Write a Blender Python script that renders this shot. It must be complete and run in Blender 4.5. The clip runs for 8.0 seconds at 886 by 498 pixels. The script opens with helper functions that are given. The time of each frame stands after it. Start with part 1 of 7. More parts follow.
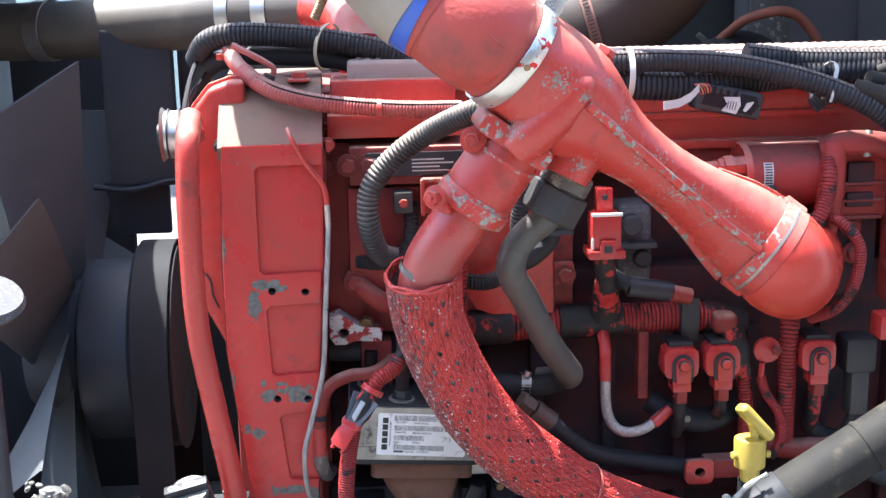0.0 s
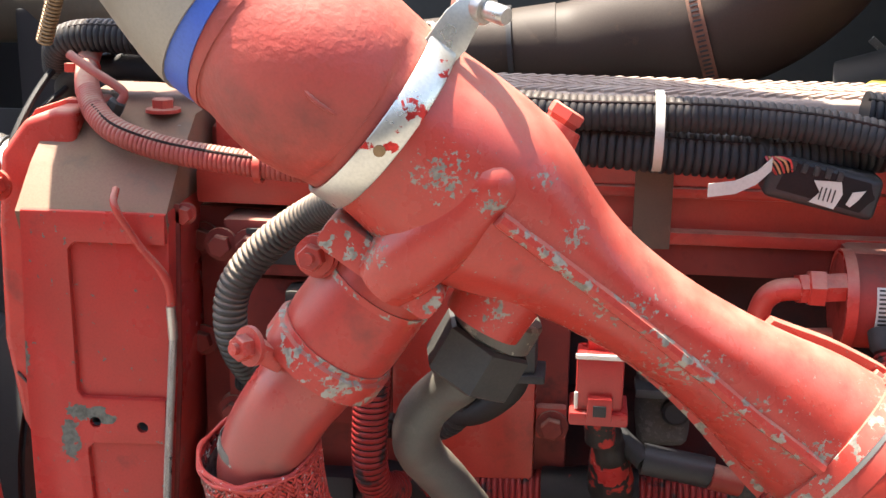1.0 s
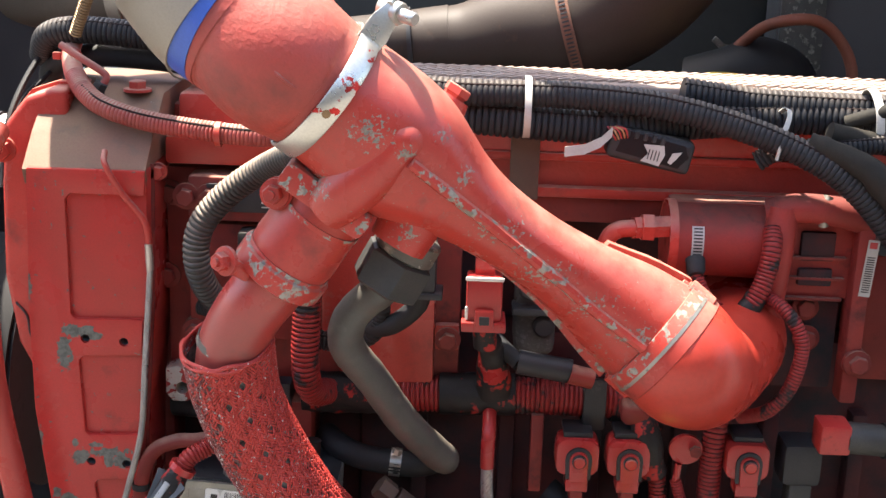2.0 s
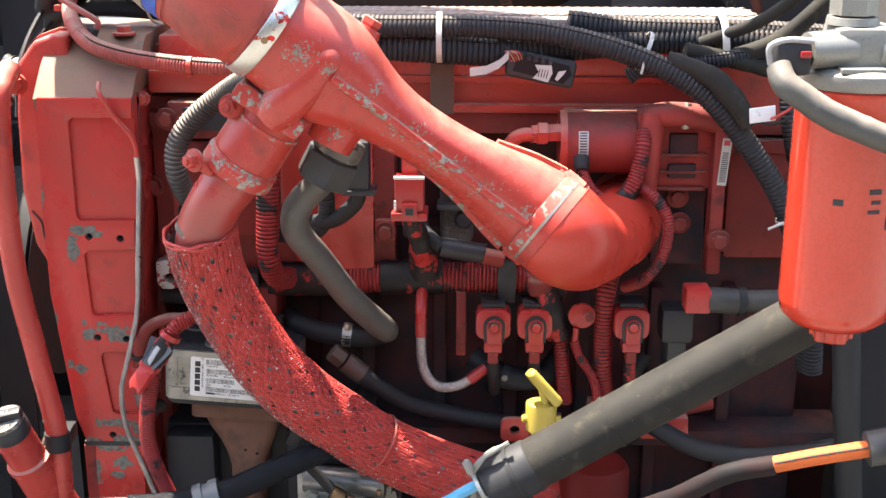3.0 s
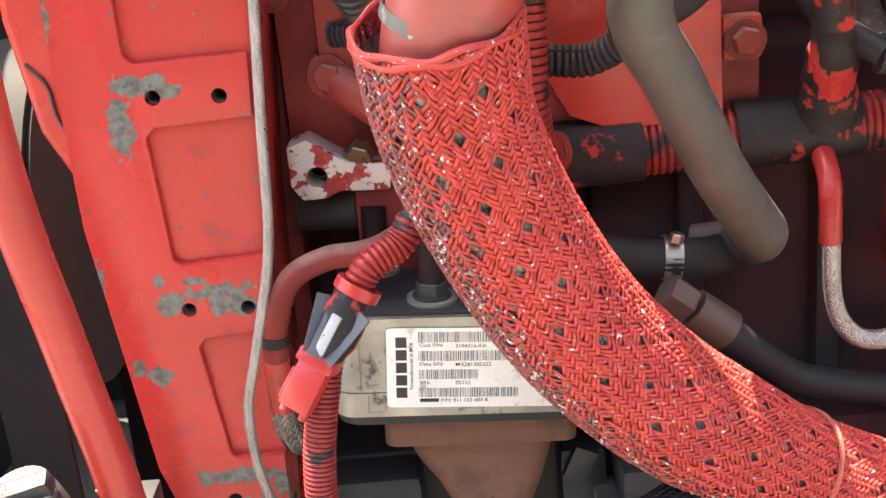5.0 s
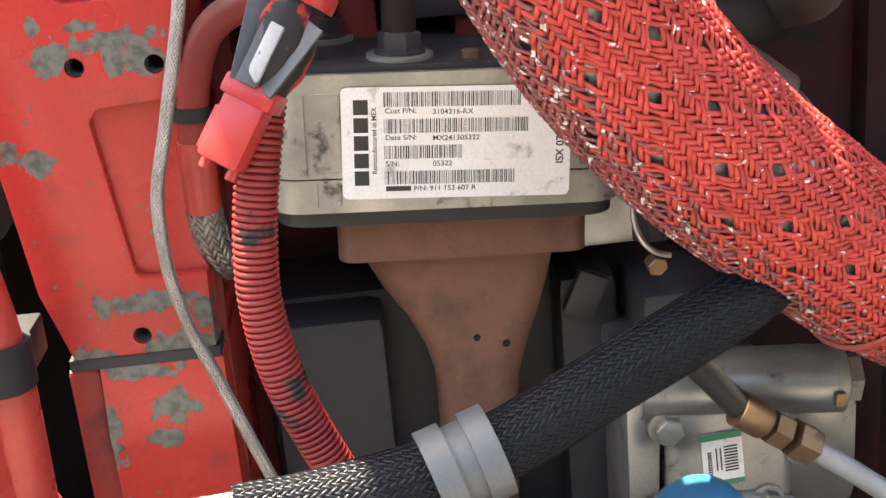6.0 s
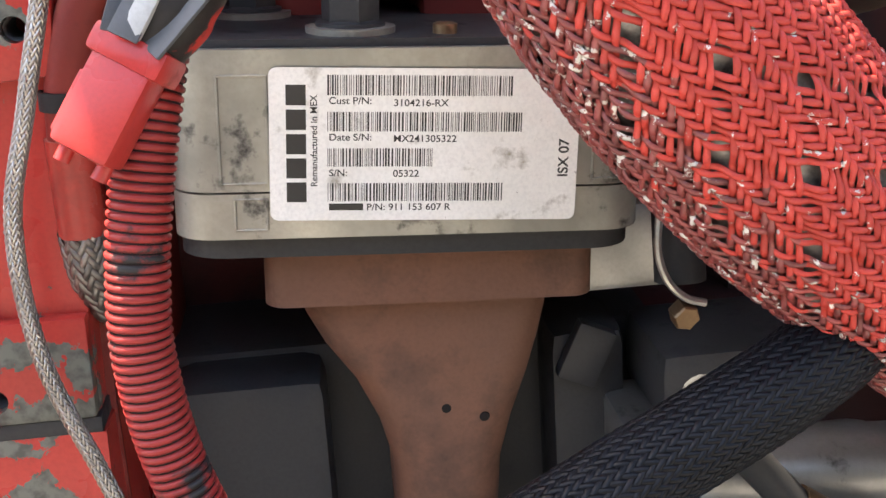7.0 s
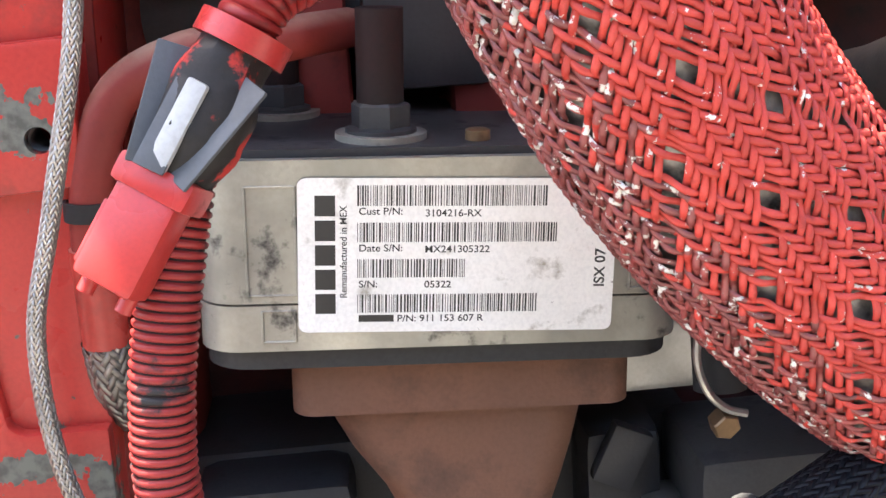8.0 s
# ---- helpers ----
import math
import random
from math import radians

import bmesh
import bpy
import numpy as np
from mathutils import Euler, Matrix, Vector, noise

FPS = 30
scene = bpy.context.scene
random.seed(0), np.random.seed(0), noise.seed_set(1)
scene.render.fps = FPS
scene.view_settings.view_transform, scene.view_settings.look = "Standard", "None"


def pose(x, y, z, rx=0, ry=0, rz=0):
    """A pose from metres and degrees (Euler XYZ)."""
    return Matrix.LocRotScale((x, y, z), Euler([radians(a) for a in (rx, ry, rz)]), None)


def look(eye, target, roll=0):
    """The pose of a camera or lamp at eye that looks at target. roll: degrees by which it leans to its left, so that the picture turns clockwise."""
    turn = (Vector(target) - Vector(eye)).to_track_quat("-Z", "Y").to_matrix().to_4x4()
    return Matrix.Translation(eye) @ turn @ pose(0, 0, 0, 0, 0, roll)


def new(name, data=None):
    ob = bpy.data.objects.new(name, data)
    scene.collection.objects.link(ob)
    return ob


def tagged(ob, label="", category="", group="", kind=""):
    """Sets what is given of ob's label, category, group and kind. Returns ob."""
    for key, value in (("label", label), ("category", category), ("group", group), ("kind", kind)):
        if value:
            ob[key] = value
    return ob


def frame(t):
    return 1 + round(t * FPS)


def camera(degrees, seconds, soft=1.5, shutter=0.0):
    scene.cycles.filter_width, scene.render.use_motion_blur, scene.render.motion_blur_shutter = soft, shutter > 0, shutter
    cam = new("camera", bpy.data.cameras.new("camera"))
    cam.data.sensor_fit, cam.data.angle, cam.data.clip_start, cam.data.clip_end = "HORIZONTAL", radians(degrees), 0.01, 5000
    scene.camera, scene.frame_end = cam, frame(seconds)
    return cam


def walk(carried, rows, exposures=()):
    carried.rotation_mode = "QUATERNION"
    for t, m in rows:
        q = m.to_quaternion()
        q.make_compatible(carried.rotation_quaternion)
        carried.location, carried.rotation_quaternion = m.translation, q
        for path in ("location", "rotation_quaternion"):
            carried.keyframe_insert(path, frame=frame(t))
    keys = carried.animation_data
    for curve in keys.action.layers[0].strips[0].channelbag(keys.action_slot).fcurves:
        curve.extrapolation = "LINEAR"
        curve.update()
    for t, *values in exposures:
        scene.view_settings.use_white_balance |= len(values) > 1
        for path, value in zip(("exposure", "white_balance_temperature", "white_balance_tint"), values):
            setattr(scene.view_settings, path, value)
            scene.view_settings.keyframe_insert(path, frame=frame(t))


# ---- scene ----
cam = camera(39.4, 8.0)
PATH = [
    (0, (0.044, -0.012, 1.564), (0.197, 1.928, 1.102), -1.0),
    (0.5, (0.153, 0.329, 1.578), (0.097, 2.254, 1.04), 0.7),
    (1, (0.3, 0.475, 1.584), (0.089, 2.389, 1.045), 0.8),
    (1.2, (0.356, 0.482, 1.6), (0.087, 2.383, 1.041), 0.4),
    (2.3, (0.291, 0.085, 1.612), (0.319, 2.012, 1.077), 1.8),
    (2.5, (0.31, 0.016, 1.615), (0.34, 1.94, 1.071), 1.5),
    (3, (0.393, -0.044, 1.621), (0.342, 1.864, 1.022), 0.1),
    (3.5, (0.417, 0.008, 1.58), (0.293, 1.905, 0.959), -1.4),
    (4, (0.34, 0.19, 1.496), (0.188, 2.087, 0.882), -3.3),
    (4.2, (0.295, 0.293, 1.459), (0.13, 2.191, 0.852), -4.0),
    (5.3, (0.092, 0.691, 1.298), (0.089, 2.567, 0.606), -5.8),
    (5.5, (0.089, 0.71, 1.254), (0.104, 2.593, 0.579), -5.7),
    (6, (0.085, 0.749, 1.189), (0.168, 2.629, 0.512), -5.2),
    (6.5, (0.085, 0.811, 1.16), (0.242, 2.692, 0.499), -4.0),
    (7, (0.087, 0.877, 1.137), (0.256, 2.78, 0.545), -3.6),
    (7.5, (0.086, 0.924, 1.13), (0.231, 2.838, 0.566), -3.8),
    (8, (0.088, 0.894, 1.157), (0.22, 2.817, 0.621), -3.9),
]
walk(cam, [(t, look(eye, target, roll)) for t, eye, target, roll in PATH], exposures=[(0.0, 2.80, 5800, 10), (0.5, 2.92, 6600, 10), (1.2, 2.42, 7100, 10), (2.5, 2.43, 6800, 10), (3.0, 2.75, 6800, 10), (3.5, 2.87, 6800, 10), (4.2, 3.36, 7000, 10), (5.5, 3.58, 7900, 10), (6.0, 3.38, 7800, 10), (6.5, 3.45, 7600, 10), (7.5, 3.15, 7300, 10), (8.0, 3.55, 7000, 10)])

# ---- light ----
SUN = Vector((-0.28, 0.16, 0.95)).normalized()
world = bpy.data.worlds.new("world")
scene.world = world
world.use_nodes = True
wn = world.node_tree
wn.nodes.clear()
sky = wn.nodes.new("ShaderNodeTexSky")
sky.sky_type, sky.sun_disc = "NISHITA", False
sky.sun_elevation = math.asin(SUN.z)
sky.sun_rotation = math.atan2(SUN.x, SUN.y)
sky.dust_density = 2.5
wbg = wn.nodes.new("ShaderNodeBackground")
wbg.inputs["Strength"].default_value = 0.125
wout = wn.nodes.new("ShaderNodeOutputWorld")
wn.links.new(sky.outputs[0], wbg.inputs[0])
wn.links.new(wbg.outputs[0], wout.inputs[0])
sun = new("sun", bpy.data.lights.new("sun", "SUN"))
sun.data.energy, sun.data.angle, sun.data.color = 4.2, radians(0.53), (1.0, 0.94, 0.85)
sun.matrix_world = look(SUN * 10, (0, 0, 0))


# ---- materials ----
def material(name, color, rough=0.5, metal=0.0, second=None, mix=0.6, scale=30.0, fine=600.0, bump=0.15, dirt=None, dirt_at=0.58,
             dirt_scale=45.0, chip=None, chip_at=0.66, chip_scale=70.0, spots=(), random_value=0.0, sheen=0.5, soft=0.06, gain=0.2, dust=None, grit=0.0, sun_dust=None):
    """A worn surface: two tones by a broad noise, grain and relief by a fine one, dirt and chips with outlines of their
    own.
    spots: (centre, half sizes) of places where the paint has come off. Last argument: colour and amount of a tint
    painted on faces that look up, sunlit paleness as well as dust."""
    m = bpy.data.materials.new(name)
    m.use_nodes = True
    nt = m.node_tree
    b = nt.nodes["Principled BSDF"]
    geo = nt.nodes.new("ShaderNodeNewGeometry")

    def link(a, c):
        nt.links.new(a, c)

    def noise(sc, detail=4.0, rough_=0.55):
        n = nt.nodes.new("ShaderNodeTexNoise")
        n.inputs["Scale"].default_value, n.inputs["Detail"].default_value, n.inputs["Roughness"].default_value = sc, detail, rough_
        link(geo.outputs["Position"], n.inputs["Vector"])
        return n.outputs["Fac"]

    def ramp(v, lo, hi):
        r = nt.nodes.new("ShaderNodeMapRange")
        r.inputs["From Min"].default_value, r.inputs["From Max"].default_value = lo, hi
        link(v, r.inputs["Value"])
        return r.outputs["Result"]

    def blend(fac, a, c, kind="MIX"):
        x = nt.nodes.new("ShaderNodeMix")
        x.data_type, x.blend_type = "RGBA", kind
        for v, s in ((fac, x.inputs["Factor"]), (a, x.inputs["A"]), (c, x.inputs["B"])):
            if isinstance(v, (int, float)):
                s.default_value = v
            elif isinstance(v, tuple):
                s.default_value = (*v, 1) if len(v) == 3 else v
            else:
                link(v, s)
        return x.outputs["Result"]

    def calc(op, a, c=0.0):
        x = nt.nodes.new("ShaderNodeMath")
        x.operation = op
        for v, s in ((a, x.inputs[0]), (c, x.inputs[1])):
            if isinstance(v, (int, float)):
                s.default_value = v
            else:
                link(v, s)
        return x.outputs[0]

    second = second or tuple(c * 0.72 for c in color)
    big, small = noise(scale), noise(fine, 3.0)
    col = blend(calc("MULTIPLY", ramp(big, 0.35, 0.68), mix), color, second)
    col = blend(calc("MULTIPLY", ramp(small, 0.4, 0.72), 0.34), col, tuple(c * 0.6 for c in color))
    if random_value:
        info = nt.nodes.new("ShaderNodeNewGeometry")
        hs = nt.nodes.new("ShaderNodeHueSaturation")
        link(col, hs.inputs["Color"])
        link(calc("ADD", calc("MULTIPLY", info.outputs["Random Per Island"], random_value), 1 - random_value / 2), hs.inputs["Value"])
        col = hs.outputs["Color"]
    r_val = calc("ADD", calc("MULTIPLY", calc("SUBTRACT", big, 0.5), 0.3), rough)
    height = calc("MULTIPLY", small, 0.35)
    if grit:
        height = calc("ADD", height, calc("MULTIPLY", noise(fine * 0.35, 2.0), grit))
    if dust:
        f = calc("MULTIPLY", ramp(noise(7.0, 7.0, 0.68), 0.36, 0.72), dust[1])
        col = blend(f, col, dust[0])
        r_val = calc("ADD", r_val, calc("MULTIPLY", f, 0.35))
    # tint on upward faces: sunlit paleness put into the colour, along with dust
    if sun_dust:
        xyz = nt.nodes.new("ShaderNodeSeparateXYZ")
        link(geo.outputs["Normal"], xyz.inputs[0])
        f = calc("MULTIPLY", calc("MULTIPLY", ramp(xyz.outputs["Z"], 0.30, 0.80), ramp(noise(55.0, 6.0, 0.65), 0.15, 0.60)), sun_dust[1])
        col = blend(f, col, sun_dust[0])
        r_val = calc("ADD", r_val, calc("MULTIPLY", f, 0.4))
    if dirt:
        f = ramp(noise(dirt_scale, 6.0, 0.65), dirt_at, dirt_at + 2.2 * soft)
        col = blend(f, col, dirt)
        r_val = calc("ADD", r_val, calc("MULTIPLY", f, 0.25))
    if chip:
        flake = noise(chip_scale, 6.0, 0.62)
        near = None
        for (sx, sy, sz), (hx, hy, hz) in spots:
            vm = nt.nodes.new("ShaderNodeVectorMath")
            vm.operation = "SUBTRACT"
            link(geo.outputs["Position"], vm.inputs[0])
            vm.inputs[1].default_value = (sx, sy, sz)
            vs = nt.nodes.new("ShaderNodeVectorMath")
            vs.operation = "DIVIDE"
            link(vm.outputs[0], vs.inputs[0])
            vs.inputs[1].default_value = (hx, hy, hz)
            vl = nt.nodes.new("ShaderNodeVectorMath")
            vl.operation = "LENGTH"
            link(vs.outputs[0], vl.inputs[0])
            d = calc("MAXIMUM", calc("SUBTRACT", 1.0, vl.outputs["Value"]), 0.0)
            near = calc("MAXIMUM", near, d) if near is not None else d
        if near is not None:
            flake = calc("ADD", flake, calc("MULTIPLY", near, gain))
        f = ramp(flake, chip_at, chip_at + 0.012)
        tone = blend(ramp(noise(190.0, 4.0), 0.42, 0.62), tuple(min(c * 1.12, 0.75) for c in chip), tuple(c * 0.62 for c in chip))
        col = blend(f, col, tone)
        r_val = calc("ADD", r_val, calc("MULTIPLY", f, 0.15))
        height = calc("SUBTRACT", height, calc("MULTIPLY", f, 0.6))
    link(col, b.inputs["Base Color"])
    link(r_val, b.inputs["Roughness"])
    b.inputs["Metallic"].default_value = metal
    b.inputs["Specular IOR Level"].default_value = sheen
    bp = nt.nodes.new("ShaderNodeBump")
    bp.inputs["Strength"].default_value, bp.inputs["Distance"].default_value = bump, 0.001
    link(height, bp.inputs["Height"])
    link(bp.outputs["Normal"], b.inputs["Normal"])
    return m


GREY_CHIP = (0.25, 0.25, 0.235)
RED, RED2 = (0.45, 0.047, 0.036), (0.33, 0.033, 0.026)
M = {}
M["red"] = material("red_paint", RED, 0.24, sheen=0.28, sun_dust=((0.36, 0.27, 0.20), 0.55), dust=((0.24, 0.09, 0.065), 0.25), second=RED2, scale=22, dirt=(0.11, 0.032, 0.027), dirt_at=0.575, dirt_scale=28, soft=0.11, chip=GREY_CHIP, chip_at=0.79, chip_scale=85)
M["red_cast"] = material("red_rough_casting", RED, 0.36, sheen=0.28, sun_dust=((0.36, 0.27, 0.20), 0.45), dust=((0.22, 0.10, 0.075), 0.4), grit=1.6, bump=0.35, second=RED2, scale=14, dirt=(0.11, 0.045, 0.036), dirt_at=0.55, dirt_scale=10, soft=0.12, chip=(0.30, 0.20, 0.18), chip_at=0.76, chip_scale=160)
M["red_mixer"] = material("red_paint_chipped", (0.45, 0.042, 0.031), 0.24, sheen=0.36, sun_dust=((0.36, 0.27, 0.20), 0.55), dust=((0.27, 0.10, 0.07), 0.22), grit=0.5, second=(0.36, 0.044, 0.032), scale=16, dirt=(0.12, 0.040, 0.033), dirt_at=0.565, dirt_scale=20, soft=0.12,
                          chip=(0.23, 0.205, 0.165), chip_at=0.664, chip_scale=330, gain=0.20,
                          spots=(((0.232, 1.07, 1.455), (0.026, 0.06, 0.020)), ((0.258, 1.07, 1.440), (0.012, 0.05, 0.010)), ((0.30, 1.09, 1.42), (0.012, 0.04, 0.014)), ((0.285, 1.09, 1.45), (0.010, 0.04, 0.010)),
                                 ((0.33, 1.10, 1.375), (0.034, 0.05, 0.016)), ((0.36, 1.11, 1.340), (0.040, 0.05, 0.018)), ((0.40, 1.12, 1.312), (0.036, 0.05, 0.018)),
                                 ((0.435, 1.13, 1.290), (0.03, 0.05, 0.016)), ((0.485, 1.15, 1.318), (0.024, 0.06, 0.022)), ((0.428, 1.13, 1.245), (0.016, 0.05, 0.018)),
                                 ((0.295, 1.12, 1.350), (0.030, 0.05, 0.014)), ((0.41, 1.13, 1.272), (0.014, 0.05, 0.012)), ((0.395, 1.15, 1.262), (0.034, 0.05, 0.010)),
                                 ((0.196, 1.09, 1.41), (0.020, 0.05, 0.016)), ((0.258, 1.11, 1.372), (0.016, 0.05, 0.014))))
M["red_worn"] = material("red_paint_worn_edge", (0.46, 0.044, 0.034), 0.26, sheen=0.28, sun_dust=((0.36, 0.27, 0.20), 0.5), dust=((0.26, 0.10, 0.07), 0.22), second=(0.35, 0.043, 0.031), scale=30, chip=(0.27, 0.25, 0.205), chip_at=0.545, chip_scale=120)
M["red_cover"] = material("red_cover_paint", (0.48, 0.040, 0.034), 0.28, sheen=0.25, dust=((0.20, 0.08, 0.06), 0.14), second=(0.36, 0.044, 0.032), scale=14, dirt=(0.12, 0.035, 0.030), dirt_at=0.61, dirt_scale=26, soft=0.09,
                          chip=(0.13, 0.132, 0.112), chip_at=0.662, chip_scale=170, gain=0.48,
                          spots=(((-0.058, 1.27, 1.205), (0.010, 0.03, 0.026)), ((-0.045, 1.27, 1.226), (0.022, 0.03, 0.010)), ((-0.03, 1.27, 1.222), (0.012, 0.03, 0.007)),
                                 ((-0.024, 1.27, 1.108), (0.030, 0.03, 0.008)), ((-0.047, 1.27, 1.103), (0.014, 0.03, 0.012)), ((-0.01, 1.27, 1.100), (0.016, 0.03, 0.010)),
                                 ((-0.025, 1.27, 0.992), (0.036, 0.03, 0.007)), ((-0.012, 1.27, 0.970), (0.030, 0.03, 0.009)), ((-0.06, 1.27, 1.06), (0.012, 0.03, 0.009)),
                                 ((-0.048, 1.27, 0.965), (0.014, 0.03, 0.008)), ((-0.055, 1.27, 0.93), (0.014, 0.03, 0.03)), ((-0.02, 1.27, 0.94), (0.016, 0.03, 0.01)),
                                 ((-0.052, 1.27, 1.116), (0.005, 0.03, 0.009)), ((-0.032, 1.27, 1.115), (0.011, 0.03, 0.004)), ((-0.021, 1.27, 1.100), (0.008, 0.03, 0.010)), ((-0.071, 1.27, 1.066), (0.007, 0.03, 0.009)),
                                 ((-0.045, 1.27, 0.991), (0.009, 0.03, 0.008)), ((-0.055, 1.27, 0.967), (0.010, 0.03, 0.009)), ((-0.022, 1.27, 0.967), (0.014, 0.03, 0.012)), ((-0.004, 1.27, 0.969), (0.007, 0.03, 0.010)),
                                 ((-0.026, 1.27, 0.926), (0.012, 0.03, 0.009)), ((-0.035, 1.27, 0.958), (0.03, 0.03, 0.006)), ((-0.060, 1.27, 0.905), (0.006, 0.03, 0.03)), ((-0.001, 1.27, 0.985), (0.006, 0.03, 0.014)), ((-0.058, 1.27, 0.932), (0.004, 0.03, 0.018)), ((-0.086, 1.27, 1.12), (0.006, 0.03, 0.02)), ((-0.087, 1.27, 1.27), (0.005, 0.03, 0.02))))
M["red_smooth"] = material("smooth_red_paint", (0.50, 0.036, 0.022), 0.26, sheen=0.35, dust=((0.20, 0.10, 0.075), 0.22), second=(0.44, 0.046, 0.028), mix=0.4, scale=10, fine=250, bump=0.06, dirt=(0.30, 0.06, 0.05), dirt_at=0.66, dirt_scale=14, soft=0.1)
M["red_grimy"] = material("red_grimy_paint", (0.26, 0.028, 0.021), 0.55, sheen=0.28, sun_dust=((0.36, 0.27, 0.20), 0.5), dust=((0.13, 0.06, 0.05), 0.3), second=(0.11, 0.015, 0.013), mix=0.9, scale=11, dirt=(0.025, 0.02, 0.019), dirt_at=0.55, dirt_scale=26, soft=0.1)
M["red_dusky"] = material("dusky_red_casting", (0.34, 0.034, 0.026), 0.5, sheen=0.25, sun_dust=((0.10, 0.055, 0.045), 0.7), dust=((0.12, 0.05, 0.042), 0.4), second=(0.23, 0.026, 0.021), mix=0.9, scale=14, dirt=(0.035, 0.022, 0.021), dirt_at=0.56, dirt_scale=26, soft=0.1)
M["red_canister"] = material("dull_red_canister", (0.10, 0.009, 0.007), 0.5, sheen=0.12, second=(0.07, 0.008, 0.007), mix=0.8, scale=12, bump=0.1, dirt=(0.04, 0.015, 0.014), dirt_at=0.6, dirt_scale=25, soft=0.1)
# oily red, with the shade deep in the bay put into its colour
M["red_deep"] = material("red_oily_deep_shade", (0.085, 0.019, 0.018), 0.65, sheen=0.2, second=(0.045, 0.026, 0.026), mix=0.9, scale=9, dirt=(0.024, 0.024, 0.026), dirt_at=0.42, dirt_scale=16, soft=0.1)
M["red_plastic"] = material("red_painted_plastic", (0.36, 0.025, 0.026), 0.28, sheen=0.38, dust=((0.22, 0.08, 0.06), 0.15), second=(0.40, 0.038, 0.029), fine=900, bump=0.06, dirt=(0.07, 0.02, 0.02), dirt_at=0.62, dirt_scale=60, soft=0.06)
M["red_conduit"] = material("red_painted_conduit", (0.26, 0.021, 0.020), 0.34, sheen=0.25, dust=((0.17, 0.05, 0.042), 0.2), second=(0.20, 0.019, 0.017), scale=45, bump=0.08, dirt=(0.02, 0.018, 0.018), dirt_at=0.546, dirt_scale=38, soft=0.03)
M["red_conduit_dull"] = material("dull_red_conduit", (0.40, 0.050, 0.042), 0.45, sun_dust=((0.36, 0.27, 0.20), 0.8), dust=((0.20, 0.10, 0.08), 0.5), second=(0.28, 0.036, 0.03), scale=25, bump=0.08, dirt=(0.12, 0.03, 0.027), dirt_at=0.62, dirt_scale=30, soft=0.08)
M["red_filter"] = material("red_gloss_enamel", (0.46, 0.036, 0.017), 0.13, dust=((0.30, 0.10, 0.07), 0.10), second=(0.48, 0.064, 0.037), mix=0.3, fine=300, bump=0.03, dirt=(0.16, 0.03, 0.02), dirt_at=0.73, dirt_scale=60)
M["red_yarn"] = material("red_painted_braid", (0.44, 0.050, 0.040), 0.42, sheen=0.25, second=(0.31, 0.028, 0.022), scale=40, fine=1500, bump=0.25, random_value=0.35,
                         dirt=(0.16, 0.018, 0.017), dirt_at=0.60, dirt_scale=120, chip=(0.55, 0.53, 0.50), chip_at=0.642, chip_scale=270, gain=0.10,
                         spots=tuple(((x - 0.031, y - 0.012, z - 0.017), (0.016, 0.04, 0.020)) for x, y, z in ((0.124, 1.165, 1.20), (0.134, 1.17, 1.175), (0.146, 1.176, 1.145), (0.160, 1.182, 1.120), (0.178, 1.188, 1.094), (0.20, 1.194, 1.067), (0.225, 1.202, 1.042), (0.26, 1.214, 1.012), (0.30, 1.227, 0.98))))
M["bare_yarn"] = material("thinly_painted_braid", (0.24, 0.045, 0.042), 0.40, 0.1, second=(0.10, 0.035, 0.035), mix=0.9, scale=110, fine=1500, bump=0.25, random_value=0.5, chip=(0.50, 0.48, 0.45), chip_at=0.595, chip_scale=260)
M["inner_mesh"] = material("dark_metal_mesh", (0.28, 0.265, 0.25), 0.35, 0.3, second=(0.010, 0.007, 0.007), mix=1.0, scale=120, fine=1200, bump=0.3)
M["red_weathered"] = material("weathered_red_tube", (0.40, 0.040, 0.032), 0.24, dust=((0.13, 0.065, 0.053), 0.6), second=(0.30, 0.035, 0.03), scale=20, dirt=(0.07, 0.04, 0.036), dirt_at=0.60, dirt_scale=16, soft=0.14)
M["dusty"] = material("dusty_red_top", (0.20, 0.095, 0.062), 0.75, second=(0.17, 0.115, 0.072), mix=0.95, scale=12, dirt=(0.14, 0.10, 0.075), dirt_at=0.58, dirt_scale=25, chip=(0.30, 0.29, 0.27), chip_at=0.74)
M["valve"] = material("dusty_red_valve_cover", (0.30, 0.215, 0.175), 0.7, second=(0.36, 0.29, 0.24), mix=0.9, scale=15, dirt=(0.20, 0.15, 0.125), dirt_at=0.6)
M["black_plastic"] = material("black_plastic", (0.025, 0.025, 0.027), 0.45, sheen=0.3, second=(0.038, 0.038, 0.040), scale=35, bump=0.08, dirt=(0.085, 0.080, 0.075), dirt_at=0.63)
M["black_conduit"] = material("black_conduit", (0.019, 0.020, 0.023), 0.5, sun_dust=((0.36, 0.27, 0.20), 0.16), sheen=0.22, second=(0.028, 0.028, 0.030), scale=30, bump=0.05, dirt=(0.06, 0.057, 0.054), dirt_at=0.66)
M["groove"] = material("unpainted_groove", (0.012, 0.011, 0.011), 0.7, second=(0.03, 0.010, 0.009), scale=30, bump=0.1, sheen=0.15)
# the strong pale tint on top stands for the sunlit side of the ridges
M["dusty_conduit"] = material("dusty_black_conduit", (0.020, 0.020, 0.020), 0.48, sun_dust=((0.36, 0.27, 0.20), 0.75), second=(0.038, 0.036, 0.033), scale=30, bump=0.05, dirt=(0.08, 0.075, 0.065), dirt_at=0.66)
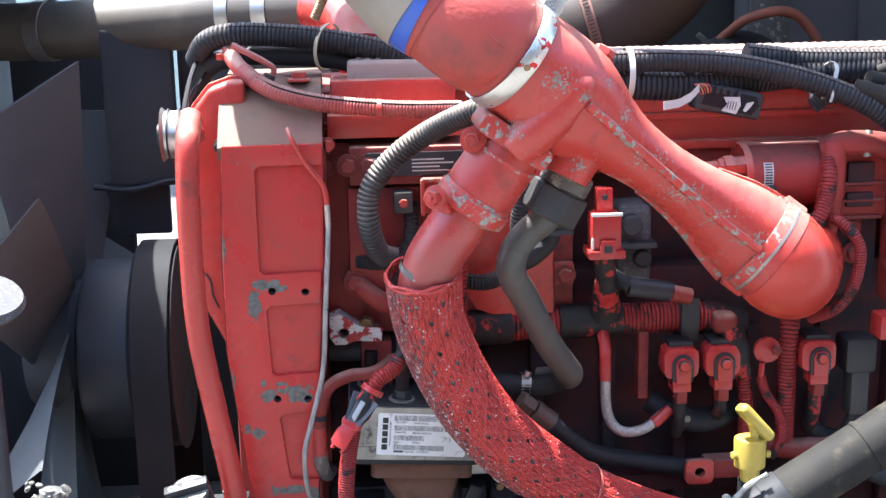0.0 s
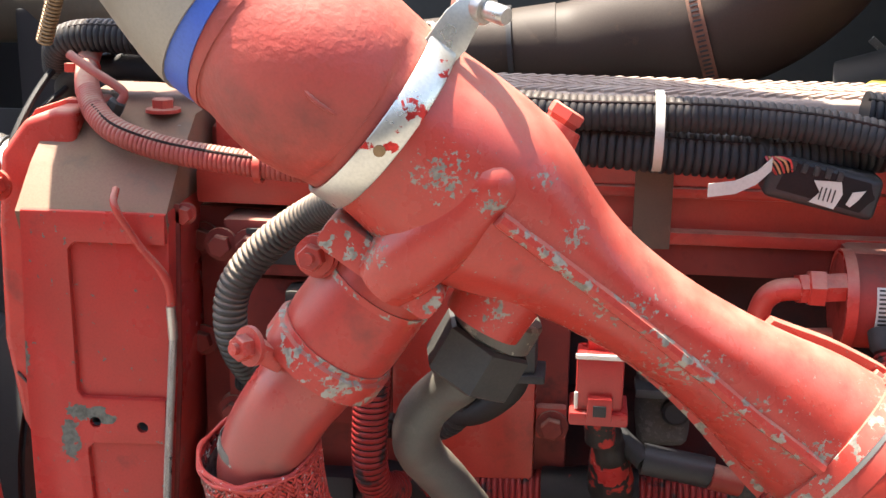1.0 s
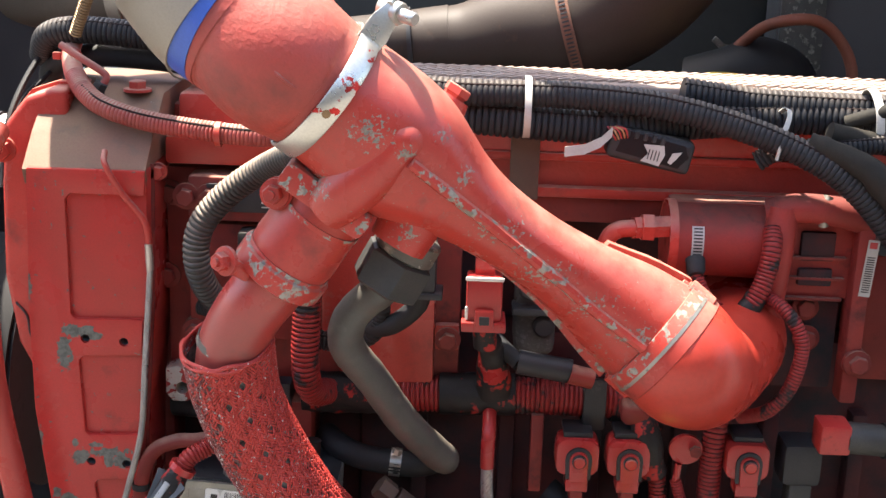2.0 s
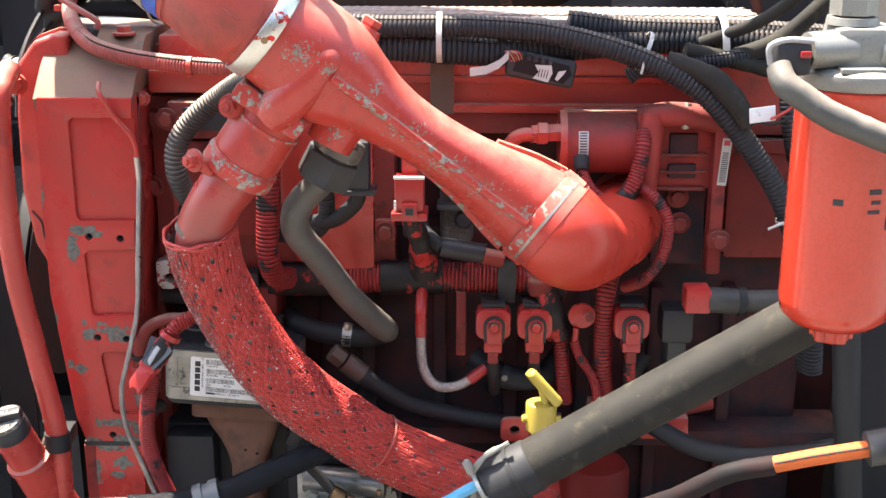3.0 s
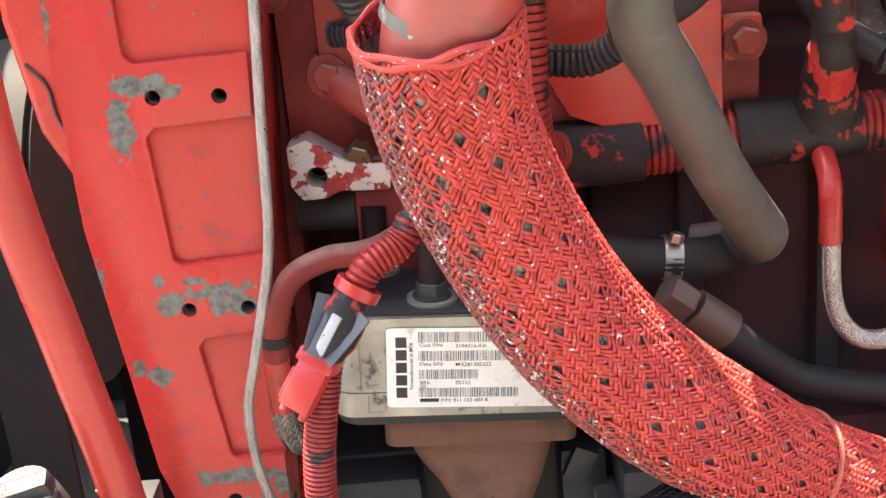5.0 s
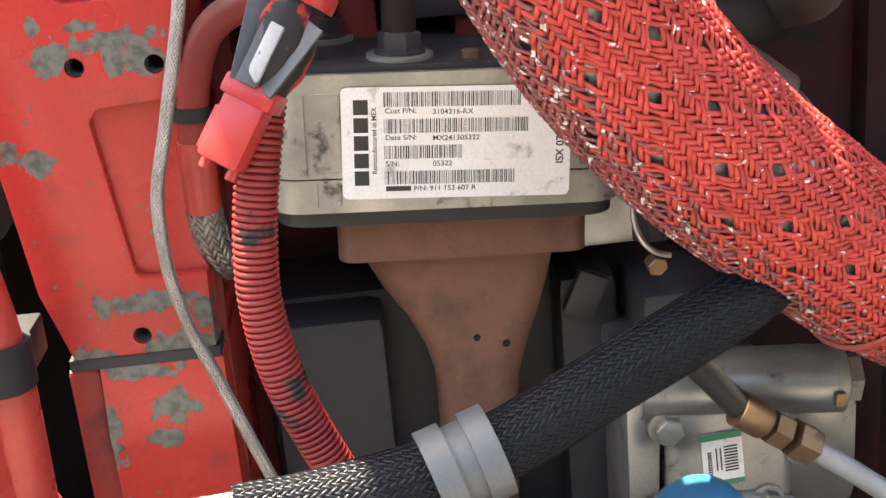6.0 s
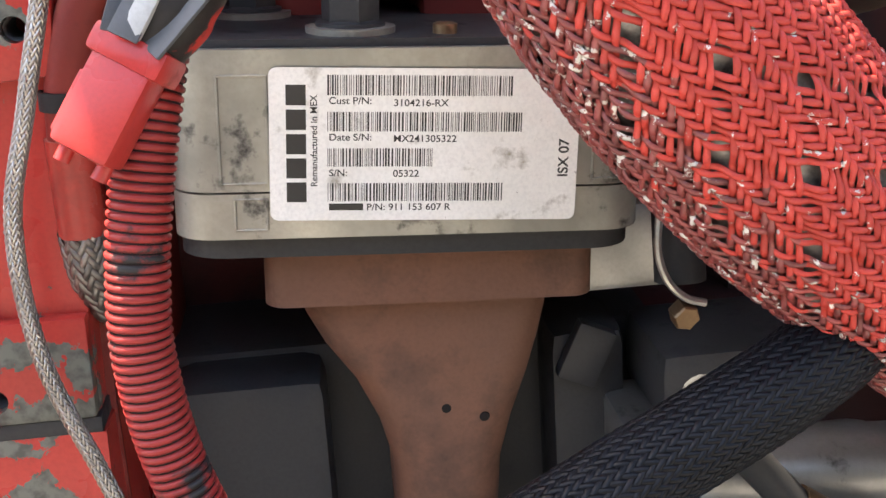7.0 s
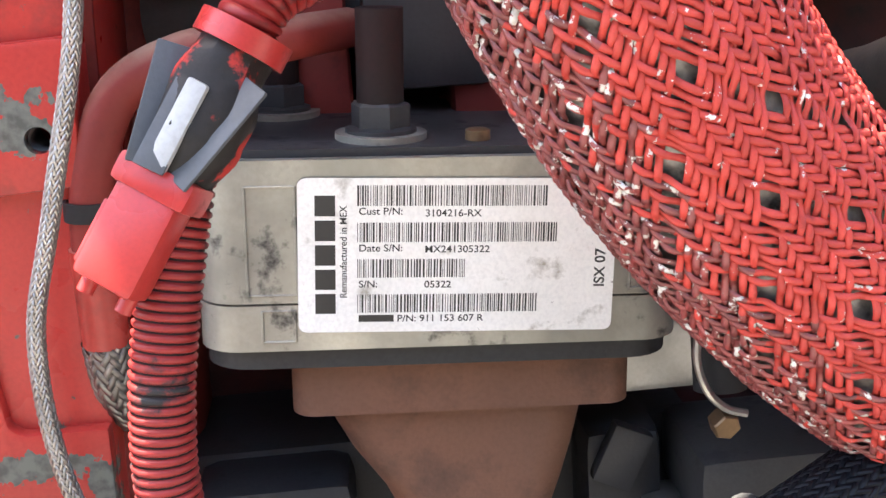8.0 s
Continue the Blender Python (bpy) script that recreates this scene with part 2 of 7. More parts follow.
M["tape"] = material("black_cloth_tape", (0.013, 0.012, 0.012), 0.55, sheen=0.25, second=(0.026, 0.021, 0.020), scale=60, bump=0.3, dirt=(0.34, 0.03, 0.025), dirt_at=0.565, dirt_scale=45, soft=0.02)
M["rubber"] = material("black_rubber", (0.018, 0.0185, 0.0205), 0.6, sheen=0.25, second=(0.029, 0.028, 0.027), scale=20, bump=0.12)
M["grey_rubber"] = material("grey_dusty_rubber", (0.068, 0.066, 0.059), 0.5, sun_dust=((0.36, 0.27, 0.20), 0.5), sheen=0.35, second=(0.098, 0.093, 0.080), scale=24, bump=0.25, dirt=(0.12, 0.115, 0.10), dirt_at=0.58, dirt_scale=55, soft=0.08)
M["grey_hex"] = material("grey_nylon", (0.034, 0.034, 0.032), 0.55, sheen=0.35, second=(0.068, 0.064, 0.057), scale=40, bump=0.2, dirt=(0.2, 0.18, 0.16), dirt_at=0.68)
M["grey_clamp"] = material("grey_nylon_clamp", (0.085, 0.092, 0.095), 0.5, second=(0.115, 0.12, 0.12), scale=30, bump=0.08)
M["collar"] = material("weathered_collar", (0.115, 0.110, 0.095), 0.5, 0.2, second=(0.075, 0.072, 0.062), scale=60, bump=0.3, chip=(0.30, 0.285, 0.24), chip_at=0.57, chip_scale=120)
M["steel"] = material("worn_steel", (0.52, 0.50, 0.46), 0.34, 0.85, second=(0.42, 0.38, 0.33), scale=60, bump=0.1, dirt=(0.22, 0.17, 0.12), dirt_at=0.66)
M["clamp"] = material("chipped_clamp_steel", (0.62, 0.60, 0.54), 0.30, 0.75, second=(0.55, 0.52, 0.45), scale=50, bump=0.08, chip=(0.50, 0.035, 0.03), chip_at=0.60, chip_scale=42)
M["braid_steel"] = material("braided_stainless", (0.25, 0.243, 0.23), 0.46, 0.9, second=(0.30, 0.27, 0.25), scale=90, fine=2000, bump=0.2, random_value=0.5, dirt=(0.10, 0.07, 0.06), dirt_at=0.63, dirt_scale=90)
M["braid_black"] = material("black_braid", (0.0045, 0.0050, 0.0066), 0.34, second=(0.007, 0.008, 0.011), sheen=0.14, scale=60, fine=1800, bump=0.2, random_value=0.3)
M["braid_red_steel"] = material("half_painted_braid", (0.42, 0.40, 0.37), 0.32, 0.9, second=(0.40, 0.37, 0.34), mix=0.7, scale=28, fine=2000, bump=0.2, random_value=0.4)
M["alu"] = material("cast_aluminium", (0.25, 0.245, 0.215), 0.48, 0.4, second=(0.19, 0.185, 0.16), scale=35, bump=0.3, dirt=(0.12, 0.11, 0.09), dirt_at=0.61, dirt_scale=60)
M["alu_dirty"] = material("grimy_aluminium", (0.50, 0.485, 0.42), 0.34, 0.6, dust=((0.12, 0.11, 0.09), 0.72), second=(0.25, 0.245, 0.215), mix=0.9, scale=22, bump=0.35, dirt=(0.05, 0.045, 0.04), dirt_at=0.565, dirt_scale=60, soft=0.05)
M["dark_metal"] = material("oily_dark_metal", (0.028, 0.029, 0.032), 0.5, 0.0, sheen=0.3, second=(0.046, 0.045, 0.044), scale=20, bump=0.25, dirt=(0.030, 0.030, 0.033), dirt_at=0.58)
M["rust"] = material("rusty_casting", (0.185, 0.080, 0.047), 0.72, 0.0, second=(0.10, 0.058, 0.043), scale=14, bump=0.6, dirt=(0.032, 0.026, 0.023), dirt_at=0.49, dirt_scale=12, soft=0.08)
M["brass"] = material("old_brass", (0.24, 0.155, 0.085), 0.45, 0.7, second=(0.18, 0.10, 0.055), scale=60, bump=0.15, dirt=(0.08, 0.05, 0.035), dirt_at=0.6)
# pale tone of the sun glints on the red connector
M["bare"] = material("pale_glint", (0.70, 0.68, 0.62), 0.45, 0.15, second=(0.55, 0.52, 0.46), scale=40, bump=0.2, dirt=(0.16, 0.07, 0.045), dirt_at=0.63, dirt_scale=80, soft=0.03)
M["flaked_tab"] = material("flaked_red_on_bare_metal", (0.60, 0.575, 0.51), 0.45, 0.1, second=(0.48, 0.45, 0.39), scale=40, bump=0.2, dirt=(0.16, 0.07, 0.045), dirt_at=0.66, dirt_scale=80, chip=(0.36, 0.035, 0.03), chip_at=0.525, chip_scale=55)
M["grey_cast"] = material("dull_grey_casting", (0.30, 0.295, 0.28), 0.34, 0.6, second=(0.11, 0.107, 0.10), scale=25, bump=0.3, dirt=(0.04, 0.038, 0.034), dirt_at=0.6, dirt_scale=50)
M["torn_tape"] = material("dusty_torn_tape", (0.055, 0.062, 0.072), 0.6, second=(0.03, 0.032, 0.036), scale=50, bump=0.3)
M["zinc"] = material("pale_plastic_line", (0.31, 0.315, 0.315), 0.45, second=(0.23, 0.23, 0.225), scale=30)
M["yellow"] = material("yellow_plastic", (0.44, 0.33, 0.055), 0.42, second=(0.38, 0.26, 0.03), scale=40, bump=0.06, dirt=(0.16, 0.10, 0.025), dirt_at=0.60)
M["white"] = material("white_nylon", (0.46, 0.45, 0.41), 0.45, second=(0.36, 0.35, 0.31), bump=0.05)
M["old_nylon"] = material("yellowed_nylon", (0.40, 0.35, 0.22), 0.5, second=(0.30, 0.27, 0.18), bump=0.05)
M["paper"] = material("white_label_stock", (0.80, 0.79, 0.76), 0.42, second=(0.66, 0.64, 0.59), scale=25, fine=900, bump=0.04, dirt=(0.30, 0.27, 0.22), dirt_at=0.60, dirt_scale=75, soft=0.06, chip=(0.16, 0.14, 0.12), chip_at=0.715, chip_scale=260)
M["ink"] = material("black_ink", (0.020, 0.019, 0.018), 0.5, bump=0.02, fine=1500)
M["green"] = material("green_print", (0.03, 0.22, 0.10), 0.5, bump=0.02)
M["blue_rubber"] = material("blue_silicone", (0.035, 0.095, 0.42), 0.42, second=(0.05, 0.12, 0.36), scale=30, bump=0.15)
M["blue_cap"] = material("blue_plastic", (0.015, 0.10, 0.20), 0.4, second=(0.02, 0.13, 0.24))
M["blue_paint"] = material("pale_blue_paint", (0.10, 0.36, 0.55), 0.4, second=(0.08, 0.30, 0.48), dirt=(0.2, 0.2, 0.2), dirt_at=0.66)
M["strut"] = material("dark_dusty_strut_sleeve", (0.020, 0.019, 0.017), 0.7, second=(0.042, 0.038, 0.031), mix=0.8, scale=16, sheen=0.1, bump=0.2, dirt=(0.066, 0.058, 0.042), dirt_at=0.55, dirt_scale=38, soft=0.09, chip=(0.13, 0.12, 0.10), chip_at=0.715, chip_scale=150)
M["tan_pipe"] = material("dusty_pipe", (0.30, 0.25, 0.19), 0.55, 0.1, second=(0.20, 0.17, 0.135), scale=9, bump=0.2, dirt=(0.30, 0.26, 0.20), dirt_at=0.64)
# darker copy of the dusty pipe, its shade put into the colour
M["shaded_pipe"] = material("shade_toned_pipe", (0.095, 0.082, 0.066), 0.5, second=(0.060, 0.053, 0.045), scale=9, bump=0.2, dirt=(0.15, 0.125, 0.095), dirt_at=0.60, dirt_scale=14, soft=0.1)
M["brown_pipe"] = material("dusty_brown_duct", (0.036, 0.026, 0.021), 0.6, sheen=0.25, second=(0.052, 0.040, 0.032), scale=7, bump=0.25, dirt=(0.11, 0.062, 0.040), dirt_at=0.62, dirt_scale=12)
M["fan"] = material("black_fan_plastic", (0.026, 0.028, 0.034), 0.55, sheen=0.3, second=(0.038, 0.039, 0.042), scale=12, bump=0.12)
# lighter than the fan plastic: dust, and haze put into the colour
M["fan_blade"] = material("dusty_hazy_fan_blade", (0.080, 0.083, 0.083), 0.6, sheen=0.2, second=(0.060, 0.063, 0.066), scale=8, bump=0.12, dirt=(0.10, 0.105, 0.10), dirt_at=0.58, dirt_scale=9, soft=0.12)
M["belt"] = material("worn_belt", (0.018, 0.018, 0.019), 0.7, sheen=0.12, second=(0.028, 0.027, 0.026), scale=16, bump=0.12)
M["orange_tube"] = material("orange_ribbed_tube", (0.56, 0.12, 0.03), 0.62, sheen=0.2, second=(0.52, 0.115, 0.03), scale=40, bump=0.08)
M["rust_hose"] = material("faded_red_hose", (0.26, 0.085, 0.05), 0.65, second=(0.18, 0.07, 0.045), scale=20, bump=0.2)
M["bracket"] = material("grimy_brown_steel", (0.085, 0.055, 0.040), 0.55, 0.2, second=(0.055, 0.040, 0.032), scale=30, bump=0.2, dirt=(0.16, 0.12, 0.09), dirt_at=0.62)
M["speckled"] = material("speckled_grey_casting", (0.050, 0.048, 0.047), 0.7, second=(0.075, 0.07, 0.068), scale=60, bump=0.6, chip=(0.10, 0.098, 0.095), chip_at=0.53, chip_scale=240)
M["concrete"] = material("grey_yard_ground", (0.155, 0.148, 0.136), 0.85, second=(0.115, 0.110, 0.102), scale=2.5, fine=120, bump=0.8)
M["firewall"] = material("grey_firewall", (0.10, 0.093, 0.090), 0.55, second=(0.075, 0.069, 0.065), scale=5, bump=0.15, dirt=(0.09, 0.08, 0.07), dirt_at=0.6, dirt_scale=10)
# dark tone of the walls added only to block or fill
M["dark_wall"] = material("dark_added_wall", (0.045, 0.042, 0.036), 0.85, second=(0.030, 0.032, 0.026), scale=1.5, fine=60, bump=0.4)
M["pale_wall"] = material("pale_green_wall", (0.42, 0.50, 0.44), 0.8, second=(0.48, 0.55, 0.49), scale=2)
M["wire_red"] = material("red_wire", (0.45, 0.05, 0.05), 0.4)
M["wire_tan"] = material("tan_wire", (0.45, 0.25, 0.12), 0.4)


# ---- shapes ----
def part(name, bm, mat, parent=None, label="", smooth=38):
    me = bpy.data.meshes.new(name)
    bmesh.ops.recalc_face_normals(bm, faces=bm.faces)
    bm.to_mesh(me)
    bm.free()
    me.materials.append(M[mat])
    me.shade_smooth()
    me.set_sharp_from_angle(angle=radians(smooth))
    ob = new(name, me)
    ob.parent = parent
    if label:
        tagged(ob, label)
    return ob


def thing(name, label, category, at=(0, 0, 0), group="", kind=""):
    """An Empty at the thing's place; its parts are given in world metres through place()."""
    ob = new(name)
    ob.empty_display_size = 0.02
    tagged(ob, label, category, group, kind)
    return ob


def spline(pts, step=0.004):
    """Evenly spaced points on a smooth line through pts, with the number of the control point as a fraction."""
    p = [Vector(q) for q in pts]
    if len(p) == 2:
        dense = [(p[0].lerp(p[1], k / 40), k / 40) for k in range(41)]
    else:
        e = [2 * p[0] - p[1]] + p + [2 * p[-1] - p[-2]]
        dense = []
        for i in range(len(p) - 1):
            a, b, c, d = e[i:i + 4]
            for k in range(40):
                t = k / 40
                dense.append((0.5 * (2 * b + (c - a) * t + (2 * a - 5 * b + 4 * c - d) * t * t + (3 * b - 3 * c + d - a) * t ** 3), i + t))
        dense.append((p[-1], len(p) - 1.0))
    run = [0.0]
    for (a, _), (b, _) in zip(dense, dense[1:]):
        run.append(run[-1] + (b - a).length)
    n = max(2, round(run[-1] / step) + 1)
    want = np.linspace(0, run[-1], n)
    xyz = np.array([[*q] for q, _ in dense])
    out = np.stack([np.interp(want, run, xyz[:, k]) for k in range(3)], 1)
    u = np.interp(want, run, [v for _, v in dense])
    return [Vector(q) for q in out], u, want


def frames_along(path):
    """Two cross directions at each point, carried along without twist."""
    tan = [(path[min(i + 1, len(path) - 1)] - path[max(i - 1, 0)]).normalized() for i in range(len(path))]
    side = tan[0].orthogonal().normalized()
    out = []
    for t in tan:
        side = (side - t * side.dot(t)).normalized()
        out.append((t, side, t.cross(side)))
    return out


def skin(bm, rings, closed=True, caps=True):
    """Faces between rings of points."""
    rows = [[bm.verts.new(p) for p in ring] for ring in rings]
    n = len(rows[0])
    for a, b in zip(rows, rows[1:]):
        for k in range(n if closed else n - 1):
            bm.faces.new((a[k], a[(k + 1) % n], b[(k + 1) % n], b[k]))
    if caps and closed:
        bm.faces.new(rows[0][::-1])
        bm.faces.new(rows[-1])
    return rows


def tube(pts, r, step=0.004, seg=14, ridge=None, bm=None, caps=True, rough=0.0):
    """A round bar or hose through pts. r: one radius, or one for each point. ridge: (pitch, height) of rings round a conduit."""
    bm = bm or bmesh.new()
    if ridge:
        step = ridge[0] / 8
    path, u, run = spline(pts, step)
    rs = np.interp(u, range(len(pts)), r) if isinstance(r, (list, tuple)) else np.full(len(path), r)
    rings = []
    for i, (c, (t, a, b)) in enumerate(zip(path, frames_along(path))):
        rad = rs[i]
        if ridge:
            rad += ridge[1] * (0.38, 0.5, 0.5, 0.5, 0.38, 0.0, -0.5, 0.0)[i % 8]
        ring = []
        for k in range(seg):
            w = 2 * math.pi * k / seg
            q = rad + (rough * noise.noise((c + a * math.cos(w) * rad + b * math.sin(w) * rad) * 90) if rough else 0)
            ring.append(c + a * math.cos(w) * q + b * math.sin(w) * q)
        rings.append(ring)
    skin(bm, rings, caps=caps)
    return bm


def lathe(profile, at, axis, seg=28, bm=None, caps=True):
    """A turned body: profile of (height along axis, radius) from the point at."""
    bm = bm or bmesh.new()
    axis = Vector(axis).normalized()
    a = axis.orthogonal().normalized()
    b = axis.cross(a)
    at = Vector(at)
    skin(bm, [[at + axis * h + (a * math.cos(2 * math.pi * k / seg) + b * math.sin(2 * math.pi * k / seg)) * max(r, 1e-5) for k in range(seg)] for h, r in profile], caps=caps)
    return bm


def bevel(bm, width, segments=2, angle=25):
    edges = [e for e in bm.edges if len(e.link_faces) == 2 and e.calc_face_angle(0) > radians(angle)]
    bmesh.ops.bevel(bm, geom=edges, offset=width, segments=segments, affect="EDGES", profile=0.6, clamp_overlap=True)
    return bm


def block(lo, hi, width=0.002, m=None, segments=2):
    """A box between two corners with rounded edges."""
    bm = bmesh.new()
    lo, hi = Vector(lo), Vector(hi)
    bmesh.ops.create_cube(bm, size=1.0, matrix=Matrix.Translation((lo + hi) / 2) @ Matrix.Diagonal((*(hi - lo), 1)))
    if width:
        bevel(bm, width, segments)
    if m:
        bm.transform(m)
    return bm


def slab(outline, y0, y1, width=0.002, segments=2):
    """A plate with the outline [(x, z), ...] from y0 (front) to y1 (back)."""
    bm = bmesh.new()
    a = [bm.verts.new((x, y0, z)) for x, z in outline]
    b = [bm.verts.new((x, y1, z)) for x, z in outline]
    bm.faces.new(a)
    bm.faces.new(b[::-1])
    n = len(a)
    for k in range(n):
        bm.faces.new((a[(k + 1) % n], a[k], b[k], b[(k + 1) % n]))
    bmesh.ops.recalc_face_normals(bm, faces=bm.faces)
    if width:
        bevel(bm, width, segments)
    return bm


def rounded(w, h, r, n=4):
    """The outline of a rectangle w x h round the origin with round corners."""
    out = []
    for cx, cz, a0 in ((w / 2 - r, h / 2 - r, 0), (-w / 2 + r, h / 2 - r, 90), (-w / 2 + r, -h / 2 + r, 180), (w / 2 - r, -h / 2 + r, 270)):
        out += [(cx + r * math.cos(radians(a0 + 90 * k / n)), cz + r * math.sin(radians(a0 + 90 * k / n))) for k in range(n + 1)]
    return out


def turned(bm, at, rx=0, ry=0, rz=0):
    """Lays a body built round the origin at a place, with turns in degrees."""
    bm.transform(pose(*at, rx, ry, rz))
    return bm


def ring_band(at, axis, r, width, thick, seg=40):
    """A flat band round an axis."""
    return lathe([(-width / 2, r), (-width / 2, r + thick), (width / 2, r + thick), (width / 2, r), (-width / 2, r)], at, axis, seg, caps=False)


def cut(ob, cutters):
    """Takes the bodies in cutters out of ob's mesh."""
    for c in cutters:
        me = bpy.data.meshes.new("cutter")
        bmesh.ops.recalc_face_normals(c, faces=c.faces)
        c.to_mesh(me)
        c.free()
        tool = new("cutter", me)
        mod = ob.modifiers.new("cut", "BOOLEAN")
        mod.operation, mod.object, mod.solver = "DIFFERENCE", tool, "EXACT"
        bpy.context.view_layer.update()
        done = bpy.data.meshes.new_from_object(ob.evaluated_get(bpy.context.evaluated_depsgraph_get()))
        ob.modifiers.clear()
        ob.data = done
        bpy.data.objects.remove(tool)
    ob.data.shade_smooth()
    ob.data.set_sharp_from_angle(angle=radians(38))
    return ob


def hexagon(at, axis, r, height, bm=None, washer=0.0):
    """A hexagon head on a flange."""
    bm = bm or bmesh.new()
    if washer:
        lathe([(0, washer), (height * 0.25, washer * 0.98), (height * 0.32, r * 0.9)], at, axis, 20, bm)
    lathe([(height * 0.2, r), (height * 0.92, r), (height, r * 0.88)], at, axis, 6, bm)
    return bm


def woven(pts, r, count, pitch, width, lift, mat, name, parent, jitter=0.0, label="", thick=None, density=2, rs=None, bunch=0.0, bare=None, group=6):
    """A braided sleeve: two families of strands that run round the hose both ways, two over and two under."""
    path, u, run = spline(pts, 0.002)
    fr = frames_along(path)
    cx = np.array([[*p] for p in path])
    ax = np.array([[*f[1]] for f in fr])
    bx = np.array([[*f[2]] for f in fr])
    rad = np.interp(u, range(len(pts)), rs) if rs else np.full(len(path), r)
    length = run[-1]
    thick = thick or width * 0.4
    rng = np.random.default_rng(7)
    verts, faces, flags = [], [], []
    ds = pitch / density
    n = int(length / ds) + 1
    s = np.linspace(0, length, n)
    for fam in (1, -1):
        for i in range(count):
            j1, j2 = rng.normal(0, jitter, 2)
            # wobble that loosens the weave here and there
            wob = jitter * (np.sin(s * 61 + i * 1.7) + np.sin(s * 23 + i * 0.6 + fam))
            pull = -bunch * ((i % group) - (group - 1) / 2) * (0.72 + 0.28 * np.sin(s * 52 + (i // group) * 2.1 + fam)) if bunch else 0.0
            th = 2 * math.pi * (i + pull + 0.35 * j1 + 0.35 * wob) / count + fam * 2 * math.pi / count * s / (pitch * 2)
            h = fam * np.cos(math.pi / 2 * (2 * count * th / (2 * math.pi)) + math.pi / 4)
            c = np.stack([np.interp(s, run, cx[:, k]) for k in range(3)], 1)
            a = np.stack([np.interp(s, run, ax[:, k]) for k in range(3)], 1)
            b = np.stack([np.interp(s, run, bx[:, k]) for k in range(3)], 1)
            rr = np.interp(s, run, rad) + lift * h + lift * 0.4 * j2
            out = a * np.cos(th)[:, None] + b * np.sin(th)[:, None]
            mid = c + out * rr[:, None]
            tan = np.gradient(mid, axis=0)
            tan /= np.linalg.norm(tan, axis=1)[:, None]
            side = np.cross(tan, out)
            base = len(verts)
            quad = [mid + side * width / 2 - out * thick * 0.2, mid + side * width * 0.40 + out * thick * 0.28, mid + out * thick / 2, mid - side * width * 0.40 + out * thick * 0.28, mid - side * width / 2 - out * thick * 0.2]
            verts += list(np.stack(quad, 1).reshape(-1, 3))
            worn = (out @ np.array(bare[0]) + 0.16 * np.sin(s * 210 + i * 2.3) + 0.10 * np.sin(s * 67 + i * 0.9)) > bare[1] if bare else np.zeros(n, bool)
            for k in range(n - 1):
                flags += [int(worn[k])] * 4
                o = base + 5 * k
                for q in range(4):
                    faces.append((o + q, o + q + 1, o + q + 6, o + q + 5))
    me = bpy.data.meshes.new(name)
    me.from_pydata([tuple(v) for v in verts], [], faces)
    me.materials.append(M[mat])
    if bare:
        me.materials.append(M[bare[2]])
        me.polygons.foreach_set("material_index", flags)
    me.shade_smooth()
    ob = new(name, me)
    ob.parent = parent
    tagged(ob, label, kind="stuff")
    return ob


def letters(text, size, at, parent, m, mat="ink", name="lettering", wide=1.0, align="LEFT", thick=0.00008, bold=0.0):
    """Raised print in the plane z = 0 of the pose m, with its left foot at the point at (x, y)."""
    cu = bpy.data.curves.new(name, "FONT")
    cu.body, cu.size, cu.align_x, cu.extrude, cu.offset = text, size, align, thick, bold
    t = new(name, cu)
    bpy.context.view_layer.update()
    me = bpy.data.meshes.new_from_object(t.evaluated_get(bpy.context.evaluated_depsgraph_get()))
    bpy.data.objects.remove(t)
    me.transform(m @ Matrix.Translation((*at, 0)) @ Matrix.Diagonal((wide, 1, 1, 1)))
    me.materials.clear()
    me.materials.append(M[mat])
    ob = new(name, me)
    ob.parent = parent
    return ob


def bars(rects, m, mat, name, parent, thick=0.0001):
    """Flat printed bars (x0, y0, x1, y1) in the plane of the pose m."""
    bm = bmesh.new()
    for x0, y0, x1, y1 in rects:
        bmesh.ops.create_cube(bm, size=1.0, matrix=Matrix.Translation(((x0 + x1) / 2, (y0 + y1) / 2, 0)) @ Matrix.Diagonal((abs(x1 - x0), abs(y1 - y0), thick * 2, 1)))
    bm.transform(m)
    return part(name, bm, mat, parent)


def barcode(x0, y0, x1, y1, seed):
    rng = random.Random(seed)
    out, x = [], x0
    while x < x1:
        w = rng.choice((0.00022, 0.00022, 0.0004, 0.0006))
        out.append((x, y0, min(x + w, x1), y1))
        x += w + rng.choice((0.0003, 0.0003, 0.00055))
    return out


def cable_tie(at, axis, r, width, name="cable_tie", label="white nylon cable tie round the wiring loom", tail=None, mat="white", squash=1.0):
    t = thing(name, label, "cable tie", group="cable ties on the loom")
    part("strap", ring_band(at, axis, r, width, 0.0012, 28), mat, t)
    a = Vector(axis).normalized()
    head = Vector(at) + Vector((0, -1, 0)) * (r + 0.002)
    if tail:
        part("lock", block(head - Vector((0.004, 0.003, 0.004)), head + Vector((0.004, 0.003, 0.004)), 0.001), mat, t)
        part("tail", tube([head, head + Vector(tail) * 0.5 + Vector((0, -0.004, 0.003)), head + Vector(tail)], 0.0016, seg=6), mat, t)
    return t



def solo(name, bm, mat, label, category, group="", kind="", smooth=38):
    return tagged(part(name, bm, mat, None, "", smooth), label, category, group, kind)


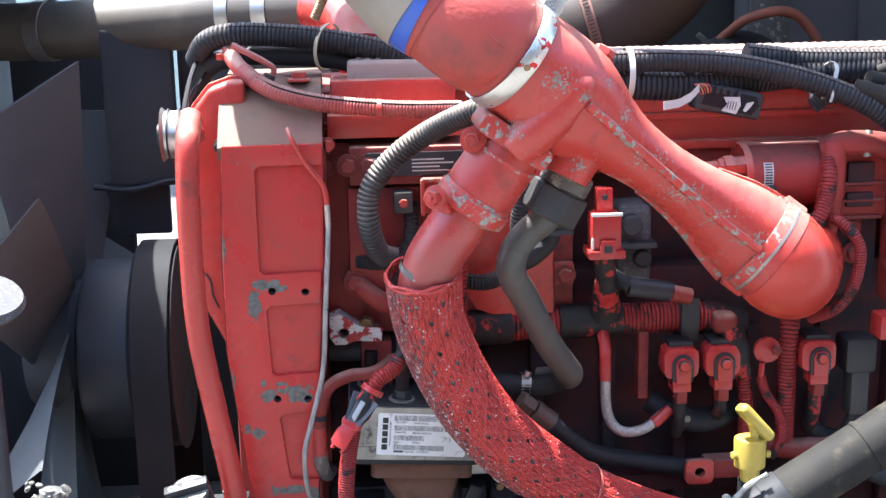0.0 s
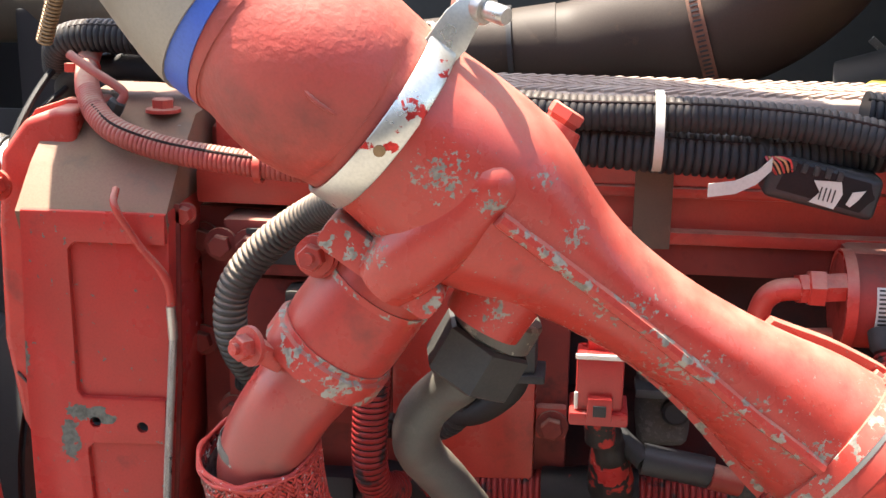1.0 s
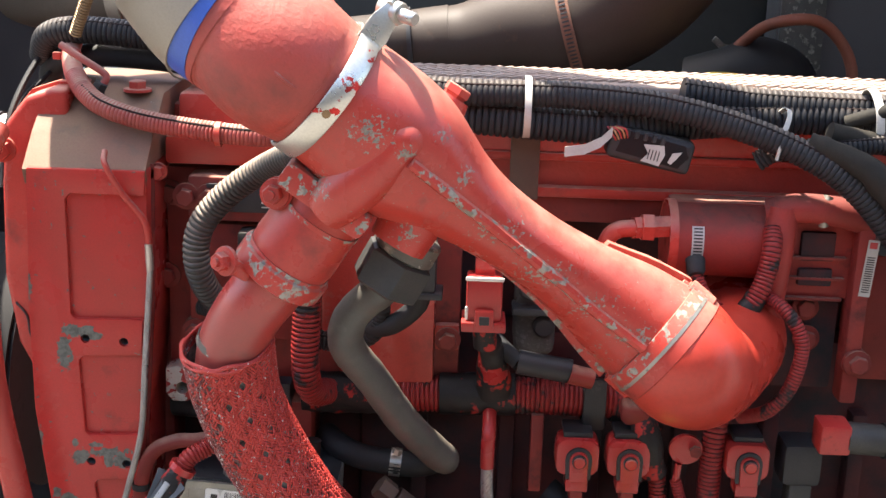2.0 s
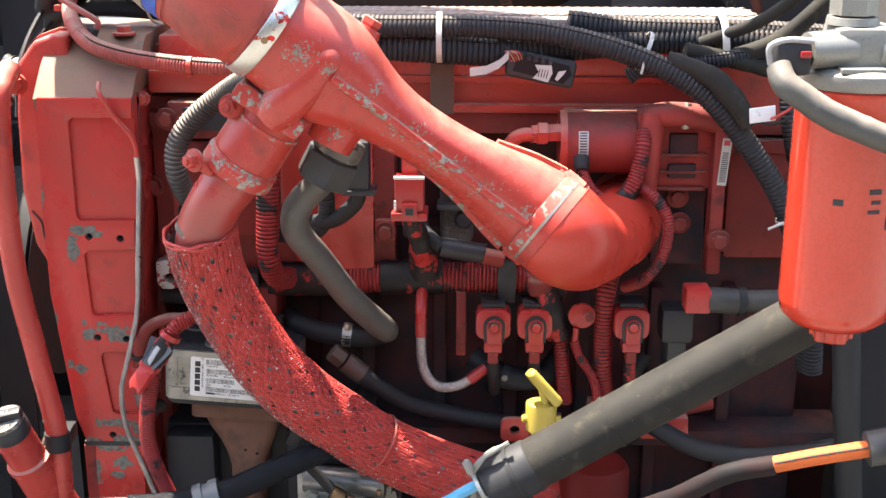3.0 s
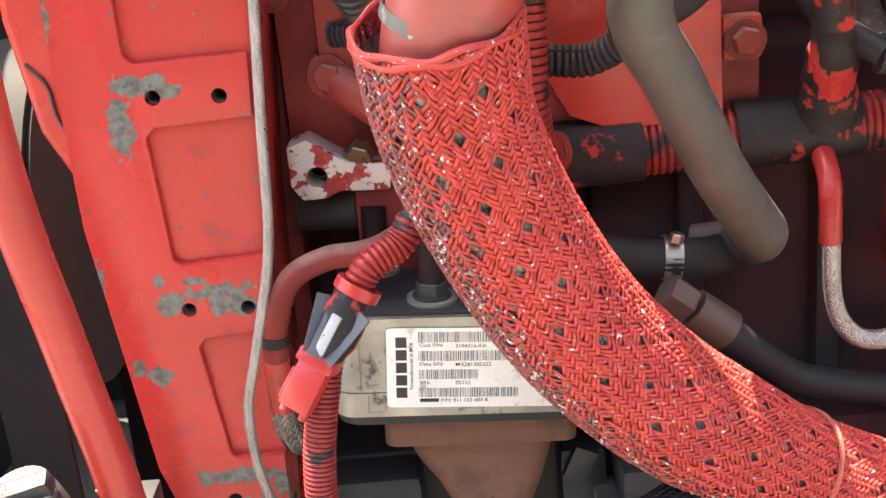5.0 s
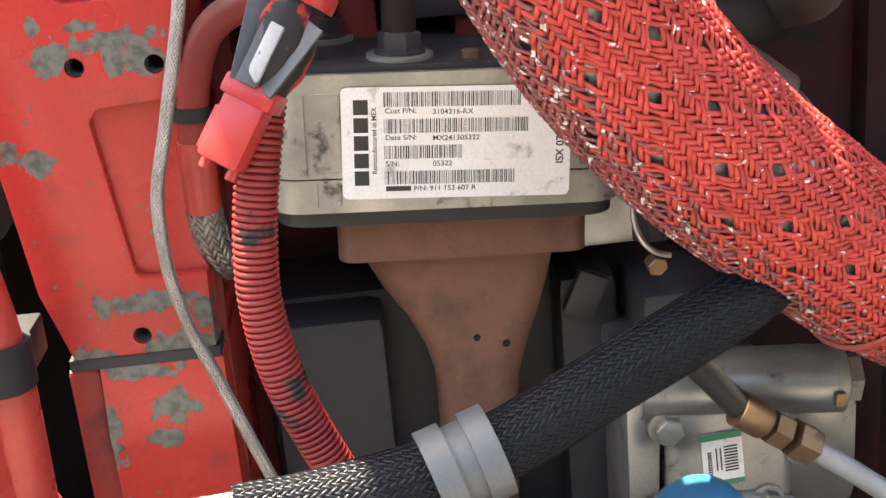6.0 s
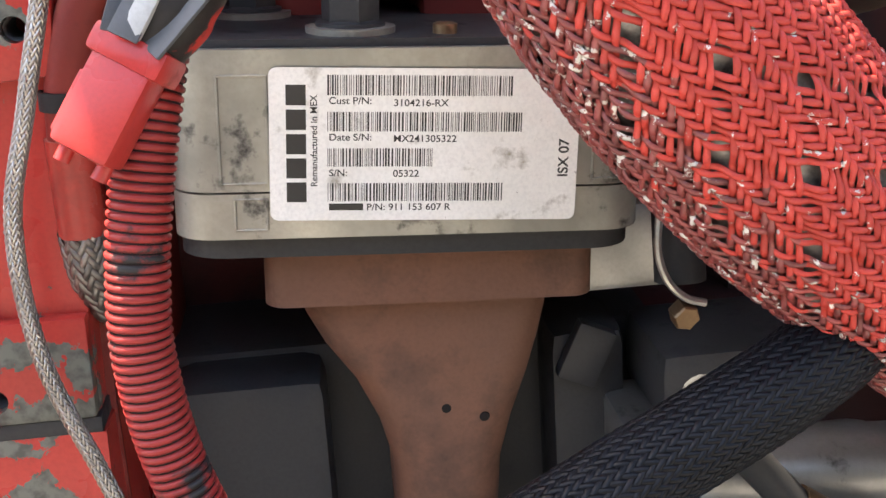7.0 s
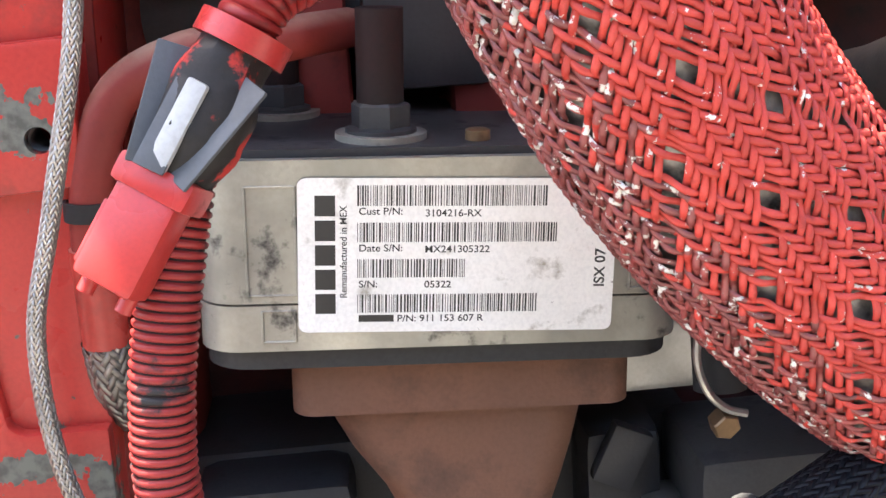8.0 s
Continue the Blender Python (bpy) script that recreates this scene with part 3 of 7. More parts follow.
def line_thing(name, pts, r, mat, label, category, group="", ridge=None, seg=14, step=0.004, rough=0.0, groove=True):
    """A hose, pipe or cable as a thing of its own."""
    if ridge and not isinstance(r, (list, tuple)):
        t = thing(name, label, category, group=group)
        part("ribbed_shell", tube(pts, r, step, seg, ridge, rough=rough), mat, t)
        if mat == "red_conduit" and groove:
            part("groove_core", tube(pts, r - 0.10 * ridge[1], 0.003, seg), "groove", t, "unpainted black grooves")
        if "black_conduit" in mat or mat == "dusty_conduit":
            p = [Vector(q) for q in pts]
            part("split_seam", tube([q + Vector((0, -0.7 * r, 0.72 * r)) for q in p], 0.0011, 0.004, 6), "groove", t, "lengthwise split of the conduit")
        return t
    return solo(name, tube(pts, r, step, seg, ridge, rough=rough), mat, label, category, group)


def bolt(name, at, axis, r, height, mat, label, group="", washer=0.0, stud=0.0):
    t = thing(name, label, "bolt", group=group)
    part("bolt_head", hexagon(at, axis, r, height, washer=washer), mat, t)
    if stud:
        part("stud", lathe([(height * 0.5, r * 0.5), (height + stud, r * 0.45)], at, axis, 12), mat, t)
    return t


# ---- setting ----
g = bmesh.new()
bmesh.ops.create_grid(g, x_segments=8, y_segments=8, size=300)
solo("ground", g, "concrete", "grey sunlit yard ground under the truck", "ground", kind="structure")
solo("wall_firewall", block((0.78, 2.22, 0.5), (1.9, 2.30, 2.4), 0.01), "firewall", "grey painted cab firewall behind the engine", "wall", kind="structure")
# dark sheet added where the gap behind the duct would show sky
solo("wall_tunnel", block((-0.2, 2.34, 0.5), (0.95, 2.40, 2.0), 0.01), "dark_wall", "dark sheet added to fill the dark gap behind the duct", "wall", kind="structure")
solo("wall_panel", block((0.786, 2.214, 1.15), (0.856, 2.222, 1.75), 0.002), "collar", "pale strip of bare panel on the firewall", "wall", kind="structure")
# unseen overhang added to keep the sun off the firewall and its hoses
solo("cab_cowl", block((0.50, 1.92, 1.78), (1.9, 2.4, 1.86), 0.015), "firewall", "unseen grey slab added over the firewall to shade it", "cowl", kind="structure")
solo("wall_footwell", block((0.98, 1.36, 0.5), (1.9, 2.22, 2.4), 0.03), "firewall", "grey dusty footwell of the cab", "wall", kind="structure")
solo("wall_inner_fender", block((-0.9, 2.3, 0.3), (0.62, 2.34, 0.98), 0.01), "rubber", "black inner fender on the far side", "wall", kind="structure")
# black sheet added before the footwell to make its lower part dark
solo("splash_panel", block((0.84, 1.33, 0.45), (1.9, 1.355, 1.27), 0.006), "rubber", "black panel added to darken the space below the footwell", "panel", kind="structure")
# black sheet added to hide bright ground below the fan
solo("splash_tray", block((-0.55, 1.14, 0.44), (0.0, 2.3, 0.47), 0.006), "rubber", "black tray added under the fan to hide the sunlit ground", "panel", kind="structure")
solo("wall_far", block((-20, 9.0, 0), (20, 9.2, 4.0), 0.02), "pale_wall", "pale green yard wall on the far side", "wall", kind="structure")
# unseen wall added to block low sky and darken reflections
solo("wall_yard", block((-14, -5.2, 0), (14, -5.0, 4.2), 0.02), "dark_wall", "unseen dark wall added behind the viewer to block low sky", "wall", kind="structure")
# rail and crossmember are unseen, added to keep the lower engine dark
solo("frame_rail", block((-1.2, 1.05, 0.52), (1.9, 1.13, 0.78), 0.008), "dark_metal", "unseen black chassis rail added to keep the lower engine dark", "frame rail", kind="structure")
solo("crossmember", block((-0.6, 1.13, 0.50), (1.2, 2.3, 0.56), 0.008), "dark_metal", "unseen black crossmember added to keep the lower engine dark", "crossmember", kind="structure")

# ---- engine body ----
blk = thing("engine_block", "oily red painted cast-iron engine block, coloured darker for deep shade", "engine block")
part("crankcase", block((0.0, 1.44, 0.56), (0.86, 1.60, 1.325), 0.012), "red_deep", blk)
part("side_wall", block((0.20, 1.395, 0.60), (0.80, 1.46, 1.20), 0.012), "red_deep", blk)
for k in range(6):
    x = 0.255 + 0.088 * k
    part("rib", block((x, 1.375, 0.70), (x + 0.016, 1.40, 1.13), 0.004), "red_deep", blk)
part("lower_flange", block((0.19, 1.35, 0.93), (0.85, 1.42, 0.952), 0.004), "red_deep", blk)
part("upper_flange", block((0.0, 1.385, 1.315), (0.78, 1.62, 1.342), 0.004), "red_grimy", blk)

head = thing("cylinder_head", "red cylinder head with a long machined ledge", "cylinder head")
part("head_body", block((-0.02, 1.384, 1.340), (0.78, 1.62, 1.418), 0.006), "red_cast", head)
part("ledge", block((0.02, 1.372, 1.342), (0.70, 1.395, 1.352), 0.003), "red", head)
part("ledge", block((0.02, 1.378, 1.376), (0.62, 1.395, 1.384), 0.003), "red", head)
part("side_panel", block((0.27, 1.381, 1.384), (0.66, 1.393, 1.418), 0.003), "red", head)

vc = thing("valve_cover", "dusty red ribbed valve cover on the cylinder head", "valve cover")
part("cover_shell", block((0.05, 1.375, 1.416), (0.72, 1.470, 1.452), 0.006, segments=3), "valve", vc)
part("front_lip", block((0.05, 1.368, 1.420), (0.72, 1.380, 1.432), 0.003), "red_grimy", vc)
treads = bmesh.new()
for row, (y0, sgn) in enumerate(((1.392, 1), (1.424, -1), (1.454, 1))):
    for k in range(56):
        x = 0.07 + 0.0115 * k
        bmesh.ops.create_cube(treads, size=1.0, matrix=pose(x, y0, 1.4525, 0, 0, 48 * sgn) @ Matrix.Diagonal((0.026, 0.0045, 0.003, 1)))
tagged(part("tread_rib", treads, "valve", vc), kind="stuff")
for y in (1.408, 1.440):
    part("bead", tube([(0.06, y, 1.452), (0.715, y, 1.452)], 0.0022, 0.02, 8), "valve", vc)

# ---- front gear cover ----
cov = thing("gear_cover", "red painted gear cover with chipped paint, bolt holes and recessed panels", "gear cover")
OUT = [(-0.084, 1.377), (-0.089, 1.25), (-0.089, 1.15), (-0.073, 1.0), (-0.063, 0.966), (-0.064, 0.78), (0.002, 0.78), (0.002, 0.966), (0.009, 1.13), (0.018, 1.25), (0.022, 1.377)]
body = part("cover_body", slab(OUT, 1.2735, 1.372, 0.003), "red_cover", cov)
FACE = [(-0.083, 1.376), (0.021, 1.376), (0.020, 1.354), (-0.045, 1.354), (-0.050, 1.349), (-0.050, 1.243), (-0.046, 1.238), (0.015, 1.239), (0.013, 1.205), (-0.040, 1.203), (-0.045, 1.198),
        (-0.042, 1.128), (-0.038, 1.125), (0.008, 1.127), (0.006, 1.082), (-0.032, 1.080), (-0.036, 1.075), (-0.028, 1.006), (-0.024, 1.003), (0.003, 1.003), (0.002, 0.967), (-0.062, 0.967),
        (-0.072, 1.0), (-0.088, 1.15), (-0.088, 1.25)]
face = part("cover_face", slab(FACE, 1.268, 1.276, 0.0018), "red_cover", cov)
HOLES = [(-0.038, 1.2195, 0.0042), (-0.003, 1.2175, 0.0042), (-0.038, 1.0985, 0.0042), (-0.005, 1.097, 0.0042), (-0.030, 0.976, 0.0042)]
for obj in (face, body):
    cut(obj, [lathe([(-0.03, r), (0.02, r)], (x, 1.276, z), (0, 1, 0), 20) for x, z, r in HOLES])
for x, z, r in HOLES:
    part("thread", tube([(x, 1.296, z), (x, 1.272, z)], r - 0.0004, ridge=(0.0012, 0.0006), caps=False, seg=14), "dark_metal", face if z > 0.966 else cov, "dark threaded bolt hole")
shoulder = bmesh.new()
rows = []
for x in (-0.087, 0.021):
    rows.append([(x, 1.270, 1.374), (x, 1.300, 1.402), (x, 1.345, 1.433), (x, 1.47, 1.437), (x, 1.47, 1.36), (x, 1.275, 1.36)])
skin(shoulder, rows)
bevel(shoulder, 0.004)
part("cover_shoulder", shoulder, "dusty", cov, "dusty sunlit shoulder of the cover")
part("gear_case", block((-0.092, 1.365, 0.66), (0.018, 1.52, 1.425), 0.008), "red_grimy", cov, "grimy gear case behind the cover")
part("gasket_edge", slab([(-0.086, 1.379), (-0.092, 1.25), (-0.092, 1.15), (-0.076, 1.0), (-0.066, 0.966), (-0.067, 0.79), (0.005, 0.79), (0.005, 0.966), (0.012, 1.13), (0.021, 1.25), (0.025, 1.379)],
                         1.288, 1.291, 0.0005), "red_grimy", cov)
part("pan_joint", block((-0.065, 1.2695, 0.961), (0.003, 1.30, 0.9668), 0.0005), "dark_metal", cov, "thin dark joint above the lower housing")
low = bmesh.new()
skin(low, [[(x, 1.2695, 0.9612), (x, 1.2640, 0.926), (x, 1.2655, 0.922), (x, 1.2665, 0.76), (x, 1.40, 0.76), (x, 1.40, 0.9612)] for x in (-0.052, 0.004)])
part("lower_housing", bevel(low, 0.0012, 2, 8), "red_cover", cov)
part("side_column", block((-0.067, 1.2700, 0.76), (-0.0525, 1.40, 0.9612), 0.003), "red_grimy", cov, "grimy column beside the lower housing")
HOUS = [(-0.075, 1.438), (-0.098, 1.43), (-0.118, 1.405), (-0.124, 1.35), (-0.127, 1.26), (-0.118, 1.195), (-0.100, 1.158), (-0.08, 1.12), (-0.06, 1.12), (-0.06, 1.438)]
part("rear_flange", slab(HOUS, 1.318, 1.40, 0.006, 3), "red", cov, "rounded red housing flange behind the cover")
part("flange_lip", slab([(x * 1.02 - 0.001, z + (0.003 if z > 1.3 else -0.002)) for x, z in HOUS], 1.345, 1.357, 0.002), "red", cov)
part("crack_line", tube([(-0.118, 1.3175, 1.235), (-0.108, 1.3172, 1.222), (-0.106, 1.3172, 1.205), (-0.100, 1.3172, 1.19)], 0.0012, seg=6), "dark_metal", cov, "dark oil seep line")
for x, z in ((-0.086, 1.372), (0.026, 1.370)):
    bolt("hex_bolt", (x, 1.30 if z < 1.4 else 1.325, z), (0, -1, 0), 0.0065, 0.012, "dark_metal" if x < 0 else "red", "small hex bolt at the cover edge", "cover bolts", 0.008)
bolt("hex_bolt", (-0.003, 1.345, 1.434), (0, 0, 1), 0.0085, 0.010, "red", "red hex bolt on top of the gear cover", "cover bolts", 0.013)

# back of the block side: engine controller plate
pl = thing("controller_plate", "red cooling plate bolted to the block, one corner bare metal", "cooling plate")
PLATE = [(0.020, 1.365), (0.020, 1.168), (0.028, 1.150), (0.082, 1.146), (0.30, 1.146), (0.30, 1.365)]
part("plate", slab(PLATE, 1.345, 1.40, 0.003), "red_grimy", pl)
part("cover_panel", slab([(0.168, 1.352), (0.168, 1.205), (0.186, 1.172), (0.21, 1.162), (0.276, 1.162), (0.276, 1.352)], 1.333, 1.348, 0.004), "red", pl)
part("upper_box", block((0.048, 1.312, 1.322), (0.175, 1.348, 1.364), 0.004), "red_grimy", pl)
part("lower_box", block((0.045, 1.322, 1.205), (0.15, 1.348, 1.318), 0.005), "red_grimy", pl)
tab = part("corner_tab", slab([(0.020, 1.172), (0.020, 1.148), (0.026, 1.139), (0.040, 1.139), (0.048, 1.143), (0.078, 1.141), (0.080, 1.158), (0.056, 1.160), (0.046, 1.166), (0.032, 1.176)], 1.322, 1.347, 0.002), "white", pl,
           "bare metal corner tab with a hole")
tab.data.materials[0] = M["flaked_tab"]
cut(tab, [lathe([(-0.03, 0.0062), (0.03, 0.0062)], (0.036, 1.33, 1.153), (0, 1, 0), 20)])
part("bolt_tab", block((0.276, 1.336, 1.196), (0.300, 1.35, 1.222), 0.004), "red", pl)
for x, z, y in ((0.020, 1.259, 1.345), (0.289, 1.208, 1.336), (0.024, 1.340, 1.345), (0.289, 1.34, 1.345), (0.05, 1.212, 1.322), (0.047, 1.345, 1.312), (0.068, 1.345, 1.312)):
    bolt("hex_bolt", (x, y, z), (0, -1, 0), 0.0085, 0.010, "red_grimy", "red grimy hex bolt on the cooling plate", "plate bolts", 0.0125)
np_ = thing("data_plate", "black engine data plate with pale print", "data plate")
part("plate", block((0.066, 1.309, 1.332), (0.172, 1.312, 1.358), 0.0008), "black_plastic", np_)
mp = pose(0.066, 1.3088, 1.332, 90)
bars([(0.050, 0.017, 0.085, 0.0186), (0.050, 0.013, 0.095, 0.0146), (0.050, 0.009, 0.080, 0.0106), (0.050, 0.005, 0.090, 0.0062)], mp, "white", "print_bar", np_)
bars([(0.006, 0.006, 0.009, 0.020), (0.009, 0.017, 0.018, 0.020), (0.009, 0.006, 0.018, 0.009)], mp, "white", "emblem", np_)


# ---- intake mixer ----
A0, A1 = Vector((0.203, 1.112, 1.472)), Vector((0.467, 1.1825, 1.269))
D = (A1 - A0).normalized()
B = Vector((0, -1, 0))
B = (B - D * B.dot(D)).normalized()
N = B.cross(D)
if N.z < 0:
    N = -N
LEN = (A1 - A0).length
C0 = A0 - D * 0.008  # middle of the band clamp
FN = (D + Vector((0, -0.435, 0))).normalized()  # the outlet flange is cut oblique to the tube
SLANT = FN.dot(B) / FN.dot(D)


def slant(s, b):
    """How far a point b before the middle line is shifted along the tube by the oblique outlet."""
    f = min(1.0, max(0.0, (s - 0.19) / (LEN - 0.205)))
    return D * (-SLANT * b * f * f * (3 - 2 * f))


mix = thing("intake_mixer", "red cast intake mixer tube with grey chips and a seam rib", "intake pipe")
# distance, half width above, half width below, half depth, squareness
SECT = [(-0.022, .0505, .0505, .0505, 2.0), (0.010, .052, .053, .052, 2.0), (0.035, .053, .058, .052, 2.1), (0.058, .0525, .060, .050, 2.2), (0.078, .0495, .054, .047, 2.2), (0.098, .0415, .047, .044, 2.1),
        (0.120, .0335, .041, .040, 2.0), (0.145, .0282, .036, .0365, 2.0), (0.175, .0265, .032, .035, 2.0), (0.205, .0278, .031, .034, 2.0), (0.235, .0322, .033, .034, 1.9), (0.262, .038, .037, .035, 1.7), (0.288, .045, .043, .037, 1.6),
        (LEN - 0.02, .049, .048, .040, 1.7), (LEN - 0.012, .050, .049, .042, 1.8)]


def section(s):
    xs = [q[0] for q in SECT]
    near = [s + 0.005 * k for k in range(-2, 3)]
    return [float(np.mean(np.interp(near, xs, [q[k] for q in SECT]))) for k in range(1, 5)]


rings = []
for s in np.linspace(SECT[0][0], SECT[-1][0], 70):
    wt, wb, df, e = section(s)
    ring = []
    for k in range(48):
        w = 2 * math.pi * k / 48
        c, q = math.cos(w), math.sin(w)
        cc, qq = math.copysign(abs(c) ** (2 / e), c), math.copysign(abs(q) ** (2 / e), q)
        ring.append(A0 + D * s + N * (cc * (wt if cc > 0 else wb)) + B * (qq * df) + slant(s, qq * df))
    rings.append(ring)
bm = bmesh.new()
skin(bm, rings)
part("mixer_body", bm, "red_mixer", mix)


def on_front(s, n=0.0, out=0.0):
    """A point on the front of the mixer, n off its middle line."""
    wt, wb, df, e = section(s)
    lim = wt if n > 0 else wb
    b = df * max(0.0, 1 - abs(n / lim) ** e) ** (1 / e) + out
    return A0 + D * s + N * n + B * b + slant(s, b)


part("seam_rib", tube([on_front(s, 0.004 - 0.010 * min(1, max(0, (s - 0.06) / 0.2)), 0.0004) for s in np.linspace(0.062, LEN - 0.014, 9)], 0.0046, 0.004, 8, rough=0.0005), "red_worn", mix, "seam rib worn to bare metal along its crest")
finger = bmesh.new()
tube([on_front(0.050, 0.010, -0.017), on_front(0.048, -0.022, -0.016), on_front(0.045, -0.048, -0.004), A0 + D * 0.044 - N * 0.066 + B * 0.022], [0.0200, 0.0215, 0.021, 0.018], 0.004, 20, bm=finger)
bmesh.ops.create_uvsphere(finger, u_segments=20, v_segments=12, radius=0.0201, matrix=Matrix.Translation(on_front(0.050, 0.010, -0.017)))
part("cast_rib", finger, "red_mixer", mix, "rounded cast rib leading to the side port")
# side webs by the outlet flange
for sgn, s0, s1 in ((1, 0.250, LEN - 0.012), (-1, 0.185, LEN - 0.02)):
    web = bmesh.new()
    pts = []
    for s in np.linspace(s0, s1, 10):
        wt, wb, df, e = section(s)
        pts.append((s, (wt if sgn > 0 else wb)))
    rr = []
    for s, w in pts:
        grow = (0.0005 + 0.003 * (s - s0) / (s1 - s0)) if sgn > 0 else (0.002 + 0.006 * (s - s0) / (s1 - s0))
        p = A0 + D * s + N * sgn * (w + grow) - B * (0.014 if sgn > 0 else 0.004)
        q = A0 + D * s + N * sgn * (w - 0.02) - B * (0.014 if sgn > 0 else 0.004)
        rr.append([p + B * 0.0035, p - B * 0.0035, q - B * 0.0035, q + B * 0.0035])
    skin(web, rr)
    part("web", web, "red_worn" if sgn < 0 else "red_mixer", mix)
fl = lathe([(-0.013, 0.047), (-0.012, 0.0525), (-0.001, 0.0535), (0.0, 0.050)], A1, FN, 48)
part("outlet_flange", fl, "red_worn", mix, "outlet flange with bare grey edges")
part("flange_joint", ring_band(A1 + FN * 0.0005, FN, 0.045, 0.003, 0.0084, 48), "alu_dirty", mix, "bare metal joint")
for n in (0.044, -0.044):
    ear = part("flange_ear", lathe([(-0.016, 0.012), (0.006, 0.012), (0.008, 0.010)], A1 + N * n + B * 0.004, FN, 20), "red_mixer", mix)
    part("ear_bolt", hexagon(A1 - FN * 0.016 + N * n + B * 0.004, -FN, 0.0075, 0.007, washer=0.009), "red", ear)
# plug on the upper side
pb = A0 + D * 0.074 + N * 0.034 + Vector((0, 0.022, 0))
pd = (N * 0.9 + D * -0.1 + Vector((0, 0.15, 0))).normalized()
part("plug_boss", lathe([(-0.01, 0.016), (0.010, 0.0145), (0.016, 0.013)], pb, pd, 24), "red_mixer", mix)
part("plug", lathe([(0.010, 0.009), (0.018, 0.0095), (0.019, 0.0105), (0.0245, 0.0105), (0.0255, 0.009)], pb, pd, 6), "red", mix)
# boss for the grey coolant fitting
gb = A0 + D * 0.105 - N * 0.036 + B * 0.002
gd = Vector((-0.016, -0.004, -0.030)).normalized()
part("fitting_boss", lathe([(-0.012, 0.0265), (0.016, 0.0235), (0.026, 0.0225)], gb, gd, 28), "red_mixer", mix)

# dome elbow into the manifold
dome = thing("outlet_elbow", "smooth glossy red elbow on the mixer outlet", "pipe elbow")
PD = [A1 + FN * 0.001, A1 + FN * 0.014, (0.490, 1.185, 1.247), (0.507, 1.212, 1.233), (0.533, 1.262, 1.226), (0.562, 1.33, 1.222), (0.575, 1.42, 1.222)]
part("elbow_body", tube(PD, [0.0505, 0.0525, 0.0520, 0.0480, 0.0455, 0.045, 0.043], 0.004, 48), "red_smooth", dome)
part("elbow_lip", lathe([(0.001, 0.0515), (0.002, 0.0530), (0.013, 0.0530), (0.0145, 0.0518)], A1, FN, 48), "red", dome)

# inlet leg with a band clamp, tube and sleeve
leg = thing("egr_inlet_leg", "red side inlet pipe with a bolted flange and clamp", "pipe")
L0, L1 = Vector((0.208, 1.126, 1.402)), Vector((0.157, 1.132, 1.327))
LD = (L1 - L0).normalized()
part("port_flange", turned(slab(rounded(0.074, 0.020, 0.006), -0.034, 0.034, 0.002), (0.199, 1.124, 1.398), 0, 34.5, 0), "red_worn", leg, "squared port flange with bare metal edges")
part("flange_gasket", turned(slab(rounded(0.0705, 0.0025, 0.001), -0.0325, 0.0325, 0.0004), (0.1945, 1.124, 1.3915), 0, 34.5, 0), "alu_dirty", leg)
part("inlet_pipe", lathe([(0.006, 0.030), (0.014, 0.0315), (0.030, 0.0335), (0.062, 0.0345), (0.074, 0.0335), (0.078, 0.031)], L0, LD, 40), "red", leg)
part("worn_ring", ring_band(L0 + LD * 0.028, LD, 0.0328, 0.004, 0.0012), "red_worn", leg)
part("worn_ring", ring_band(L0 + LD * 0.071, LD, 0.0338, 0.003, 0.0010), "red_worn", leg)
vb = L0 + LD * 0.081
part("band_clamp", lathe([(-0.010, 0.0325), (-0.007, 0.0372), (0.007, 0.0372), (0.010, 0.0315)], vb, LD, 40), "red_worn", leg, "chipped red band clamp")
part("lower_tube", tube([L0 + LD * 0.080, L0 + LD * 0.10, (0.138, 1.134, 1.301), (0.1235, 1.140, 1.275), (0.117, 1.146, 1.25), (0.1175, 1.150, 1.235)], [0.0275, 0.0275, 0.027, 0.027, 0.027, 0.027], 0.004, 36), "red_weathered", leg)
part("worn_seam", ring_band((0.1192, 1.1435, 1.2665), (0.34, -0.18, 1), 0.0268, 0.006, 0.0007), "collar", leg, "worn tan ring at the sleeve mouth")
for at, ax in (((0.161, 1.108, 1.399), (-0.15, -1, 0.1)), ((0.126, 1.100, 1.348), (-0.55, -0.8, 0.1))):
    bolt("flange_bolt", at, ax, 0.0075, 0.011, "red", "red painted flange bolt on the inlet pipe", "inlet pipe bolts", 0.0115, 0.003)
part("bolt_lug", lathe([(0.0, 0.0125), (0.028, 0.0135), (0.034, 0.015)], (0.162, 1.108, 1.399), (0.30, 1, -0.15), 24), "red", leg)
part("clamp_lug", turned(block((-0.012, -0.005, -0.006), (0.014, 0.012, 0.006), 0.003), (0.130, 1.106, 1.342), 0, 35, 30), "red_mixer", leg)

SL = [(0.1155, 1.146, 1.266), (0.121, 1.160, 1.215), (0.1405, 1.174, 1.160), (0.1695, 1.185, 1.106), (0.207, 1.196, 1.060), (0.246, 1.209, 1.024), (0.290, 1.224, 0.987), (0.352, 1.240, 0.950), (0.43, 1.262, 0.915), (0.52, 1.29, 0.89)]
sleeve = thing("braided_sleeve", "red painted braided heat sleeve with worn silver flecks", "hose sleeve")
part("inner_hose", tube([SL[0][:2] + (1.258,)] + SL[1:], 0.0322, 0.006, 28, caps=False), "inner_mesh", sleeve, "dark metal mesh showing through the gaps")
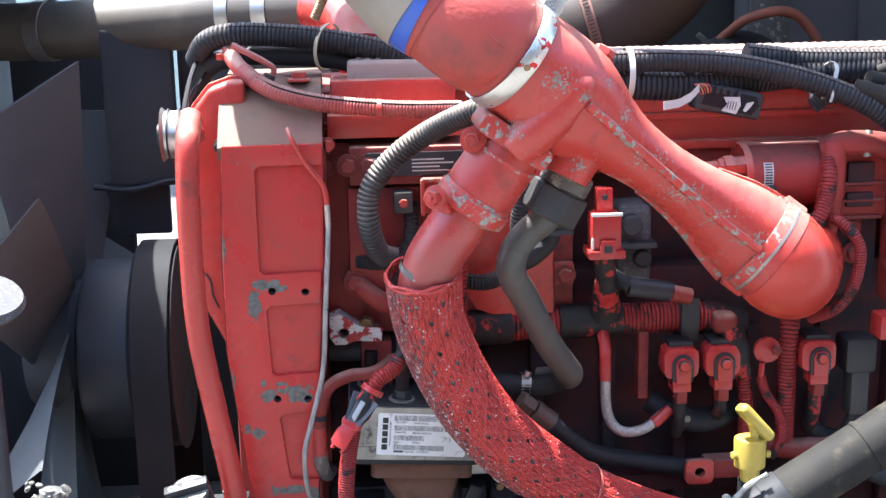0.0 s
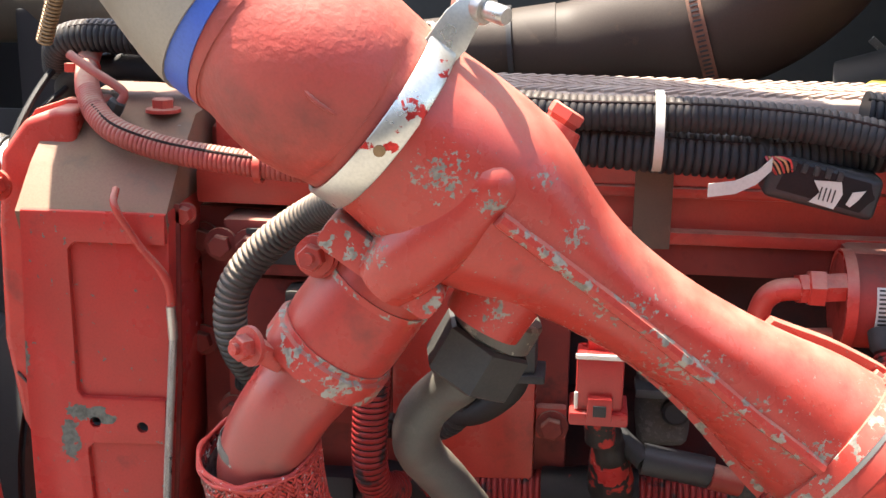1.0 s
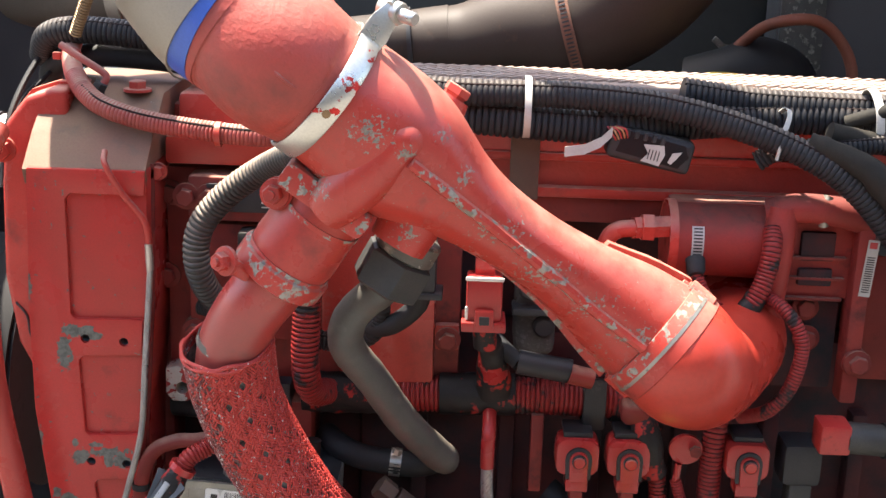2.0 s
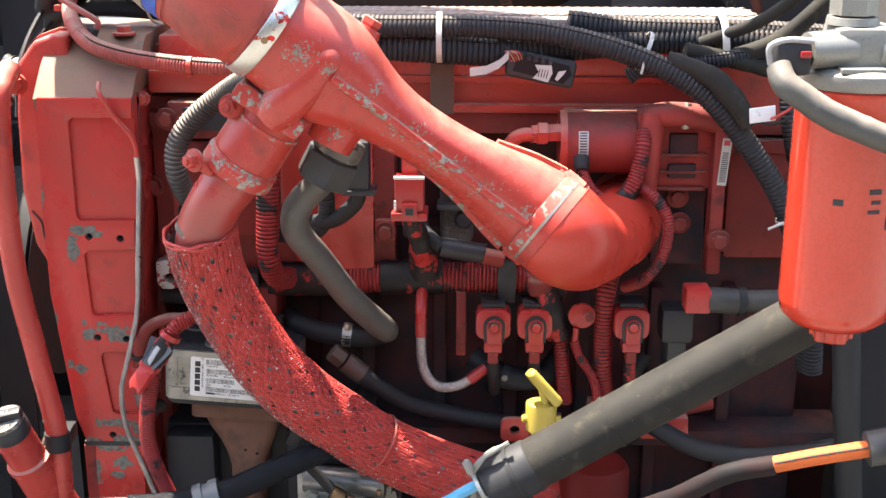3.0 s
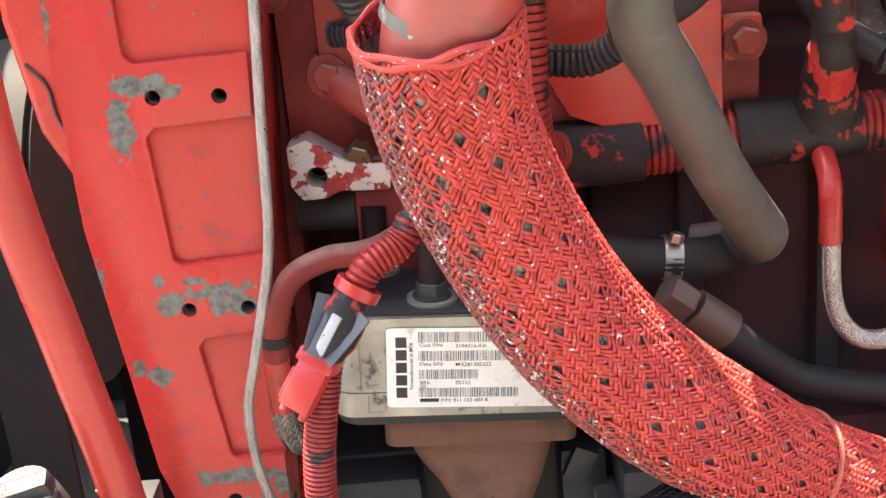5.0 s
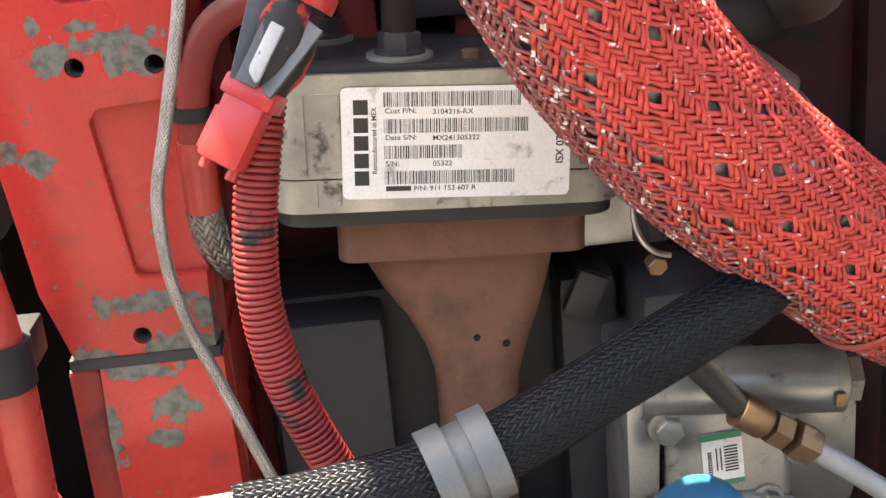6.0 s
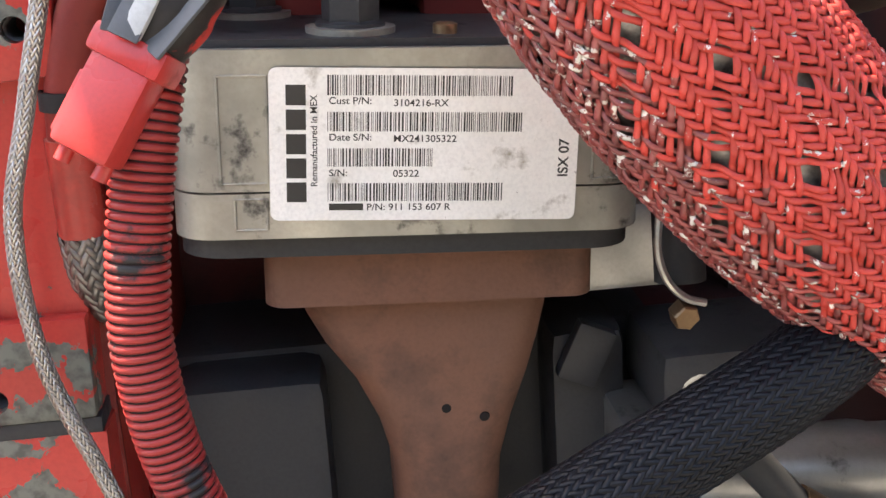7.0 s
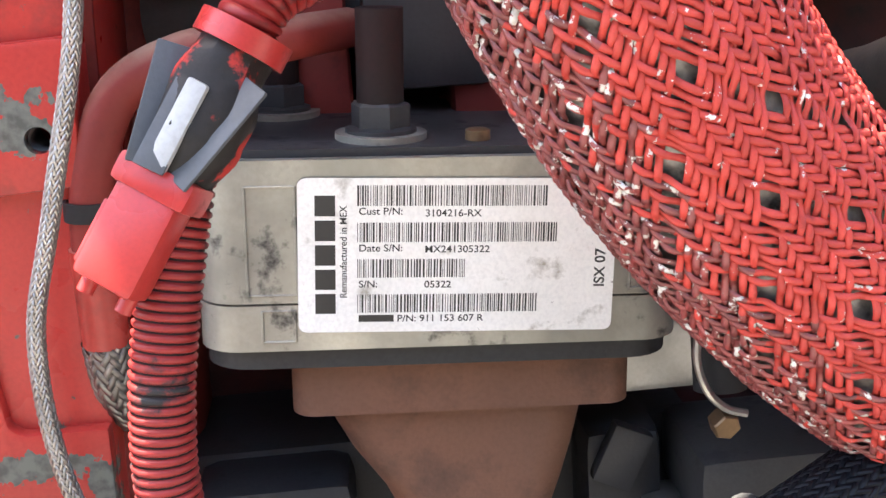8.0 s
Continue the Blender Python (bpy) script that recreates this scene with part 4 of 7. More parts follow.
woven(SL, 0.0350, 72, 0.0021, 0.00195, 0.0009, "red_yarn", "woven_braid", sleeve, 0.14, "red painted strands, silver where worn", thick=0.0012, rs=[0.0365, 0.0348, 0.035, 0.0352, 0.0352, 0.0350, 0.0345, 0.035, 0.035, 0.035],
      bunch=0.235, group=9, bare=((-0.82, -0.22, -0.53), 0.74, "bare_yarn"))
rim = bmesh.new()
sp, _, _ = spline(SL, 0.002)
st_, sa, sb_ = frames_along(sp)[0]
for off, rr_ in ((-0.0005, 0.0362), (0.0022, 0.0368)):
    rm = [sp[0] + st_ * (off + 0.0012 * math.sin(w * 7 + off * 900)) + (sa * math.cos(w) + sb_ * math.sin(w)) * rr_ for w in np.linspace(0, 2 * math.pi, 40)]
    tube(rm, 0.0017, 0.003, 8, bm=rim, caps=False, rough=0.001)
part("frayed_rim", rim, "red_yarn", sleeve, "frayed folded rim")
path, u, run = spline(SL, 0.004)
fr = frames_along(path)
ji = min(range(len(path)), key=lambda i: (path[i] - Vector((0.283, 1.222, 0.992))).length)
part("wire_tie", ring_band(path[ji], fr[ji][0], 0.0362, 0.0022, 0.0016, 40), "red", sleeve, "thin tie wire")

def placed(bm, m):
    bm.transform(m)
    return bm


# charge air elbow with blue coupler
elb = thing("charge_air_elbow", "large dusty red charge air elbow", "pipe elbow")
PE = [C0 + D * 0.004, C0 - D * 0.018, C0 - D * 0.040 + Vector((0, -0.002, 0.0)), (0.148, 1.110, 1.517), (0.128, 1.117, 1.531)]
part("elbow_body", tube(PE, [0.0505, 0.0525, 0.056, 0.058, 0.058], 0.004, 48), "red_cast", elb)
part("hose_bead", ring_band((0.139, 1.1135, 1.5235), (0.78, -0.2, -0.59), 0.0574, 0.005, 0.0014, 56), "red_cast", elb, "bead at the hose end")
part("parting_line", tube([Vector(p) + B * r for p, r in zip(PE[1:], (0.0524, 0.0560, 0.0580, 0.0580))], 0.0012, 0.004, 8), "red_cast", elb, "faint parting line of the casting")
cp = thing("blue_coupler_hose", "blue silicone coupler hose on the charge air elbow", "coupler hose")
PC = [(0.136, 1.1145, 1.526), (0.126, 1.1175, 1.533), (0.116, 1.1205, 1.542)]
part("hose_body", tube(PC, [0.0592, 0.0602, 0.0602], 0.004, 40), "blue_rubber", cp)
part("hose_clamp", tube([(0.127, 1.1172, 1.532), (0.116, 1.1205, 1.542), (0.095, 1.128, 1.566)], 0.0614, 0.004, 40), "tan_pipe", cp, "dusty wide band clamp")
# past the coupler the pipe is unseen, added to cast shade over the engine
part("hose_tail", tube([(0.104, 1.125, 1.553), (0.088, 1.13, 1.578), (0.05, 1.15, 1.635), (-0.04, 1.20, 1.69), (-0.098, 1.29, 1.72), (-0.100, 1.39, 1.73), (-0.05, 1.455, 1.73), (0.05, 1.470, 1.73), (0.17, 1.465, 1.73), (0.27, 1.435, 1.73), (0.34, 1.385, 1.73), (0.45, 1.335, 1.735), (0.60, 1.29, 1.745), (0.80, 1.28, 1.76), (1.02, 1.42, 1.78)], 0.0585, 0.008, 40), "tan_pipe", cp, "dusty pipe tail, run on unseen over the engine to cast shade")
part("t_bolt", tube([(0.050, 1.075, 1.572), (0.022, 1.095, 1.512)], 0.004, ridge=(0.0022, 0.0012), seg=10), "brass", cp, "threaded clamp bolt")
part("trunnion", block((0.040, 1.068, 1.562), (0.060, 1.086, 1.592), 0.003), "steel", cp)
bc = thing("band_clamp", "bright steel band clamp with flaked red paint", "hose clamp")
cband = part("band", lathe([(-0.0080, 0.0522), (-0.0082, 0.0540), (-0.0074, 0.0546), (0.0074, 0.0546), (0.0082, 0.0540), (0.0080, 0.0522)], C0, D, 64, caps=False), "clamp", bc)
spot = (Vector((0.202, 1.064, 1.470)) - C0)
spot = (spot - D * spot.dot(D)).normalized()
part("rivet", lathe([(0, 0.0032), (0.0006, 0.0030), (0.0009, 0.001)], C0 + spot * 0.0545, spot, 18), "brass", cband)
# folded ear at the end of the band and its trunnion bolt
EAR = Matrix.Translation(C0 + N * 0.050 + B * 0.017) @ Matrix((D, -B, N)).transposed().to_4x4() @ Matrix.Rotation(radians(-14), 4, "X")
ear_bm = slab([(-0.0095, -0.004), (0.0085, -0.008), (0.0105, 0.006), (0.0080, 0.021), (0.0015, 0.032), (-0.0055, 0.031), (-0.0095, 0.016)], -0.0008, 0.0012, 0.0006)
part("clamp_ear", placed(ear_bm, EAR), "clamp", bc, "folded steel ear with flaked paint")
part("ear_loop", placed(tube([(-0.004, -0.001, 0.029), (-0.003, 0.004, 0.035), (0.0, 0.010, 0.033), (0.003, 0.012, 0.024)], 0.0026, 0.002, 10), EAR), "clamp", bc)
tdir = (D * 0.55 + B * 0.75 + N * 0.3).normalized()
tat = C0 + N * 0.076 + D * 0.004 + B * 0.006
part("trunnion", lathe([(-0.014, 0.006), (-0.012, 0.0085), (0.004, 0.0085), (0.006, 0.0075)], tat, tdir, 24), "steel", bc, "steel trunnion barrel")
part("clamp_bolt", lathe([(0.004, 0.0050), (0.018, 0.0050), (0.0195, 0.004)], tat, tdir, 18), "steel", bc, "steel clamp bolt end")


# ---- compressor below the sleeve ----
cmp_ = thing("air_compressor", "dirty aluminium air compressor head with a white data label", "air compressor")
CM = pose(0.113, 1.258, 1.050, 0, 3.6, 0)


def plan_block(w, d, z0, z1, r, width=0.0015, inset=0.0):
    """A block with round corners in plan; its front face lies on y = 0."""
    bm = bmesh.new()
    pts = rounded(w, d, r, 6)
    a = [bm.verts.new((x, y + d / 2 + inset, z0)) for x, y in pts]
    b = [bm.verts.new((x, y + d / 2 + inset, z1)) for x, y in pts]
    bm.faces.new(a[::-1])
    bm.faces.new(b)
    for k in range(len(a)):
        q = (k + 1) % len(a)
        bm.faces.new((a[k], a[q], b[q], b[k]))
    if width:
        bevel(bm, width, 2, 40)
    return bm


part("head_upper", placed(plan_block(0.152, 0.10, -0.0105, 0.034, 0.013), CM), "alu_dirty", cmp_)
part("head_lower", placed(plan_block(0.152, 0.10, -0.0260, -0.0112, 0.013), CM), "alu_dirty", cmp_)
part("top_plate", placed(plan_block(0.150, 0.10, 0.034, 0.0365, 0.013, 0.001, 0.004), CM), "dark_metal", cmp_)
part("base_lip", placed(plan_block(0.150, 0.10, -0.034, -0.0262, 0.015, 0.002, 0.006), CM), "dark_metal", cmp_, "dark oily base lip")
for x0, z0, x1, z1 in ((-0.060, -0.008, -0.045, 0.026), (0.058, -0.0085, 0.070, 0.016), (-0.056, -0.023, -0.046, -0.013)):
    for a, b in (((x0, z0), (x1, z0)), ((x1, z0), (x1, z1)), ((x1, z1), (x0, z1)), ((x0, z1), (x0, z0))):
        part("cast_line", placed(tube([(a[0], -0.0001, a[1]), (b[0], -0.0001, b[1])], 0.0005, 0.01, 6), CM), "alu_dirty", cmp_)
for x, y in ((-0.018, 0.022), (0.050, 0.022), (-0.052, 0.07)):
    part("washer", placed(lathe([(0, 0.0145), (0.002, 0.0145), (0.0022, 0.007)], (x, y, 0.0365), (0, 0, 1), 24), CM), "alu", cmp_, "bright washer")
    part("bolt_head", placed(hexagon((x, y, 0.037), (0, 0, 1), 0.0095, 0.011, washer=0.0115), CM), "dark_metal", cmp_)
    part("line_boss", placed(lathe([(0.010, 0.0075), (0.040, 0.0075)], (x, y, 0.037), (0, 0, 1), 18), CM), "groove", cmp_)
part("small_screw", placed(lathe([(0, 0.004), (0.003, 0.004), (0.0035, 0.003)], (0.012, 0.016, 0.0365), (0, 0, 1), 16), CM), "brass", cmp_)
fl = thing("rusty_flange_casting", "rust brown cast compressor body under the head", "compressor body")
RM = pose(0.118, 1.278, 1.0, 0, 3.0, 0)
part("flange", placed(plan_block(0.114, 0.10, -0.0065, 0.0135, 0.008, 0.002), RM), "rust", fl)
neck = bmesh.new()
nr = []
for z, w, off in ((-0.006, 0.090, 0.0), (-0.016, 0.088, 0.0), (-0.028, 0.079, 0.002), (-0.043, 0.064, 0.0055), (-0.060, 0.050, 0.0070), (-0.077, 0.041, 0.0075), (-0.12, 0.037, 0.008), (-0.22, 0.040, 0.008)):
    nr.append([(x + off, y * 0.9 + 0.05, z) for x, y in rounded(w, 0.085, 0.016, 6)])
skin(neck, nr)
part("neck", placed(neck, RM), "rust", fl)
for x, z in ((0.006, -0.052), (0.020, -0.056)):
    part("pit", placed(lathe([(0, 0.0022), (0.0008, 0.0018)], (x, 0.0125, z), (0, -1, 0), 12), RM), "groove", fl)
base = thing("accessory_housing", "grey grimy accessory drive housing below the compressor", "engine housing")
part("housing", block((0.012, 1.345, 0.62), (0.215, 1.46, 0.957), 0.008), "dark_metal", base)
part("left_wing", block((0.018, 1.315, 0.62), (0.078, 1.36, 0.953), 0.008), "dark_metal", base)
part("right_wing", block((0.165, 1.318, 0.62), (0.196, 1.36, 0.962), 0.008), "dark_metal", base)
part("bright_corner", turned(block((-0.008, -0.004, -0.012), (0.008, 0.004, 0.012), 0.002), (0.178, 1.312, 0.955), 0, 25, 0), "dark_metal", base)
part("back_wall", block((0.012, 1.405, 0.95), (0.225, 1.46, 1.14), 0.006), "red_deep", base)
part("grey_bracket", block((0.176, 1.315, 0.978), (0.215, 1.36, 1.012), 0.003), "grey_cast", base)
for x in (0.055, 0.125):
    part("red_post", block((x, 1.33, 1.075), (x + 0.035, 1.40, 1.14), 0.005), "red_grimy", base)

# label
lab = thing("data_label", "white data label with bar codes and black print", "label")
LM = pose(0.0708, 1.2573, 1.0815, 90, 0, 0) @ Matrix.Rotation(radians(-4.8), 4, "Z")
W_, H_ = 0.0975, 0.0485
sheet = bmesh.new()
pts = [(x + W_ / 2, z - H_ / 2) for x, z in rounded(W_, H_, 0.0026, 5)]
a = [sheet.verts.new((x, y, 0.0)) for x, y in pts]
b = [sheet.verts.new((x, y, 0.0003)) for x, y in pts]
sheet.faces.new(a[::-1])
sheet.faces.new(b)
for k in range(len(a)):
    sheet.faces.new((a[k], a[(k + 1) % len(a)], b[(k + 1) % len(a)], b[k]))
lsheet = part("label_sheet", placed(sheet, LM), "paper", lab)
PM = LM @ Matrix.Translation((0, 0, 0.0003))
ROWS_ = ((0.0180, 0.0758, -0.0022, -0.0085), (0.0180, 0.0795, -0.0137, -0.0198), (0.0180, 0.0510, -0.0252, -0.0310), (0.0180, 0.0737, -0.0364, -0.0422))
for k, (x0, x1, y1, y0) in enumerate(ROWS_):
    tagged(bars(barcode(x0, y0, x1, y1, k), PM, "ink", "bar_code", lsheet, 0.00005), kind="stuff")
for text, x, y in (("Cust P/N:", 0.0184, -0.0112), ("3104216-RX", 0.0385, -0.0118), ("Date S/N:", 0.0184, -0.0227), ("MX241305322", 0.0385, -0.0231), ("S/N:", 0.0184, -0.0341), ("05322", 0.0385, -0.0343),
                   ("P/N: 911 153 607 R", 0.0302, -0.0452)):
    letters(text, 0.0031, (x, y), lsheet, PM, wide=1.08, thick=0.00004, bold=0.00004)
bars([(0.0184, -0.0452, 0.0292, -0.0430)], PM, "ink", "print_bar", lab, 0.00005)
side_m = PM @ Matrix.Translation((0.0148, -0.0375, 0)) @ Matrix.Rotation(radians(90), 4, "Z")
letters("Remanufactured in MEX", 0.0030, (0, 0), lab, side_m, wide=0.98, thick=0.00004, bold=0.00004)
letters("ISX 07", 0.0046, (0, 0), lab, PM @ Matrix.Translation((0.0945, -0.0345, 0)) @ Matrix.Rotation(radians(90), 4, "Z"), wide=1.0, thick=0.00004, bold=0.0001)
# maker's mark as five plain upright blocks
for k in range(5):
    y = -0.0425 + k * 0.0077
    bars([(0.0052, y, 0.0114, y + 0.0064)], PM, "ink", "mark_block", lab, 0.00005)

# ---- lines beside the gear cover ----
line_thing("coolant_pipe", [(-0.1135, 1.285, 1.405), (-0.114, 1.262, 1.392), (-0.1145, 1.245, 1.375), (-0.1165, 1.240, 1.300), (-0.1145, 1.240, 1.19), (-0.1005, 1.240, 1.092), (-0.0865, 1.240, 1.000), (-0.085, 1.240, 0.94), (-0.09, 1.24, 0.80)],
           0.0122, "red", "long red painted coolant pipe beside the gear cover", "pipe", seg=22)
pc = thing("pipe_clip", "black rubber-lined clip round the red pipe", "pipe clip")
part("band", ring_band((-0.0855, 1.240, 0.982), (0.03, 0, 1), 0.0125, 0.021, 0.0022, 28), "rubber", pc)
part("lug", block((-0.094, 1.250, 0.972), (-0.074, 1.276, 0.990), 0.002), "rubber", pc)
bolt("hex_bolt", (-0.1135, 1.30, 1.385), (0, -1, 0), 0.009, 0.012, "red", "red hex bolt above the coolant pipe", "cover bolts", 0.012)
WIRE = [(-0.014, 1.272, 1.392), (-0.010, 1.258, 1.383), (0.003, 1.262, 1.357), (0.021, 1.266, 1.330), (0.0245, 1.264, 1.29), (0.018, 1.260, 1.20), (0.013, 1.257, 1.135), (-0.001, 1.254, 1.078), (-0.0105, 1.252, 1.040), (-0.0085, 1.251, 0.997), (0.005, 1.252, 0.952), (0.022, 1.252, 0.900), (0.045, 1.25, 0.84)]
sl = thing("sensor_line", "thin braided steel line with a red painted top", "hose")
part("painted_end", tube(WIRE[:4] + [(0.0243, 1.2645, 1.30)], [0.0026, 0.0026, 0.0026, 0.0032, 0.0032], 0.004, 12), "red_mixer", sl, "red painted end with bare metal")
part("core", tube([(0.0243, 1.2645, 1.302)] + WIRE[4:], 0.0022, 0.005, 12), "groove", sl)
woven([(0.0243, 1.2645, 1.302)] + WIRE[4:], 0.0025, 12, 0.0013, 0.00090, 0.0003, "braid_red_steel", "woven_braid", sl, 0.1, "braided steel strands")
part("ferrule", tube([(0.0236, 1.264, 1.312), (0.0244, 1.2642, 1.288)], 0.0034, 0.004, 12), "steel", sl)
CO = [(-0.046, 1.325, 1.4355), (-0.024, 1.305, 1.426), (0.010, 1.297, 1.417), (0.052, 1.294, 1.411), (0.109, 1.294, 1.406), (0.17, 1.31, 1.403)]
rco = line_thing("corrugated_conduit", [(-0.062, 1.352, 1.445)] + CO, 0.0090, "red_conduit_dull", "dull red split conduit with a hooked end over the gear cover", "conduit", ridge=(0.0034, 0.0009), seg=16, groove=False)
part("smooth_end", tube([(-0.052, 1.43, 1.474), (-0.066, 1.425, 1.481), (-0.078, 1.412, 1.475), (-0.079, 1.395, 1.461), (-0.066, 1.36, 1.447), (-0.056, 1.342, 1.441)], [0.0072, 0.0080, 0.0085, 0.0088, 0.0092, 0.0092], 0.003, 18), "red_conduit_dull", rco, "smooth hooked end of the conduit")
part("open_split", tube([Vector(q) + Vector((0, -0.0066, 0.0062)) for q in CO], 0.0011, 0.004, 6), "groove", rco, "open split along the conduit")
part("tie_band", ring_band((-0.078, 1.393, 1.4595), (0.1, 0.75, 0.6), 0.0088, 0.003, 0.0012, 24), "red", rco, "red painted tie")
part("tie_lock", turned(block((-0.005, -0.003, -0.003), (0.003, 0.003, 0.004), 0.001), (-0.089, 1.388, 1.458)), "red", rco)
solo("conduit_clip", ring_band((0.082, 1.291, 1.407), (1, 0, 0), 0.0095, 0.005, 0.0016, 20), "red", "red clip round the conduit", "clip")
tp_ = thing("thin_red_pipe", "thin bent red pipe with a black nut on the cover", "pipe")
part("pipe", tube([(-0.072, 1.345, 1.474), (-0.050, 1.336, 1.463), (-0.034, 1.335, 1.4535), (-0.0285, 1.335, 1.4485), (-0.0300, 1.334, 1.443), (-0.036, 1.333, 1.437)], 0.0034, 0.003, 14), "red_conduit_dull", tp_)
part("nut", lathe([(-0.005, 0.0062), (-0.004, 0.0068), (0.004, 0.0068), (0.005, 0.0055)], (-0.0345, 1.333, 1.4385), (0.5, 0, 1), 6), "grey_hex", tp_, "black union nut")
part("foot", tube([(-0.036, 1.333, 1.437), (-0.0395, 1.333, 1.424)], 0.0042, 0.003, 14), "red", tp_)
line_thing("thin_black_cable", [(-0.096, 1.47, 1.452), (-0.112, 1.42, 1.435), (-0.128, 1.38, 1.405), (-0.134, 1.36, 1.34)], 0.0026, "rubber", "thin black cable in front of the cover", "cable", seg=8)
solo("head_end_block", block((0.03, 1.36, 1.375), (0.17, 1.45, 1.432), 0.006), "red", "red end block of the cylinder head", "engine part")
solo("ledge_block", block((0.026, 1.322, 1.372), (0.175, 1.40, 1.398), 0.004), "red", "red ledge under the conduit", "engine part")

# conduits between the cover and the mixer
line_thing("corrugated_conduit", [(0.185, 1.175, 1.418), (0.168, 1.195, 1.413), (0.131, 1.240, 1.389), (0.093, 1.258, 1.359), (0.0695, 1.262, 1.327), (0.067, 1.266, 1.290), (0.078, 1.292, 1.252), (0.10, 1.32, 1.238)],
           0.0112, "dusty_conduit", "dusty black corrugated conduit arching behind the mixer", "conduit", ridge=(0.0050, 0.0018), seg=18)
line_thing("corrugated_conduit", [(0.114, 1.322, 1.300), (0.114, 1.308, 1.272), (0.106, 1.308, 1.247), (0.085, 1.31, 1.236), (0.055, 1.325, 1.235)], 0.0075, "black_conduit", "short black conduit on the cooling plate", "conduit", ridge=(0.0036, 0.0011))
lb = thing("angle_bracket", "small red angle bracket with pale lips for its sunlit edges", "bracket")
part("back", block((0.1265, 1.308, 1.290), (0.152, 1.316, 1.330), 0.0015), "red", lb)
# both lips get flaked pale paint to stand for their sunlit edges
part("top_lip", block((0.1265, 1.296, 1.3265), (0.152, 1.310, 1.3305), 0.001), "red_worn", lb, "pale flaked lip standing for the sunlit edge")
part("side_lip", block((0.1245, 1.296, 1.290), (0.1285, 1.310, 1.329), 0.001), "red_worn", lb)
rc = thing("square_connector", "grey square connector with a bolt", "connector")
part("body", block((0.095, 1.30, 1.292), (0.116, 1.326, 1.316), 0.004), "grey_hex", rc)
part("screw", hexagon((0.1055, 1.30, 1.304), (0, -1, 0), 0.005, 0.004), "red", rc)
ft = thing("elbow_fitting", "grimy red elbow fitting below the plate", "pipe fitting")
part("elbow", tube([(0.045, 1.335, 1.214), (0.060, 1.318, 1.205), (0.080, 1.315, 1.190), (0.10, 1.33, 1.178)], 0.011, 0.003, 16), "red_grimy", ft)
part("nut", hexagon((0.064, 1.332, 1.166), (-0.3, -1, -0.4), 0.008, 0.011), "brass", ft)
line_thing("corrugated_conduit", [(0.168, 1.31, 1.335), (0.163, 1.292, 1.29), (0.160, 1.288, 1.24), (0.159, 1.290, 1.19), (0.164, 1.31, 1.16), (0.18, 1.34, 1.15)], 0.0125, "red_conduit", "red painted corrugated conduit going down to the loom", "conduit", ridge=(0.0046, 0.0016), seg=18)
line_thing("corrugated_conduit", [(0.17, 1.31, 1.212), (0.20, 1.305, 1.212), (0.225, 1.29, 1.236), (0.228, 1.275, 1.29), (0.232, 1.27, 1.33)], 0.0088, "black_conduit", "black corrugated conduit behind the grey hose", "conduit", ridge=(0.0042, 0.0014))
bs = thing("black_plug", "black plastic plug on a bent tail", "connector")
part("plug_body", block((0.252, 1.258, 1.276), (0.278, 1.285, 1.332), 0.005), "black_plastic", bs)
part("flange", block((0.248, 1.255, 1.272), (0.284, 1.288, 1.278), 0.002), "black_plastic", bs)
part("tail", tube([(0.265, 1.272, 1.278), (0.262, 1.275, 1.262), (0.248, 1.28, 1.246), (0.232, 1.285, 1.236), (0.21, 1.30, 1.23)], 0.009, 0.004, 14), "rubber", bs)

# grey fitting and hose
gf = thing("grey_hose_fitting", "grey hexagon fitting under the mixer", "hose fitting")
G0 = Vector((0.2585, 1.158, 1.352))
GD = Vector((-0.42, -0.02, -0.78)).normalized()
part("collar", lathe([(-0.008, 0.0235), (-0.006, 0.0252), (0.010, 0.0252), (0.0115, 0.0225), (0.0125, 0.0225)], G0, GD, 28), "collar", gf, "worn tan-grey collar")
part("hex_body", lathe([(0.0120, 0.0268), (0.0138, 0.0292), (0.041, 0.0292), (0.0435, 0.0255)], G0, GD, 6), "grey_hex", gf, smooth=20)
gh = thing("grey_hose", "dusty grey rubber hose with a sharp bend", "hose")
GH = [G0 + GD * 0.034, G0 + GD * 0.044, (0.2235, 1.168, 1.298), (0.2115, 1.174, 1.282), (0.2065, 1.182, 1.262), (0.2105, 1.194, 1.243), (0.225, 1.212, 1.217), (0.254, 1.250, 1.158), (0.279, 1.282, 1.118), (0.288, 1.296, 1.104), (0.290, 1.318, 1.092), (0.284, 1.345, 1.083), (0.262, 1.358, 1.078)]
part("hose", tube(GH, [0.0155, 0.0145, 0.0145, 0.0148, 0.0150, 0.0150, 0.0148, 0.0148, 0.0150, 0.0150, 0.0142, 0.0130, 0.0120], 0.003, 24, rough=0.0005), "grey_rubber", gh)
part("end_cuff", ring_band(G0 + GD * 0.040, GD, 0.0150, 0.006, 0.0015, 28), "grey_hex", gh, "moulded cuff at the fitting")
hc = thing("stub_hose", "black stub hose with a shiny worm clamp", "hose")
part("hose", tube([(0.17, 1.36, 1.094), (0.19, 1.337, 1.090), (0.215, 1.332, 1.083), (0.26, 1.332, 1.078), (0.284, 1.35, 1.076)], 0.0125, 0.004, 20), "rubber", hc)
part("clamp_band", ring_band((0.242, 1.332, 1.080), (1, 0, -0.1), 0.0127, 0.011, 0.0012, 28), "steel", hc, "bright worm clamp")
part("clamp_screw", hexagon((0.243, 1.322, 1.092), (0.3, 0, 1), 0.0045, 0.007), "steel", hc)
